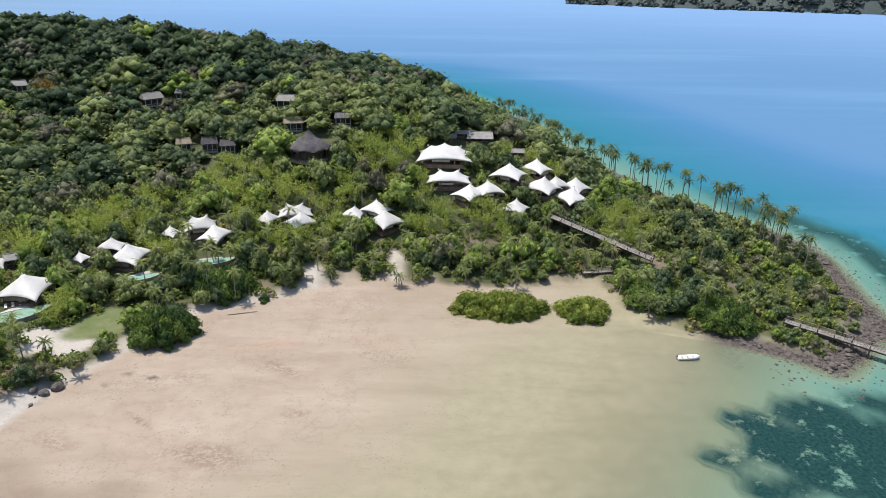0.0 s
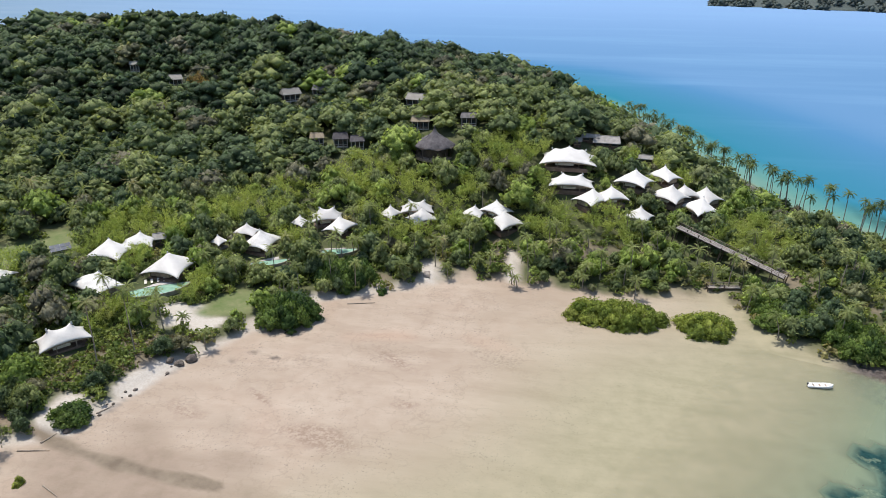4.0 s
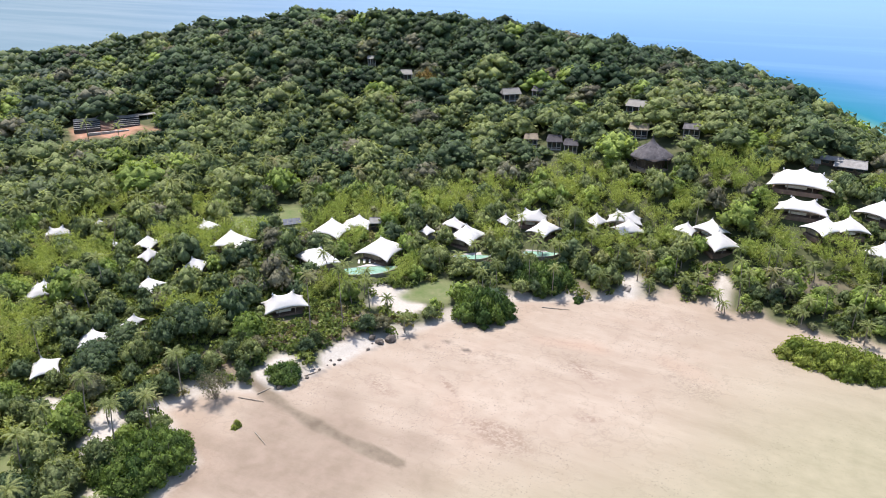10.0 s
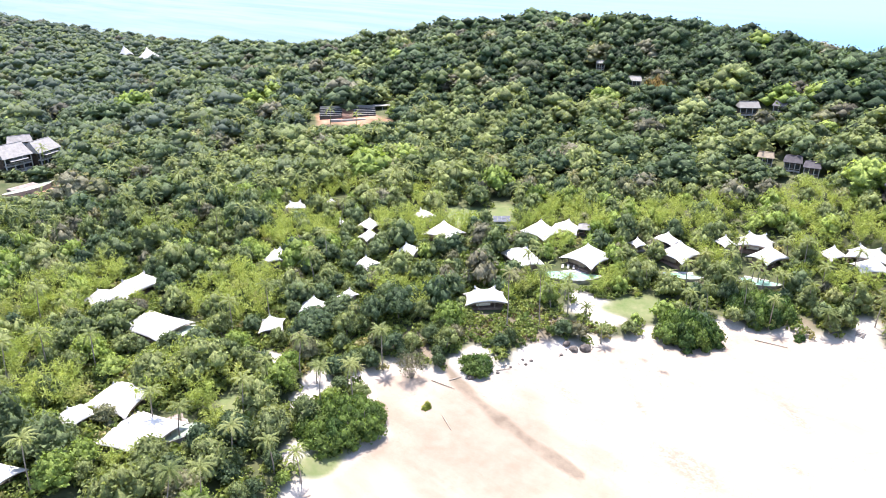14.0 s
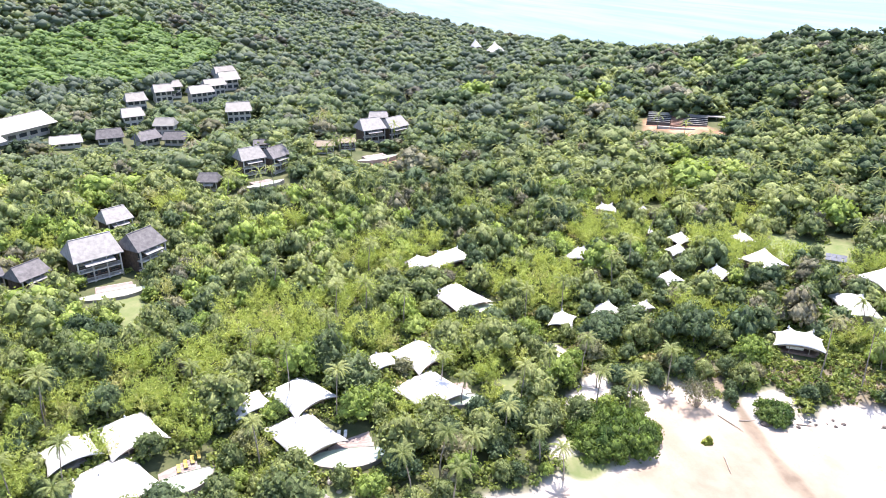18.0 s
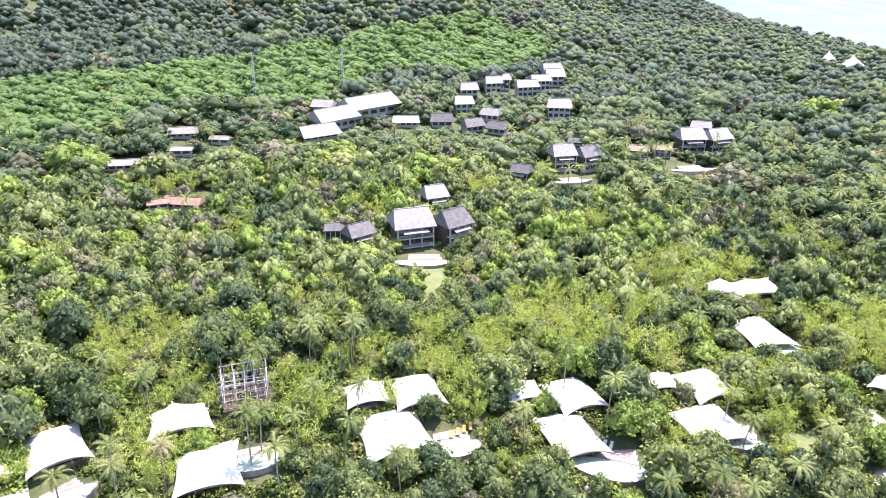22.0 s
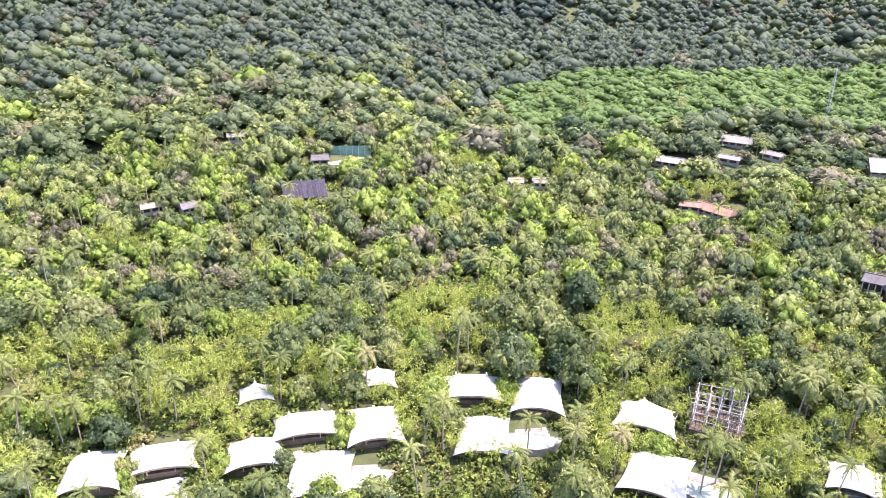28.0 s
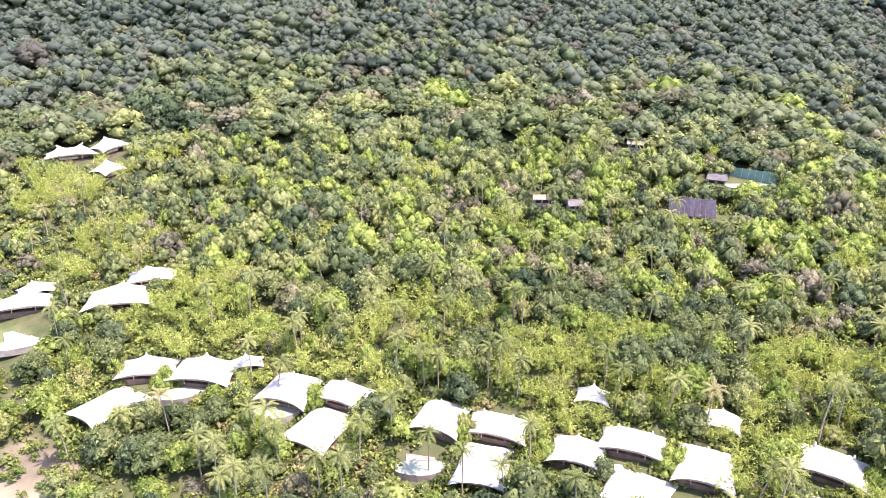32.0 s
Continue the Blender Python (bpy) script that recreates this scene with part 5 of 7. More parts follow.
tent(-138.5, 29.4, 6.8, 6.0, 105, 1, 'grove villa tents')
tent(-139.0, 39.3, 9.5, 10.2, 116, 1, 'grove villa tents')
tent(-126.3, 37.6, 11.0, 11.5, 114, 1, 'grove villa tents', True)
tent(-186.3, 53.4, 8.5, 7.0, 100, 1, 'grove villa tents')
tent(-187.8, 63.1, 13.0, 7.8, 105, 2, 'grove villa tents')
tent(-163.8, 57.5, 10.0, 13.5, 110, 1, 'grove villa tents', True)
tent(-177.4, 102.2, 8.5, 6.0, 60, 1, 'grove villa tents')
tent(-86.2, -96.0, 11.8, 7.6, 140, 2, 'wood villa tents')
tent(-96.2, -86.2, 9.4, 11.2, 133, 1, 'wood villa tents')
tent(-80.1, -85.4, 9.8, 10.8, 139, 1, 'wood villa tents', True)
tent(-108.7, -67.9, 10.6, 8.0, 118, 1, 'wood villa tents')
tent(-99.0, -58.3, 10.6, 11.6, 116, 1, 'wood villa tents', True)
tent(-53.9, -108.2, 11.8, 6.8, 152, 2, 'wood villa tents')
tent(-64.6, -100.2, 9.5, 10.2, 150, 1, 'wood villa tents')
tent(-50.4, -97.3, 10.8, 11.8, 143, 1, 'wood villa tents', True)
tent(-43.0, -108.5, 9.6, 7.6, 154, 1, 'wood villa tents')
tent(-18.0, -121.7, 9.2, 10.0, 153, 1, 'wood villa tents')
tent(-29.0, -117.5, 11.2, 7.0, 155, 2, 'wood villa tents')
tent(-24.8, -109.0, 9.4, 11.2, 160, 1, 'wood villa tents', True)
tent(13.2, -134.2, 10.4, 10.2, 155, 1, 'wood villa tents')
tent(1.7, -130.9, 10.6, 7.0, 150, 1, 'wood villa tents')
tent(6.6, -123.0, 9.8, 12.2, 145, 1, 'wood villa tents', True)
tent(45.5, -145.5, 11.6, 6.8, 178, 1, 'wood villa tents')
tent(32.7, -142.4, 13.2, 8.6, 165, 1, 'wood villa tents')
tent(51.6, -136.1, 9.6, 12.6, 140, 1, 'wood villa tents', True)
tent(58.2, -170.7, 14.6, 9.6, 188, 1, 'wood villa tents')
tent(52.2, -179.8, 11.5, 6.6, 188, 1, 'wood villa tents')
tent(82.5, -174.5, 12.6, 7.0, 190, 1, 'wood villa tents')
tent(81.3, -178.9, 8.4, 5.1, 204, 1, 'wood villa tents')
tent(-49.6, -121.2, 6.2, 4.9, 158, 1, 'wood villa tents')
tent(-72.2, -109.7, 6.6, 5.8, 146, 1, 'wood villa tents')
tent(23.6, -143.2, 6.7, 4.0, 189, 1, 'wood villa tents')
tent(86.0, -264.8, 14.1, 8.5, -162, 1, 'far hillside tents')
tent(81.4, -245.9, 10.7, 8.5, -162, 1, 'far hillside tents')
tent(98.2, -260.1, 18.2, 7.3, -159, 2, 'far hillside tents')
house(-203.5, -37.2, 15.0, 12.5, 115, 2, 'pale', 'timber hill houses')
house(-206.5, -24.6, 11.5, 11.0, 134, 2, 'grey', 'timber hill houses')
house(-236.0, -34.5, 10.0, 9.5, 121, 1, 'pale', 'timber hill houses')
house(-199.6, -53.2, 10.3, 8.2, 135, 1, 'grey', 'timber hill houses')
house(-200.8, -61.8, 6.1, 4.9, 107, 1, 'grey', 'timber hill houses')
house(-287.2, 11.8, 12.0, 10.5, 111, 2, 'pale', 'timber hill houses')
house(-289.0, 22.1, 12.0, 9.5, 130, 2, 'grey', 'timber hill houses')
house(-269.2, -4.4, 9.0, 7.2, 71, 1, 'grey', 'timber hill houses')
house(-315.3, 18.9, 8.3, 5.0, 87, 1, 'grey', 'timber hill houses')
house(-353.5, 80.9, 11.3, 6.8, 77, 1, 'pale', 'timber hill houses')
house(-325.0, 70.0, 13.9, 12.0, 104, 2, 'pale', 'timber hill houses')
house(-327.0, 82.0, 13.5, 10.8, 118, 2, 'pale', 'timber hill houses')
house(-310.3, 45.8, 10.4, 5.2, 82, 1, 'tan', 'timber hill houses')
house(-314.2, 56.5, 9.2, 4.6, 90, 1, 'tan', 'timber hill houses')
house(-340.9, -81.3, 30.0, 14.0, 140, 2, 'white', 'white service buildings')
house(-314.4, -92.2, 22.0, 13.0, 142, 2, 'white', 'white service buildings')
house(-330.3, -101.0, 10.5, 8.5, 89, 2, 'white', 'white service buildings')
house(-296.1, -94.2, 18.0, 11.5, 132, 1, 'white', 'white service buildings')
house(-329.2, -60.7, 12.6, 7.6, 100, 1, 'white', 'white service buildings')
house(-357.9, -36.0, 10.0, 8.0, 106, 2, 'white', 'staff houses')
house(-383.9, -35.7, 10.0, 8.0, 105, 2, 'white', 'staff houses')
house(-401.1, -23.7, 9.8, 7.8, 108, 2, 'white', 'staff houses')
house(-410.1, -18.7, 8.7, 6.9, 108, 2, 'white', 'staff houses')
house(-400.4, -4.9, 13.0, 7.8, 111, 2, 'white', 'staff houses')
house(-415.7, 2.5, 12.1, 7.3, 110, 2, 'white', 'staff houses')
house(-441.2, 9.4, 12.9, 10.3, 109, 2, 'white', 'staff houses')
house(-429.8, 10.6, 11.9, 9.5, 109, 2, 'white', 'staff houses')
house(-364.7, 12.5, 12.5, 8.8, 88, 2, 'white', 'staff houses')
house(-334.6, -44.1, 11.1, 7.7, 98, 1, 'grey', 'staff houses')
house(-331.2, -28.9, 10.4, 7.3, 125, 1, 'grey', 'staff houses')
house(-342.1, -21.0, 9.5, 6.7, 74, 2, 'white', 'staff houses')
house(-330.2, -17.0, 9.8, 6.8, 73, 1, 'grey', 'staff houses')
house(-276.0, -145.6, 12.3, 6.1, 108, 1, 'white', 'workshop buildings')
house(-273.9, -129.0, 8.5, 3.4, 90, 1, 'white', 'workshop buildings')
house(-256.5, -137.4, 8.2, 3.3, 103, 1, 'white', 'workshop buildings')
house(-235.0, -150.8, 15.2, 4.6, 108, 1, 'white', 'workshop buildings')
house(-208.3, -123.0, 6.9, 3.5, 121, 1, 'brown', 'workshop buildings')
house(-211.6, -115.7, 13.0, 5.2, 89, 1, 'brown', 'workshop buildings')
house(-173.2, -170.6, 5.3, 2.6, 135, 1, 'tan', 'workshop buildings')
house(-180.6, -166.4, 4.5, 2.7, 133, 1, 'white', 'workshop buildings')
house(-106.5, -250.5, 6.7, 2.7, 157, 1, 'white', 'workshop buildings')
house(-123.2, -219.1, 6.2, 4.4, 151, 1, 'grey', 'workshop buildings')
house(-60.9, -211.9, 5.5, 2.8, 174, 1, 'tan', 'workshop buildings')
house(-70.2, -206.6, 4.8, 3.8, 181, 1, 'grey', 'workshop buildings')
house(-172.8, -169.5, 4.5, 2.2, 134, 1, 'tan', 'workshop buildings')
house(-179.8, -165.0, 4.5, 2.7, 133, 1, 'white', 'workshop buildings')
house(-130.4, 319.6, 9.0, 5.4, 42, 1, 'white', 'hillside lodges')
house(-117.6, 325.9, 7.3, 4.4, -0, 1, 'grey', 'hillside lodges')
house(-66.7, 308.5, 8.8, 5.3, -3, 1, 'white', 'hillside lodges')
house(-59.7, 283.0, 7.6, 4.6, 12, 1, 'tan', 'hillside lodges')
house(-39.1, 280.5, 6.5, 3.9, 8, 1, 'grey', 'hillside lodges')
house(-91.6, 274.3, 6.2, 5.0, 18, 1, 'dark', 'hillside lodges')
house(-83.5, 271.0, 5.6, 4.5, 17, 1, 'dark', 'hillside lodges')
house(-189.3, 320.0, 6.6, 4.6, 31, 1, 'white', 'hillside lodges')
house(-215.8, 328.8, 4.4, 3.1, 33, 1, 'white', 'hillside lodges')
house(-655.4, 1044.2, 11.9, 9.5, 32, 1, 'grey', 'hillside lodges')
house(-102.4, 275.7, 5.8, 4.1, 20, 1, 'tan', 'hillside lodges')
house(15.5, 272.0, 9.9, 5.9, -3, 1, 'pale', 'shore pavilions')
house(9.3, 272.6, 6.7, 2.7, -2, 1, 'pale', 'shore pavilions')
house(4.4, 266.5, 3.1, 3.1, -1, 1, 'pale', 'shore pavilions')
house(30.1, 267.1, 5.3, 3.2, -6, 1, 'pale', 'shore pavilions')
house(-124.7, 188.7, 3.9, 3.9, 33, 1, 'pale', 'garden sheds')

# ---- terraces, loungers, rocks and driftwood ----
pool_deck("villa_terrace", "pale boarded villa terrace with a curved green pool", -112.5, 164.5, z_at(-112.5, 164.5), 9.5, 7.5, 34, POOL, 0.2)
pool_deck("villa_terrace", "pale boarded villa terrace with a curved green pool", -70.5, 201.0, z_at(-70.5, 201.0), 7.0, 5.5, 20, POOL, 0.2)
pool_deck("villa_terrace", "pale boarded villa terrace with a curved green pool", -88.5, 189.5, z_at(-88.5, 189.5), 6.0, 4.5, 26, POOL, 0.2)
pool_deck("villa_terrace", "brown boarded villa terrace with a pale curved pool", -114.0, 17.5, z_at(-114.0, 17.5), 8.0, 7.5, 80, PALE_POOL, 0.3)
pool_deck("villa_terrace", "brown boarded villa terrace with a pale curved pool", -125.0, 42.5, z_at(-125.0, 42.5), 7.5, 6.0, 72, PALE_POOL, 0.3)
pool_deck("villa_terrace", "brown boarded villa terrace with a pale curved pool", -114.5, -14.5, z_at(-114.5, -14.5), 6.5, 7.0, 100, PALE_POOL, 0.4)
pool_deck("villa_terrace", "brown boarded villa terrace with a pale curved pool", -104.0, -51.0, z_at(-104.0, -51.0), 6.0, 6.0, 115, PALE_POOL, 0.4)
pool_deck("villa_terrace", "pale villa terrace with a curved pool by the lawn", 79.0, -163.0, z_at(79.0, -163.0), 8.0, 7.0, 206, PALE_POOL, 0.3)
pool_deck("villa_terrace", "curved pale stone terrace below the timber houses", -190.0, -31.0, z_at(-190.0, -31.0), 9.0, 6.0, 98, PALE_POOL, 0.4)
pool_deck("villa_terrace", "curved pale terrace below the hillside villas", -297.5, 67.0, z_at(-297.5, 67.0), 10.0, 6.0, 104, PALE_POOL, 1.2)
pool_deck("villa_terrace", "curved pale terrace below the hillside villas", -270.5, 15.8, z_at(-270.5, 15.8), 8.0, 5.0, 112, PALE_POOL, 1.0)
for x, y, turn, a in ((-88.0, -80.0, 132, 6.0), (-57.0, -93.5, 148, 6.0), (-13.0, -112.5, 173, 5.5), (16.0, -131.0, 187, 6.0), (37.0, -139.5, 195, 6.0), (-161.0, 60.5, 69, 7.0)):
    pool_deck("villa_terrace", "boarded villa terrace with a pale pool among the trees", x, y, z_at(x, y), a, a, turn, PALE_POOL, 0.4)
for i in range(4):
    lounger(-119.0 + 1.0 * i, -11.0 - 1.2 * i, z_at(-114.5, -14.5) + 0.5, 95, YELLOW, "yellow cushioned sun lounger on the boarded terrace")
for i in range(4):
    lounger(-119.5 + 0.3 * i, 13.5 + 1.3 * i, z_at(-114.0, 17.5) + 0.4, 75, CREAM, "cream cushioned sun lounger on the boarded terrace")
for i in range(5):
    lounger(-116.5 + 1.4 * i, 166.0 + 1.0 * i, z_at(-112.5, 164.5) + 0.3, 30, CREAM, "cream cushioned sun lounger on the pool terrace")
for i in range(2):
    lounger(-99.5 + 1.2 * i, 153.5 + 0.8 * i, z_at(-99.0, 153.5), 60, CREAM, "cream sun lounger on the sandy clearing")
    lounger(-190.0 + 3 * i, -22.0, z_at(-189, -22), 70, CREAM, "cream sun lounger on the hillside lawn")
r4 = random.Random(8)
rock(-86.5, 136.0, 1.7, 0)
rock(-88.5, 133.5, 1.3, 1)
rock(-90.8, 133.6, 1.1, 2)
rock(-98.0, 105.5, 1.1, 1)
for i in range(15):
    u = r4.uniform(0, 1)
    rock(-98.5 + 10.0 * u + r4.uniform(-1.3, 1.3), 107.0 + 25 * u + r4.uniform(-1.3, 1.3), r4.uniform(0.15, 0.6), r4.randrange(3), "small dark stone along the eroded beach edge", "beach edge stones")
for i in range(90):
    a, b = r4.uniform(0, 1), r4.uniform(-1, 1)
    rock(94 + 30 * a + 4 * b, 150 + 55 * a * a + 9 * b, r4.uniform(0.4, 1.2), r4.randrange(3), "dark boulder on the rocky tip of the headland", "headland rocks", 0.8)
for i in range(30):
    rock(-105 + r4.uniform(-7, 5), 10 + r4.uniform(-6, 6), r4.uniform(0.3, 0.7), 3 + r4.randrange(2), "pale rounded stone in the grass", "garden stones")
for x, y, k, s in ((-104, 98, 12, 6.5), (-92, 90, -25, 5.0), (-58, 172, 15, 8.0), (-101, 101, 70, 3.5), (-96, 112, 60, 4.0), (15, 196, 30, 4.0)):
    driftwood(x, y, k, s)



def stone_field():
    """Loose shore stones round the headland, too many to count."""
    r = np.random.default_rng(3)
    V, T, count = [], [], 0
    x, y = r.uniform(80, 142, 9000), r.uniform(136, 262, 9000)
    d = inland(x, y)
    ok = (d < 1) & (d > -15 + 3 * np.sin(x * 0.5))
    x, y = x[ok][:1500], y[ok][:1500]
    z = land_height(x, y)
    for a, b, c in zip(x, y, z):
        s = r.uniform(0.25, 0.75) * r.uniform(0.6, 1.3)
        V.append(OCT_V * r.uniform(0.7, 1.25, (6, 3)) * s * (1, 1, 0.6) + (a, b, max(c, -0.3) + 0.1))
        T.append(OCT_F + count)
        count += 6
    me = tri_mesh("shore_stones", np.concatenate(V), np.concatenate(T), ROCK)
    me.polygons.foreach_set("use_smooth", np.zeros(len(me.polygons), bool))
    tagged(new("shore_stones", me), "loose dark stones round the rocky headland", "stones", kind="stuff")


stone_field()



# ---- growth ----
GARDEN_TREES = ((8.0, -131.0, 2.6), (-22.6, -118.2, 2.9), (-59.3, -103.0, 3.3), (-91.0, -90.5, 3.4), (41.0, -141.5, 3.0), (-104.5, -62.5, 3.6))
for px, py, size in GARDEN_TREES:
    keep_clear(px, py, size * 0.75, 2.5)
rng = np.random.default_rng(11)


# coconut palms that stand apart from the trees
PALM_SPOTS = []
PALMS = [palm_crown(s) for s in (1, 2, 3)]
PALM_CROWNS = [tri_mesh("fronds", v, t, PALM_LEAF) for v, t in PALMS]
PALM_LEANS = (0.6, 1.4, -0.9, 0.1)
PALM_TRUNKS = [trunk_mesh("trunk", i + 1, 1.0, 0.17, 0.1, lean, 0) for i, lean in enumerate(PALM_LEANS)]


SHADED_PALM_CROWNS = [tri_mesh("fronds", v, t, SHADED_PALM_LEAF) for v, t in PALMS]


def palm(x, y, h, label="coconut palm with a slender grey trunk among low trees", group="grove palms", spread=0.0, heads=PALM_CROWNS):
    """A coconut palm: bent trunk and a head of arching fronds."""
    i = int(abs(x * 13 + y * 7))
    s = spread or (0.6 + 0.03 * min(h, 10) + 0.02 * (i % 7))
    ob = thing("coconut_palm", label, "palm", pose(x, y, z_at(x, y), 0, 0, (i * 47) % 360), group)
    part("trunk", PALM_TRUNKS[i % 4], ob, "", Matrix.Diagonal((1, 1, h, 1)))
    part("crown", heads[i % 3], ob, "", pose(PALM_LEANS[i % 4], 0.25 * PALM_LEANS[i % 4] * math.sin(5), h - 0.1) @ Matrix.Diagonal((s, s, s, 1)))
    PALM_SPOTS.append((x, y))
    return ob


palm(-99.6, 146.1, 8.4)
palm(-94.1, 146.8, 4.3)
palm(-85.5, 141.2, 5.0)
palm(-100.3, 134.2, 17.0)
palm(-106.1, 127.5, 17.0)
palm(-76.7, 184.4, 9.5)
palm(-83.8, 182.6, 8.7)
palm(-75.2, 169.1, 7.1)
palm(-124.6, 75.0, 10.6)
palm(-120.2, 76.6, 4.5)
palm(-114.6, 81.2, 6.8)
palm(-113.3, 83.9, 4.9)
palm(-122.4, 97.6, 5.2)
palm(-136.7, 99.6, 4.9)
palm(-149.9, 94.6, 6.6)
palm(-107.5, 48.1, 9.2)
palm(-100.7, 52.7, 8.0)
palm(-95.7, 55.4, 7.9)
palm(-121.2, 43.6, 7.6)
palm(-128.4, 41.3, 8.5)
palm(-111.8, 71.6, 10.5)
palm(-108.2, 77.6, 10.5)
palm(-115.2, 92.4, 10.5)
palm(-146.3, -30.8, 8.7)
palm(-130.4, 8.0, 14.3)
palm(-115.0, -33.6, 10.5)
palm(-130.5, -47.7, 10.5)
palm(-133.8, -39.3, 10.5)
palm(-137.6, -11.3, 7.4)
palm(-147.3, 1.5, 7.0)
palm(-123.5, 16.7, 12.5)
palm(-114.2, 0.0, 10.5)
palm(-99.2, -21.9, 10.5)
palm(-104.8, -42.6, 10.5)
palm(-105.5, -50.5, 10.5)
palm(-104.3, -33.4, 10.5)
palm(-112.7, -41.1, 10.5)
palm(-100.0, 37.7, 10.5)
palm(-102.6, 32.6, 10.5)
palm(-99.2, 25.8, 10.5)
palm(-94.0, 32.1, 10.5)
palm(-122.9, 65.2, 10.5)
palm(-117.7, 56.3, 10.5)
palm(-184.2, 37.4, 10.5)
palm(-253.2, 1.5, 10.5)
palm(-260.0, 18.5, 10.5)
palm(-160.6, 23.6, 10.5)
palm(-159.6, 31.5, 10.5)
palm(-152.3, 39.3, 10.5)
palm(-149.9, 71.5, 10.5)
palm(-166.2, 113.2, 10.5)
palm(-183.6, 131.6, 10.5)
palm(-151.2, 83.1, 10.5)
palm(-158.6, 102.7, 10.5)
palm(-203.1, 96.5, 10.5)
palm(-247.5, 96.3, 10.5)
palm(-88.1, -102.4, 14.3)
palm(-112.3, -77.2, 6.6)
palm(-91.8, -72.1, 10.5)
palm(-87.4, -69.0, 10.5)
palm(-82.9, -76.2, 10.5)
palm(-93.6, -63.9, 10.5)
palm(-101.3, -50.7, 13.1)
palm(-96.9, -43.9, 10.5)
palm(-68.9, -89.4, 10.5)
palm(-76.9, -71.7, 10.5)
palm(-80.1, -61.2, 10.5)
palm(-133.9, -47.8, 10.5)
palm(-136.7, -39.7, 10.5)
palm(-122.2, -56.7, 10.5)
palm(-125.4, -67.3, 10.5)
palm(-161.3, -123.9, 10.5)
palm(-175.9, 9.9, 10.5)
palm(-147.3, 19.8, 10.5)
palm(-53.5, -117.9, 10.5)
palm(-68.1, -107.4, 10.5)
palm(-7.6, -119.0, 10.5)
palm(-14.1, -109.9, 10.5)
palm(-19.9, -104.1, 10.5)
palm(-27.0, -100.5, 10.5)
palm(-33.6, -107.7, 10.5)
palm(-38.6, -94.7, 10.5)
palm(-62.3, -83.3, 10.5)
palm(-109.6, -74.5, 10.5)
palm(15.7, -131.7, 10.5)
palm(22.1, -139.2, 10.5)
palm(12.5, -143.9, 10.5)
palm(-15.5, -130.4, 10.5)
palm(-34.4, -124.7, 10.5)
palm(-28.9, -128.6, 10.5)
palm(-62.3, -112.1, 10.5)
palm(-92.8, -104.3, 10.5)
palm(14.5, -114.9, 10.5)
palm(-1.5, -113.6, 10.5)
palm(-69.0, -140.2, 10.5)
palm(-40.4, -147.2, 10.5)
palm(-114.0, -125.2, 10.5)
palm(-3.4, -200.9, 10.5)
palm(-85.4, -150.8, 10.5)
palm(56.9, -123.6, 10.5)
palm(37.4, -126.9, 10.5)
palm(29.2, -115.3, 10.5)
palm(6.4, -107.4, 10.5)
palm(20.6, -105.5, 10.5)
palm(55.6, -178.3, 10.5)
palm(14.1, -168.4, 10.5)
palm(31.8, -185.9, 10.5)
palm(-9.6, -134.5, 10.5)
palm(-20.0, 198.2, 6.5)
palm(-13.1, 193.7, 6.0)
palm(-37.4, 198.6, 9.0)
palm(-32.6, 193.7, 4.5)
palm(-11.2, 191.2, 4.0)
palm(8.2, 193.3, 4.0)
palm(23.2, 190.6, 6.0)
palm(46.1, 201.8, 6.5)
palm(50.3, 228.7, 7.0)
palm(-77.4, 196.6, 9.0)
palm(-69.4, 199.4, 7.0)
palm(-64.0, 198.1, 7.0)
palm(-45.1, 188.3, 5.0)
palm(-23.7, 197.6, 5.0)
palm(-6.5, 202.7, 8.0)
palm(-26.9, 231.6, 8.0)
palm(9.6, 214.9, 6.0)


def spaced(step, r0, r1, a0=-42, a1=212):
    """Loose places on a jittered grid between two distances from the bay, within a fan of bearings."""
    n = int(r1 / step) + 1
    gx, gy = np.meshgrid(np.arange(-n, n + 1) * step, np.arange(-n, n + 1) * step)
    x = gx.ravel() + rng.uniform(-0.46, 0.46, gx.size) * step + (np.round(gy.ravel() / step) % 2) * step / 2
    y = gy.ravel() + rng.uniform(-0.46, 0.46, gx.size) * step
    r, b = np.hypot(x, y), np.degrees(np.arctan2(-x, y))
    b = np.where(b < -100, b + 360, b)
    k = (r >= r0) & (r < r1) & (b > a0) & (b < a1)
    x, y = x[k], y[k]
    d = inland(x, y)
    return x[d > 1.5], y[d > 1.5]


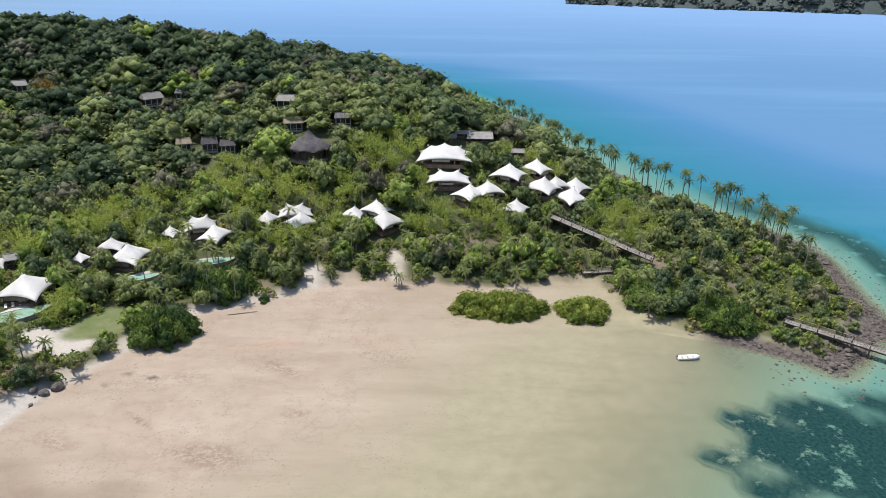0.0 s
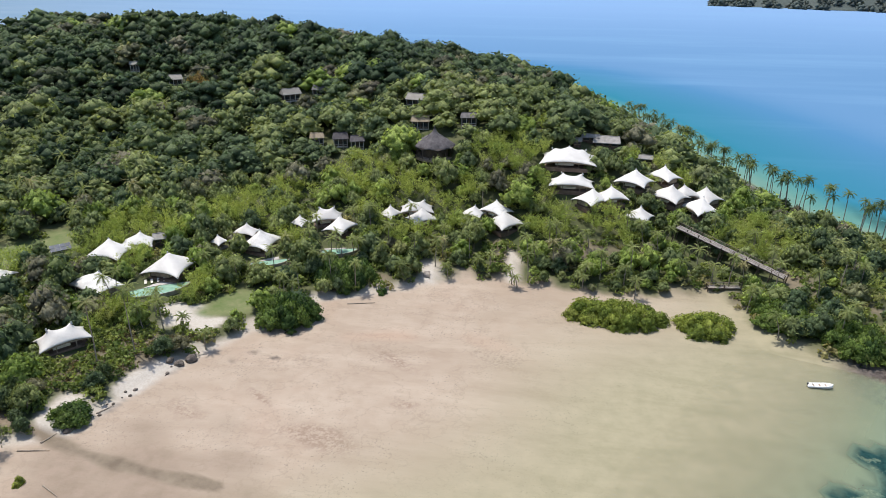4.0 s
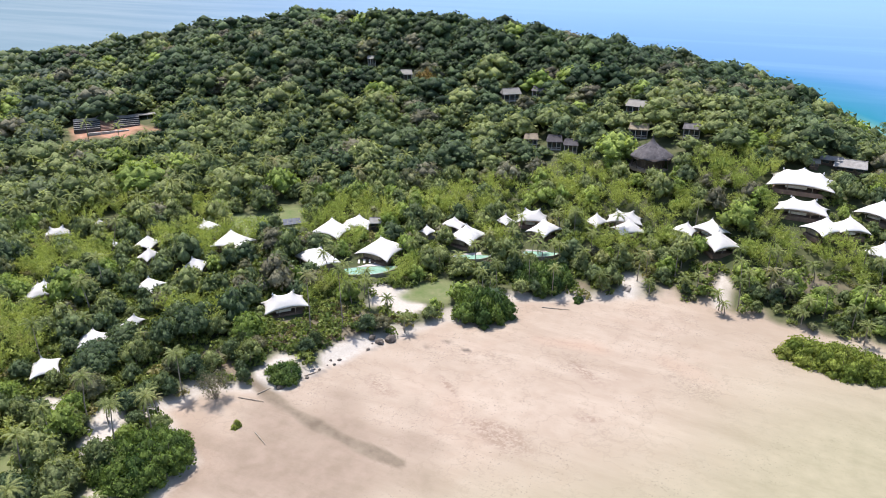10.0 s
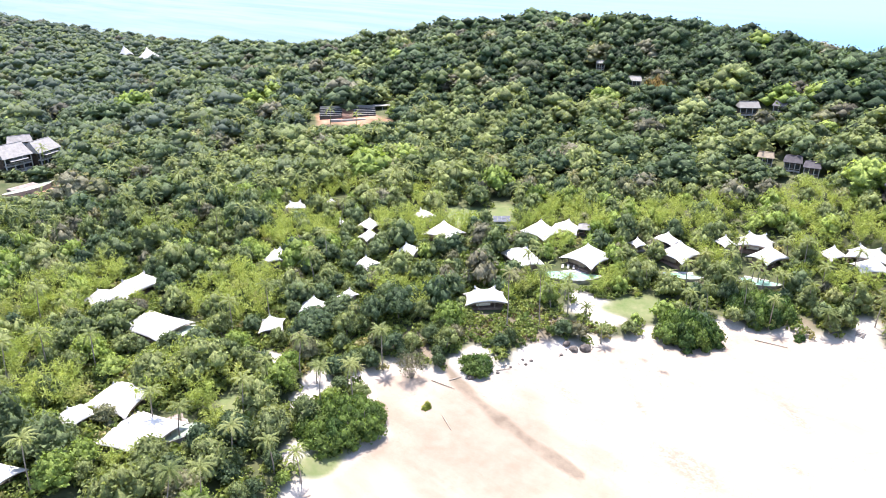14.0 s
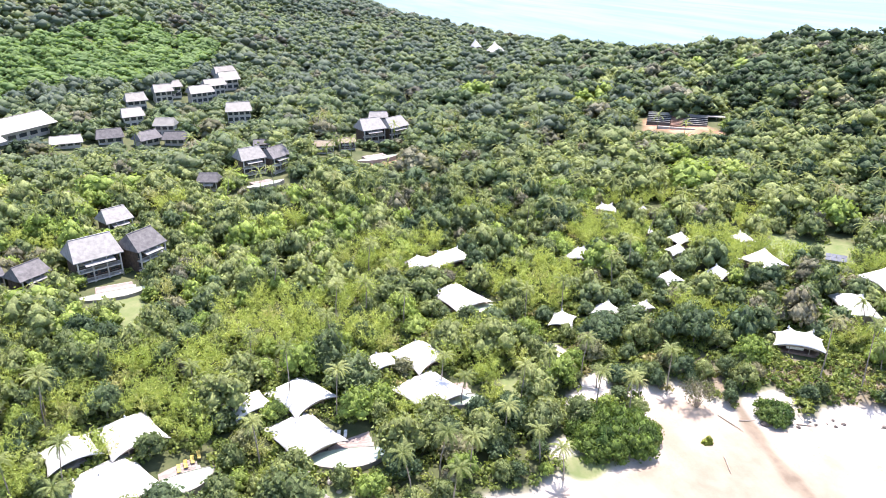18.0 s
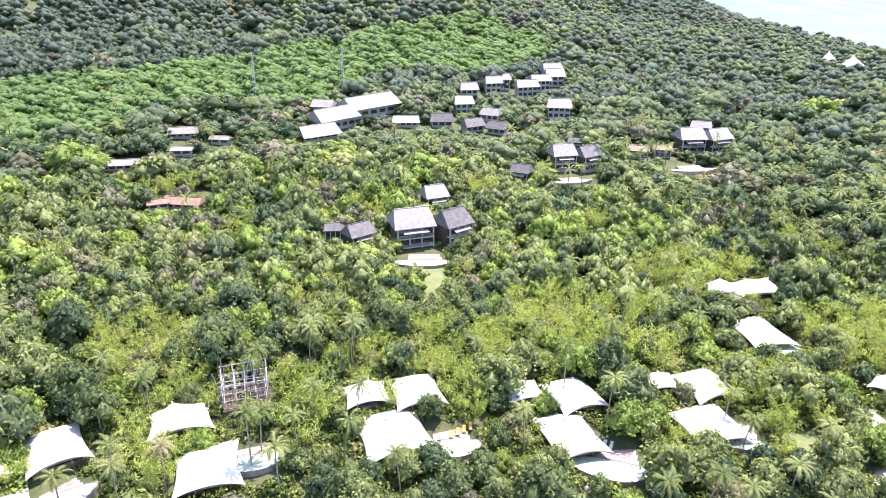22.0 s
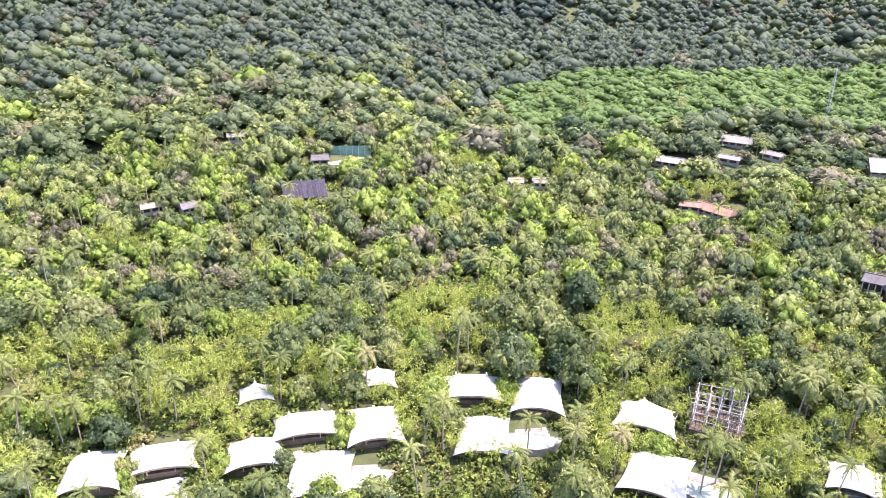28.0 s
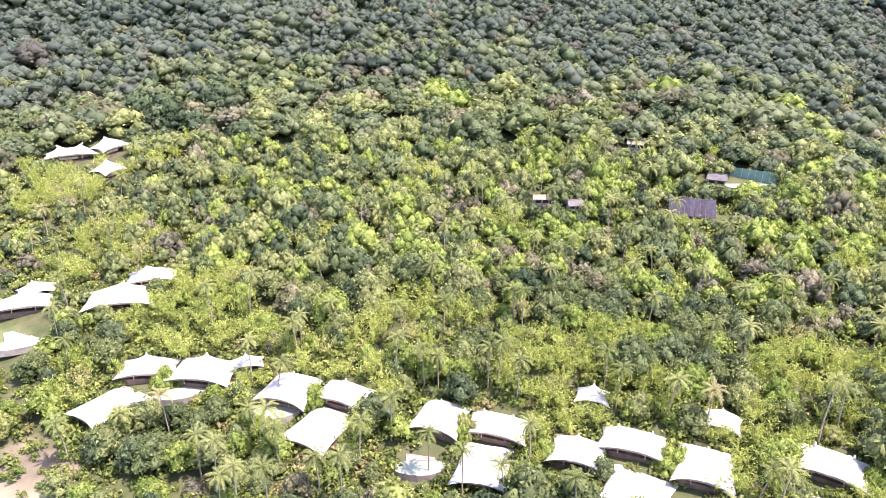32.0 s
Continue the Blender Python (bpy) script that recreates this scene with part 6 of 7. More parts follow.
def allowed(x, y, height, spread, low=False):
    """How much of its full height a plant may have at each place, beside buildings, paths and lawns."""
    lim = np.ones(len(x))
    clear = np.array(CLEAR)
    z = land_height(x, y)
    r = np.hypot(x, y)
    for cx, cy, cr, top in clear:
        near = np.hypot(x - cx, y - cy)
        lim = np.where(near < cr + spread * 0.3, 0, lim)
        rc = math.hypot(cx, cy)
        ux, uy = cx / rc, cy / rc
        ahead = rc - (x * ux + y * uy)
        side = np.abs(x * uy - y * ux)
        front = (ahead > 0) & (ahead < 60) & (side < cr * 0.92 + spread * 0.35) & (near < 60)
        zc = z_at(cx, cy) + top
        sight = zc + (95 - zc) * ahead / rc
        room = np.clip((sight - z) / np.maximum(height, 0.1), 0, 1)
        lim = np.where(front, np.minimum(lim, room), lim)
    for px, py in PALM_SPOTS[:200]:
        lim = np.where(np.hypot(x - px * 0.985, y - py * 0.985) < 1.6 + spread * 0.35, np.minimum(lim, 0.5), lim)
    for ax, ay, a, b, turn in LAWNS + SANDY + ([] if low else BARE):
        lim = np.where(blob(x, y, ax, ay, a + spread * 0.3, b + spread * 0.3, turn) > 0.45, 0, lim)
    return lim


BIG = [crown(s, 13, 676, 0.069, plain=True, core=0.95, ruffle=0.75) for s in (1, 2, 3, 4)]
MID = [crown(s, 11, 242, 0.09, core=0.96, ruffle=0.75, plain=True) for s in (11, 12, 13, 14)]
LOW = [crown(s, 11, 143, 0.09, core=0.98, ruffle=0.75, spread=0.74, plain=True) for s in (15, 16, 17, 18)]
FAR = [crown(s, 8, 40, 0.105, core=1.0, ruffle=0.7, spread=0.8, plain=True) for s in (21, 22, 23, 24)]
BAMBOO = [plumes(s) for s in (1, 2, 3)]
SHRUBS = [crown(s, 4, 40, 0.2, tall=0.7, core=0.55, plain=True, ruffle=0.8) for s in (31, 32)]


def tree_things(kind, label, places, crowns, leaf, trunks, group, lift):
    """Single trees, each with a trunk and a crown; alike crowns share one mesh."""
    meshes = [tri_mesh("crown", v, t, leaf) for v, t in crowns]
    for i, (x, y, z, w, h, turn, tint) in enumerate(places):
        ob = thing(kind, label, "tree", pose(x, y, z, 0, 0, math.degrees(turn)), group)
        tr = part("trunk", trunks[i % len(trunks)], ob, "", Matrix.Diagonal((1, 1, h, 1)))
        part("crown", meshes[i % len(meshes)], ob, "", Matrix.Translation((0, 0, h * lift)) @ Matrix.Diagonal((w, w, h * (1 - lift) / 1.15, 1)))


FIELD = [(-192, -203), (-232, -245), (-300, -248), (-350, -216), (-393, -178), (-440, -142), (-505, -90), (-570, -60), (-540, 5), (-480, 2), (-425, -34), (-411, -81), (-332, -108), (-308, -171), (-268, -169)]


def is_plantation(x, y):
    inside = np.zeros(len(x), bool)
    for (ax, ay), (bx, by) in zip(FIELD, FIELD[1:] + FIELD[:1]):
        cross = (ay > y) != (by > y)
        inside ^= cross & (x < ax + (y - ay) * (bx - ax) / ((by - ay) or 1e-9))
    return inside


def shade_of(x, y):
    """Where darker trees (minus) or brighter growth (plus) stand together."""
    return 0.45 * blob(x, y, -40, 222, 75, 22, -12, 0.6) + 0.4 * blob(x, y, 30, 212, 30, 16, 0, 0.6) + 0.35 * blob(x, y, -92, 150, 28, 24, 40, 0.6) - 0.4 * blob(x, y, -150, 238, 62, 34, 30, 0.6) - 0.24 * blob(x, y, 50, -275, 90, 110, 0, 0.7) - 0.34 * blob(x, y, -140, 105, 34, 50, 0, 0.6) 


def mixed_stand(name, templates, places, leaf, label, category, seed, bright=0.84):
    """One body of growth in three shades of tree: dark, common and bright."""
    r = np.random.default_rng(seed + 50)
    patch = 0.09 * np.sin(places[:, 0] * 0.05) * np.sin(places[:, 1] * 0.043) + shade_of(places[:, 0], places[:, 1])
    west = np.degrees(np.arctan2(-places[:, 0], places[:, 1])) % 360
    u = r.uniform(size=len(places)) + patch + 0.09 * ease(70, 110, west) * ease(250, 215, west)
    stand(name, templates, places[u < 0.22], DARK_LEAF, label, category, seed)
    stand(name, templates, places[(u >= 0.22) & (u < 0.27)], GREY_LEAF, label, category, seed + 3)
    stand(name, templates, places[(u >= 0.27) & (u < bright)], leaf, label, category, seed + 1)
    stand(name, templates, places[u >= bright], BRIGHT_LEAF, label, category, seed + 2)


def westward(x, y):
    """How far a place lies on the lower side away from the point, where leaf colours are hazed lighter."""
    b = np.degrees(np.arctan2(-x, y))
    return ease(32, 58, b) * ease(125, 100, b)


def is_bamboo(x, y):
    """Planted bamboo: thick round the tents, in patches elsewhere behind the beach."""
    near = np.full(len(x), 99.0)
    for a, b in VILLAS:
        near = np.minimum(near, np.hypot(x - a, y - b))
    patchy = np.sin(x * 0.11 + 0.7) * np.sin(y * 0.09 + 0.4) + 0.5 * np.sin(x * 0.27) * np.sin(y * 0.31 + 1)
    return (patchy > 0.16 + 0.7 * ease(16, 45, near) - 1.5 * shade_of(x, y) - 0.35 * (y < -40) * ease(40, 15, near) - 0.75 * blob(x, y, -160, 2, 26, 42, 0, 0.7)) & (inland(x, y) > 22) & (np.hypot(x, y) < 275)


def in_sight(x, y):
    """Whether a place on the hills can be overlooked from high above the bay, or lies behind a ridge."""
    ok = np.ones(len(x), bool)
    top = land_height(x, y) + 14
    for u in np.linspace(0.3, 0.97, 24):
        ok &= land_height(x * u, y * u) + 5 < 95 + (top - 95) * u
    return ok


# the shore and the villa grounds, up to where single trees can be told apart
x, y = spaced(5.4, 96, 265)
h = rng.uniform(4.5, 8.5, len(x)) + 3.5 * (rng.uniform(size=len(x)) > 0.86)
d = inland(x, y)
h *= 0.6 + 0.4 * ease(2, 14, d)
point = ease(60, 85, x) * ease(240, 200, y)
h *= 1 - 0.4 * point
w = h * rng.uniform(0.46, 0.64, len(x))
lim = allowed(x, y, h * 1.1, w)
ok = (lim > 0.28) & (rng.uniform(size=len(x)) < np.where(is_bamboo(x, y), 0.2, 0.96))
x, y, h, w, lim = x[ok], y[ok], h[ok], w[ok], lim[ok]
h, w = h * np.maximum(lim, 0.3), w * np.clip(lim * 1.3, 0.5, 1)
z = land_height(x, y)
turn, tint = rng.uniform(0, 6.28, len(x)), rng.uniform(0, 1, len(x))
near = np.column_stack([x, y, z, w, h, turn, tint])
r = np.hypot(x, y)
order = np.argsort(r + 1000 * (h < 5.5))
single, rest = order[:300], order[300:]
TRUNKS = [trunk_mesh("trunk", s, 0.75, 0.22, 0.12, 0.3, 3) for s in (1, 2)]
luck = rng.uniform(size=len(single)) + shade_of(near[single, 0], near[single, 1])
third = np.where(luck < 0.22, 5, np.where(luck < 0.75, 0, 8))
tree_things("broadleaf_tree", "leafy green broadleaf tree in the villa grounds", near[single[third % 9 < 5]], BIG, LEAF, TRUNKS, "broadleaf trees", 0.28)
tree_things("broadleaf_tree", "dense dark green broadleaf tree in the villa grounds", near[single[(third % 9 == 5) | (third % 9 == 6)]], BIG, DARK_LEAF, TRUNKS, "broadleaf trees", 0.28)
tree_things("broadleaf_tree", "bright yellow-green broadleaf tree in the villa grounds", near[single[third % 9 > 6]], BIG, BRIGHT_LEAF, TRUNKS, "broadleaf trees", 0.28)
body = near[rest].copy()
close = np.hypot(body[:, 0], body[:, 1]) < 165
lifted = body.copy()
lifted[:, 2] += lifted[:, 4] * 0.2
lifted[:, 4] *= 0.68
mixed_stand("woodland", BIG, lifted[close], LEAF, "dense mixed green woodland behind the beach", "woodland", 1, 0.78)
mixed_stand("woodland", MID, lifted[~close], LEAF, "dense mixed green woodland behind the beach", "woodland", 22, 0.8)

# undergrowth between the trees
x, y = spaced(3.9, 96, 250)
h = rng.uniform(1.3, 3.2, len(x))
w = h * rng.uniform(0.75, 1.1, len(x))
lim = allowed(x, y, h, w * 0.6, True)
open_slope = blob(x, y, -103, 132, 18, 9, 50)
ok = (lim > 0.22) & (rng.uniform(size=len(x)) < 0.95 - 0.75 * open_slope)
h = h * np.clip(lim, 0.35, 1)
under = np.column_stack([x, y, land_height(x, y) - 0.1, w, h, rng.uniform(0, 6.28, len(x)), rng.uniform(0, 1, len(x))])[ok]
sx, sy = spaced(2.7, 98, 205, 20, 205)
close = np.full(len(sx), 99.0)
for a, b in VILLAS:
    close = np.minimum(close, np.hypot(sx - a, sy - b))
sh = rng.uniform(1.2, 2.6, len(sx))
lim = allowed(sx, sy, sh, 0.2, True)
ok = (close < 20) & (lim > 0.12)
sh = sh * np.clip(lim, 0.4, 1)
garden = np.column_stack([sx, sy, land_height(sx, sy) - 0.1, sh * 0.9 + 0.3, sh, rng.uniform(0, 6.28, len(sx)), rng.uniform(0, 1, len(sx))])[ok]
bx, by = spaced(1.9, 140, 200, 25, 55)
dry = (blob(bx, by, -103, 134, 18, 9, 50) > 0.3) & (allowed(bx, by, np.full(len(bx), 1.0), 0.5, True) > 0.5)
bx, by = bx[dry], by[dry]
bh = rng.uniform(0.4, 1.3, len(bx))
stand("dry_scrub", SHRUBS, np.column_stack([bx, by, land_height(bx, by) - 0.05, bh, bh, rng.uniform(0, 6.28, len(bx)), rng.uniform(0, 1, len(bx))]), DRY_SCRUB, "low dry brown scrub on the open slope behind the beach", "scrub", 33)
stand("undergrowth", SHRUBS, np.concatenate([under, garden]), SHRUB_LEAF, "bright green shrubs and low undergrowth", "shrubs", 3)

# the forest further off, on the hills and the plantation
x, y = spaced(9.3, 265, 470)
h = rng.uniform(7.5, 12.0, len(x)) + 4 * (rng.uniform(size=len(x)) > 0.85)
h *= 0.5 + 0.5 * ease(2, 32, inland(x, y))
w = h * rng.uniform(0.64, 0.86, len(x))
lim = allowed(x, y, h * 1.1, w)
ok = lim > 0.3
x, y, h, w, lim = x[ok], y[ok], h[ok] * np.maximum(lim[ok], 0.35), w[ok] * np.clip(lim[ok] * 1.15, 0.45, 1), lim[ok]
bearing = np.degrees(np.arctan2(-x, y))
bearing = np.where(bearing < -100, bearing + 360, bearing)
f = np.column_stack([x, y, land_height(x, y) + h * (0.28 - 0.14 * ease(45, 80, bearing)), w, h * 0.6, rng.uniform(0, 6.28, len(x)), rng.uniform(0, 1, len(x))])
p = is_plantation(x, y)
close = np.hypot(x, y) < 315
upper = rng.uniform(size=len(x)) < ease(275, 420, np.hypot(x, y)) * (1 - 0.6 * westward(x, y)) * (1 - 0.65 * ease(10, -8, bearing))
# Bearing and distance decide which trees take the hazed leaf colour.
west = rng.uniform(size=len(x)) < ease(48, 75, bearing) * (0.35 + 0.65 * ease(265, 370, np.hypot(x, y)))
north = ~p & ~west
mixed_stand("forest", MID, f[north & close & ~upper], LEAF, "unbroken mixed forest over the hills", "forest", 32, 0.93)
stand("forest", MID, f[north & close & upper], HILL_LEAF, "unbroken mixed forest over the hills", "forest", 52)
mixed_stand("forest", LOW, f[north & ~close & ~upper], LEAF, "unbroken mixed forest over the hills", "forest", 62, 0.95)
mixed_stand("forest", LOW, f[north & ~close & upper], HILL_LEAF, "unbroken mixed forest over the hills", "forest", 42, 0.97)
mixed_stand("forest", MID, f[~p & west & close], HAZED_WEST_LEAF, "mixed forest over the low land inland", "forest", 72, 1.05)
mixed_stand("forest", LOW, f[~p & west & ~close & ~upper], HAZED_WEST_LEAF, "mixed forest over the low land inland", "forest", 82, 1.2)
stand("forest", LOW, f[~p & west & ~close & upper], HAZED_RANGE_LEAF, "mixed forest over the low land inland", "forest", 92)
g = f[p].copy()
g[:, 3] *= 1.1
g[:, 4] = 5.5
x, y = spaced(12.6, 470, 1000, -20, 212)
seen = in_sight(x, y)
keep = (seen | (rng.uniform(size=len(x)) < 0.07)) & (allowed(x, y, np.full(len(x), 13.0), 7.0) > 0.55)
x, y = x[keep], y[keep]
h = rng.uniform(7.5, 13.0, len(x)) + 4 * (rng.uniform(size=len(x)) > 0.85)
w = h * rng.uniform(0.66, 0.88, len(x))
bearing = np.degrees(np.arctan2(-x, y))
bearing = np.where(bearing < -100, bearing + 360, bearing)
q = np.column_stack([x, y, land_height(x, y) + h * (0.28 - 0.16 * ease(45, 80, bearing)), w, h * 0.6, rng.uniform(0, 6.28, len(x)), rng.uniform(0, 1, len(x))])
p = is_plantation(x, y)
# Up to half the western trees take the hazed, lighter leaves.
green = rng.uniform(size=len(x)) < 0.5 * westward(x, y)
slope = bearing > 132
inner = bearing < 62
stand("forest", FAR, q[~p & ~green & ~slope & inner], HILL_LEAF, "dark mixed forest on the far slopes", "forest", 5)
stand("forest", FAR, q[~p & ~green & ~slope & ~inner], HAZED_RANGE_LEAF, "dark mixed forest on the far slopes", "forest", 8)
stand("forest", FAR, q[~p & slope], HAZED_SLOPE_LEAF, "dark forest on the high slope inland, hazed blue-green", "forest", 35)
stand("forest", FAR, q[~p & green], HAZED_WEST_LEAF, "mixed forest on the far slopes, hazed lighter", "forest", 25)
x, y = spaced(17, 1000, 1500, 40, 150)
keep = in_sight(x, y)
x, y = x[keep], y[keep]
h = rng.uniform(13, 18, len(x))
stand("forest", FAR, np.column_stack([x, y, land_height(x, y), h * 1.0, h * 0.7, rng.uniform(0, 6.28, len(x)), rng.uniform(0, 1, len(x))]), HAZED_RANGE_LEAF, "dark mixed forest on the far slopes", "forest", 15)
k = q[p].copy()
k[:, 2] -= 1.2
k[:, 3] *= 1.1
k[:, 4] = 6.0
stand("plantation", LOW, np.concatenate([g, k]), RUBBER_LEAF, "even bright green plantation on a low hill", "plantation", 6)


# coconut palms
x, y = spaced(10.5, 98, 235, 20, 205)
hh = rng.uniform(8.0, 13.0, len(x))
lim = allowed(x, y, hh * 0.4, 2.4)
grove = 0.5 + 0.5 * np.sin(x * 0.045 + 1.2) * np.sin(y * 0.04)
ok = (lim > 0.8) & (rng.uniform(size=len(x)) < 0.1 + 0.5 * grove) & ~((x > -70) & (y > 0))
for px, py, h in list(zip(x[ok], y[ok], hh[ok]))[:110]:
    palm(float(px), float(py), float(h))


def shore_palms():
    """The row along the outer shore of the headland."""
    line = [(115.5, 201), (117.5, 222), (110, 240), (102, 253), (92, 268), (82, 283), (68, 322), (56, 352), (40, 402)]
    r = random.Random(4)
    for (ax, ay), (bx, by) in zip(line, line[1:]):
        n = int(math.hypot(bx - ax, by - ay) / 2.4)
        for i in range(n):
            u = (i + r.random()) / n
            palm(ax + (bx - ax) * u - r.uniform(0, 9), ay + (by - ay) * u + r.uniform(-3, 3), r.uniform(10.5, 15.5), "tall coconut palm leaning over the outer shore", "shore palms", r.uniform(0.85, 1.1), SHADED_PALM_CROWNS)


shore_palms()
x, y = spaced(6.6, 175, 245, -24, 38)
hh = rng.uniform(5.5, 10.0, len(x))
ok = (allowed(x, y, hh * 0.5, 2.0) > 0.8) & (rng.uniform(size=len(x)) < 0.62) & (inland(x, y) < 42)
for px, py, h in list(zip(x[ok], y[ok], hh[ok]))[:70]:
    palm(float(px), float(py), float(h), "coconut palm leaning out of the green behind the beach", "beach palms", 0.9)


def far_palm(seed):
    """A whole palm for the grove further off: head of fronds over a thin stem, top at z = 0."""
    v, t = palm_crown(seed, 12, 3.5, 5)
    stem = np.array([(0.14, 0, -0.2), (-0.07, 0.12, -0.2), (-0.07, -0.12, -0.2), (0.5, 0.3, -13), (0.3, 0.45, -13), (0.3, 0.15, -13)])
    faces = np.array([(0, 1, 4), (0, 4, 3), (1, 2, 5), (1, 5, 4), (2, 0, 3), (2, 3, 5)])
    return np.concatenate([v, stem]), np.concatenate([t, faces + len(v)])


x, y = spaced(9.5, 215, 340, 30, 205)
hh = rng.uniform(10.5, 14.5, len(x))
keep = (allowed(x, y, hh * 0.6, 2.5) > 0.8) & (rng.uniform(size=len(x)) < np.where((np.degrees(np.arctan2(-x, y)) > 38) & (np.degrees(np.arctan2(-x, y)) < 85), 0.35, 0.12))
x, y, hh = x[keep], y[keep], hh[keep]
stand("palm_grove", [far_palm(s) for s in (6, 7, 8)], np.column_stack([x, y, land_height(x, y) + hh, np.ones(len(x)), np.ones(len(x)), rng.uniform(0, 6.28, len(x)), rng.uniform(0, 1, len(x))]), PALM_LEAF, "coconut palms standing out of the forest", "palms", 61)

# bamboo and feathery growth behind the villas
x, y = spaced(4.3, 110, 275, -25, 205)
h = rng.uniform(5.5, 9.0, len(x))
lim = allowed(x, y, h, h * 0.35)
ok = (lim > 0.22) & is_bamboo(x, y)
h = h * np.clip(lim, 0.4, 1)
b = np.column_stack([x, y, land_height(x, y), h * 0.68 + 0.9, h, rng.uniform(0, 6.28, len(x)), rng.uniform(0, 1, len(x))])[ok]
stand("bamboo_thicket", BAMBOO, b, BAMBOO_LEAF, "feathery yellow-green bamboo round the villa tents", "bamboo", 7)


def thicket(name, label, category, x, y, a, b, h, turn, leaf, n, seed, lean=1.0):
    """A dense rounded mass of several crowns over short stems, reaching down to the ground."""
    r = random.Random(seed)
    ob = thing(name, label, category, pose(x, y, z_at(x, y) - 0.1, 0, 0, turn))
    V, T, S, count = [], [], [], 0
    for i in range(n):
        t, q = 2.4 * i, math.sqrt((i + 0.4) / n)
        cx, cy = 0.8 * a * q * math.cos(t), 0.8 * b * q * math.sin(t)
        tv, tt = BIG[r.randrange(4)]
        s, hh = min(a, b, 5.0) * r.uniform(0.6, 0.85), h * (1.05 - 0.42 * q * q) * r.uniform(0.85, 1.1)
        k = r.uniform(0, 6.28)
        V.append(np.column_stack([(tv[:, 0] * math.cos(k) - tv[:, 1] * math.sin(k)) * s + cx, (tv[:, 0] * math.sin(k) + tv[:, 1] * math.cos(k)) * s + cy, (tv[:, 2] - 0.12) * hh * 0.82]))
        T.append(tt + count)
        S.append(np.full(len(tv), r.random()))
        count += len(tv)
    part("foliage", tri_mesh("foliage", np.concatenate(V), np.concatenate(T), leaf, np.concatenate(S)), ob)
    for i in range(max(3, n // 2)):
        t = 2.4 * i
        p = (0.5 * a * math.cos(t), 0.5 * b * math.sin(t))
        part("stem", rod("stem", (p[0], p[1], -0.3), (p[0] * 1.1, p[1] * 1.1, h * 0.6), 0.12, BARK, 6, 0.06), ob)
    return ob


def airy_bush(x, y, wide, tall):
    """A thin-leaved bush through which the sand shows: forked bare stems and a loose haze of small leaves."""
    r = random.Random(21)
    ob = thing("pale_bush", "airy grey-green bush with bare stems on the sand by the creek", "bush", pose(x, y, z_at(x, y)))
    tips = []
    for i in range(11):
        a, reach = 2.4 * i, wide * 0.46 * math.sqrt((i + 0.5) / 11)
        knee = Vector((0.4 * reach * math.cos(a), 0.4 * reach * math.sin(a), tall * 0.42))
        part("stem", rod("stem", (0.15 * math.cos(a), 0.15 * math.sin(a), -0.3), knee, 0.11, BARK, 5, 0.07), ob)
        for k in range(3):
            b = a + r.uniform(-0.7, 0.7)
            tip = Vector((reach * r.uniform(0.7, 1.1) * math.cos(b), reach * r.uniform(0.7, 1.1) * math.sin(b), tall * (1.0 - 0.35 * (reach / wide / 0.46) ** 2) * r.uniform(0.75, 1.0)))
            part("twig", rod("twig", knee, tip, 0.06, BARK, 4, 0.025), ob)
            tips.append((knee, tip))
    q = np.random.default_rng(22)
    n = 1500
    pick = q.integers(0, len(tips), n)
    a, b = np.array([t[0] for t in tips])[pick], np.array([t[1] for t in tips])[pick]
    p = a + (b - a) * q.uniform(0.25, 1.1, (n, 1)) + q.normal(scale=0.55, size=(n, 3))
    p[:, 2] = np.maximum(p[:, 2], 0.3)
    u, w = q.normal(scale=0.17, size=(n, 3)), q.normal(scale=0.13, size=(n, 3))
    verts = np.stack([p - u, p + u, p + w], 1).reshape(-1, 3)
    part("foliage", tri_mesh("foliage", verts, np.arange(3 * n).reshape(-1, 3), GREY_LEAF, np.repeat(q.uniform(0, 0.6, n), 3)), ob)
    return ob


thicket("mangrove_thicket", "low yellow-green mangrove thicket standing on the tidal flat", "mangrove", 17.5, 177.5, 15.5, 7.5, 6.0, -3, MANGROVE_LEAF, 26, 1)
thicket("mangrove_thicket", "small rounded mangrove thicket at the creek mouth", "mangrove", 40.5, 176.0, 8.0, 6.5, 5.6, 0, MANGROVE_LEAF, 12, 2)
thicket("mangrove_thicket", "dark green mangrove thicket by the footbridge", "mangrove", 61.5, 182.0, 8.0, 8.0, 5.6, 0, SHORE_LEAF, 16, 3)
thicket("shore_thicket", "dense dark green trees crowding the rocky shore", "trees", 77.0, 171.0, 11.0, 8.0, 7.0, -20, SHORE_LEAF, 20, 4)
thicket("shore_tree", "big rounded dark green shore trees leaning over the sand", "trees", -70.5, 160.0, 8.5, 7.0, 8.6, 30, SHORE_LEAF, 16, 5)
thicket("shore_tree", "wide dome of a dark green shore tree above the sand", "tree", -62.0, 184.5, 9.5, 7.5, 8.2, 25, SHORE_LEAF, 18, 6)
thicket("shore_tree", "broad low dark green bush overhanging the sand", "tree", -103.5, 70.5, 10.5, 9.0, 7.2, 70, SHORE_LEAF, 22, 7)
airy_bush(-108.3, 95.4, 9.5, 7.2)
thicket("beach_bush", "round green bush at the eroded beach edge", "bush", -99.5, 109.0, 4.2, 3.8, 4.0, 0, SHORE_LEAF, 7, 9)
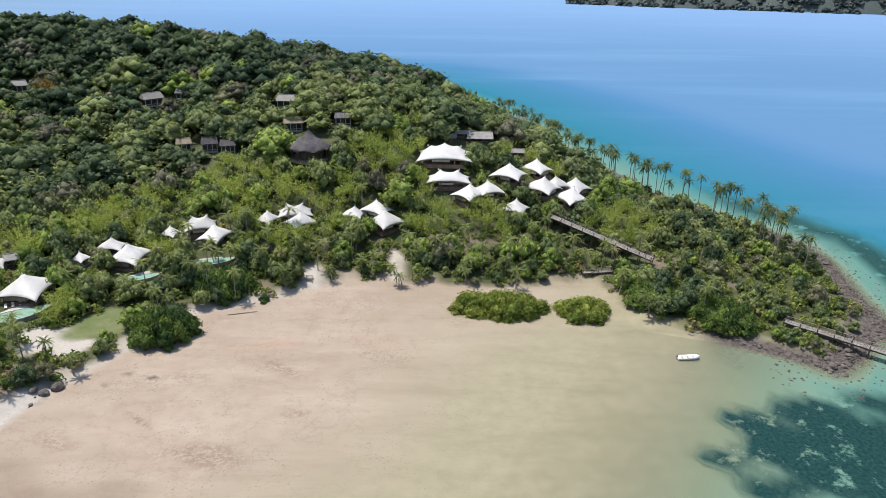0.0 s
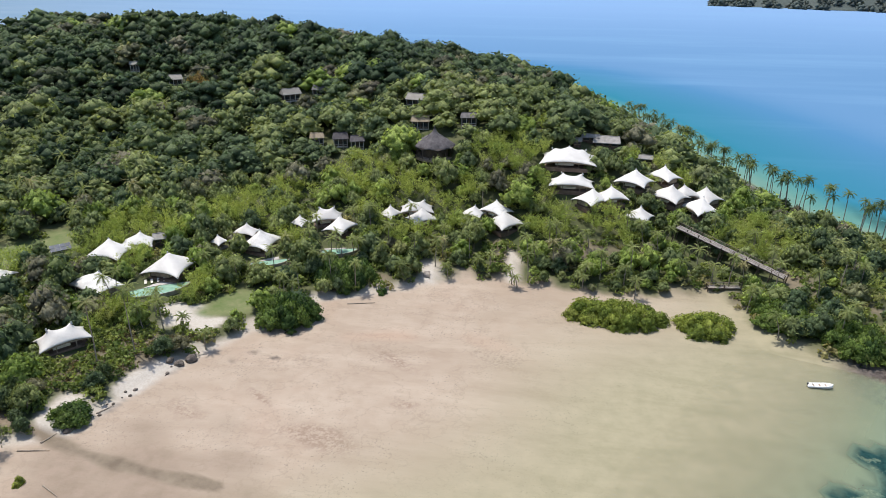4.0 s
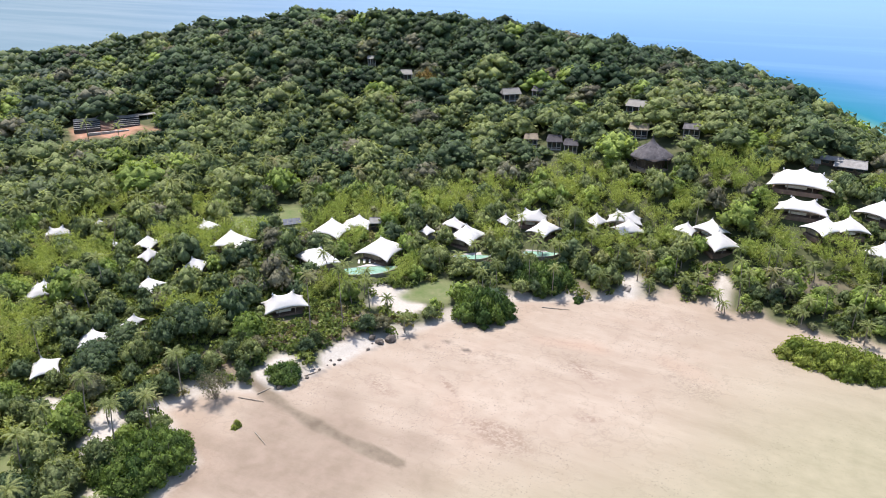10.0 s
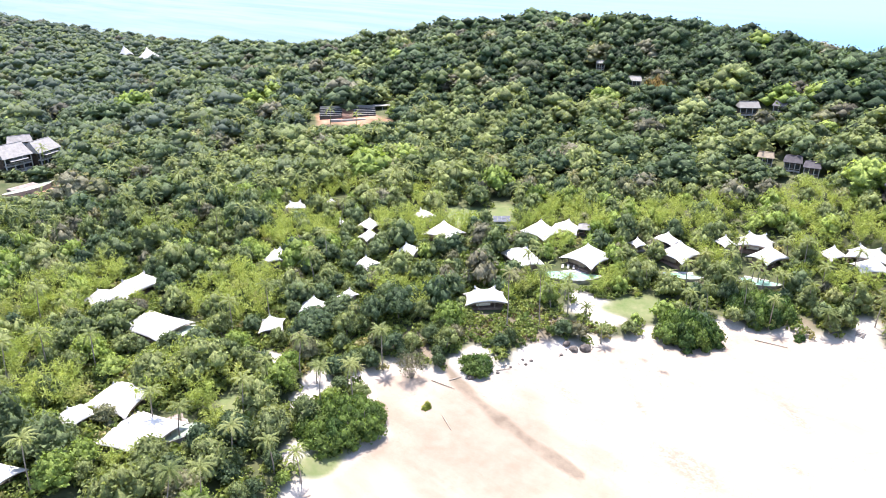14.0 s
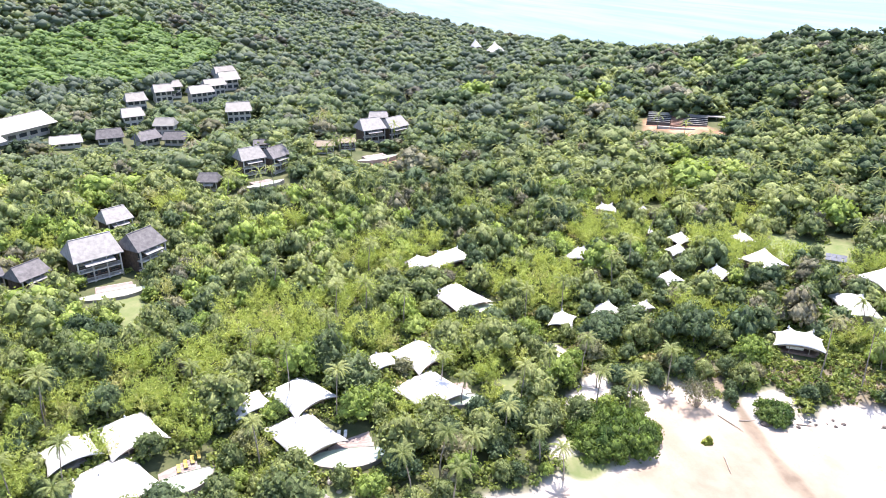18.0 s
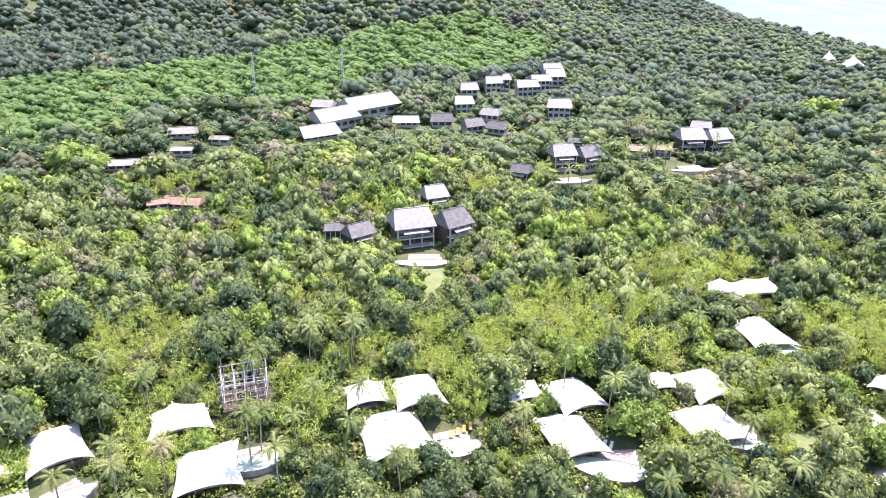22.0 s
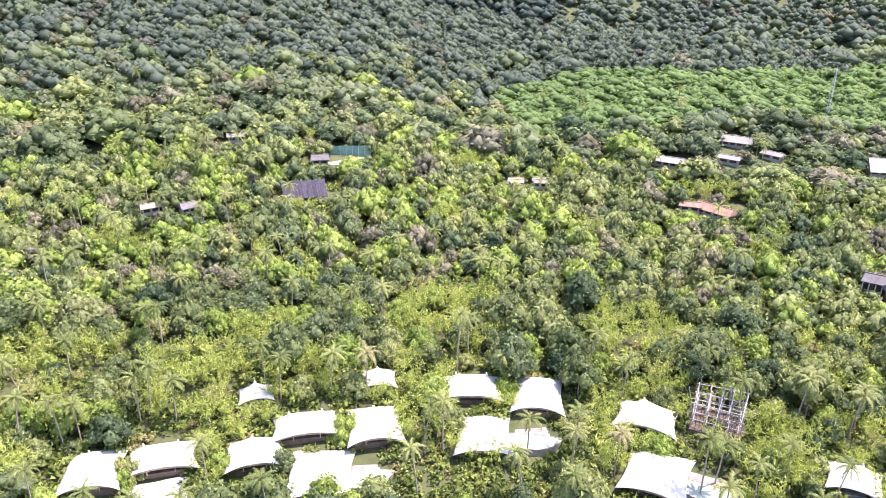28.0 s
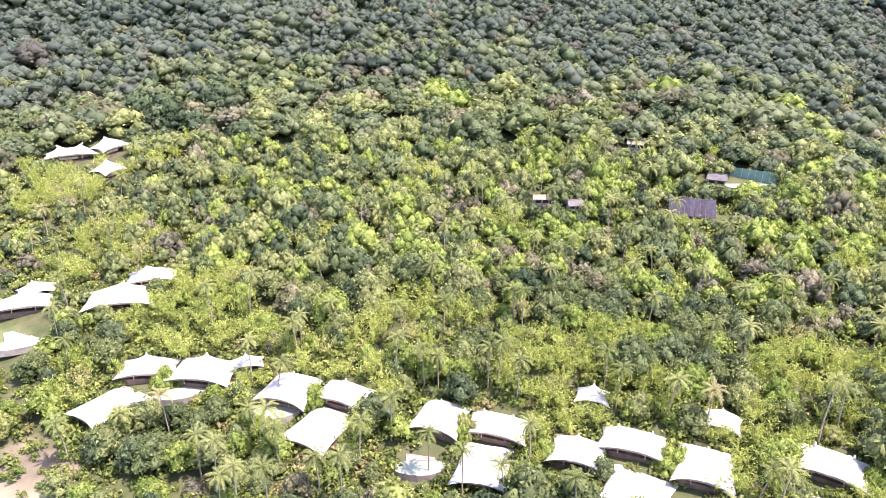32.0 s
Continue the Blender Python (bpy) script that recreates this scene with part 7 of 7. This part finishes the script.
thicket("beach_bush", "small round green bush alone on the sand", "bush", -97.0, 90.0, 1.3, 1.2, 1.9, 0, MANGROVE_LEAF, 3, 10)
thicket("beach_bush", "small round green bush alone on the sand", "bush", -50.0, 180.5, 1.8, 1.6, 2.2, 0, SHORE_LEAF, 3, 11)
thicket("yellow_tree", "tall tree with orange-yellow dry foliage on the hillside", "tree", -175.0, 316.7, 5.5, 5.0, 12.5, 0, DRY_LEAF, 7, 12)


for px, py, size in GARDEN_TREES:
    thicket("garden_tree", "small round bright green tree between two tents", "tree", px, py, size, size, 5.6, 0, BRIGHT_LEAF, 6, int(px) + 140)


def far_island():
    """The wooded shore across the strait."""
    n, m = 160, 16
    verts, faces = [], []
    for i in range(n):
        u = i / (n - 1)
        cx, cy = 250 + 1500 * u, 1450 - 230 * math.sin(2.2 * u)
        hgt = 78 * min(1, u * 3.2) ** 0.8 * (0.75 + 0.25 * math.sin(7 * u + 1)) + 2
        for j in range(m):
            v = j / (m - 1)
            z = hgt * math.sin(math.pi * v) ** 0.8 + (5.5 * noise.noise((cx * 0.03, v * 9, 1)) if 0 < j < m - 1 else 0)
            verts.append((cx + 60 * v, cy + 330 * v + 14 * noise.noise((cx * 0.01, 0, 3)), max(-1, z + 0.5)))
    for i in range(n - 1):
        for j in range(m - 1):
            faces.append((i * m + j, i * m + m + j, i * m + m + j + 1, i * m + j + 1))
    isle = tagged(new("backdrop", mesh_of("backdrop", verts, faces, HAZED_ISLE_LEAF, True)), "wooded island shore across the strait", "island", kind="structure")
    r = np.random.default_rng(5)
    k = r.integers(0, 100, 450) * m + r.integers(0, 5, 450)
    v = np.array(verts)[k] + r.normal(scale=(5, 7, 0), size=(450, 3))
    v[:, 2] = np.maximum(v[:, 2], 3)
    s = r.uniform(7, 13, len(v))
    stand("island_forest", FAR, np.column_stack([v[:, 0], v[:, 1], v[:, 2] - 3, s, s, r.uniform(0, 6, len(v)), r.uniform(0, 1, len(v))]), HAZED_ISLE_LEAF, "dark forest on the island across the strait", "forest", 9)


far_island()
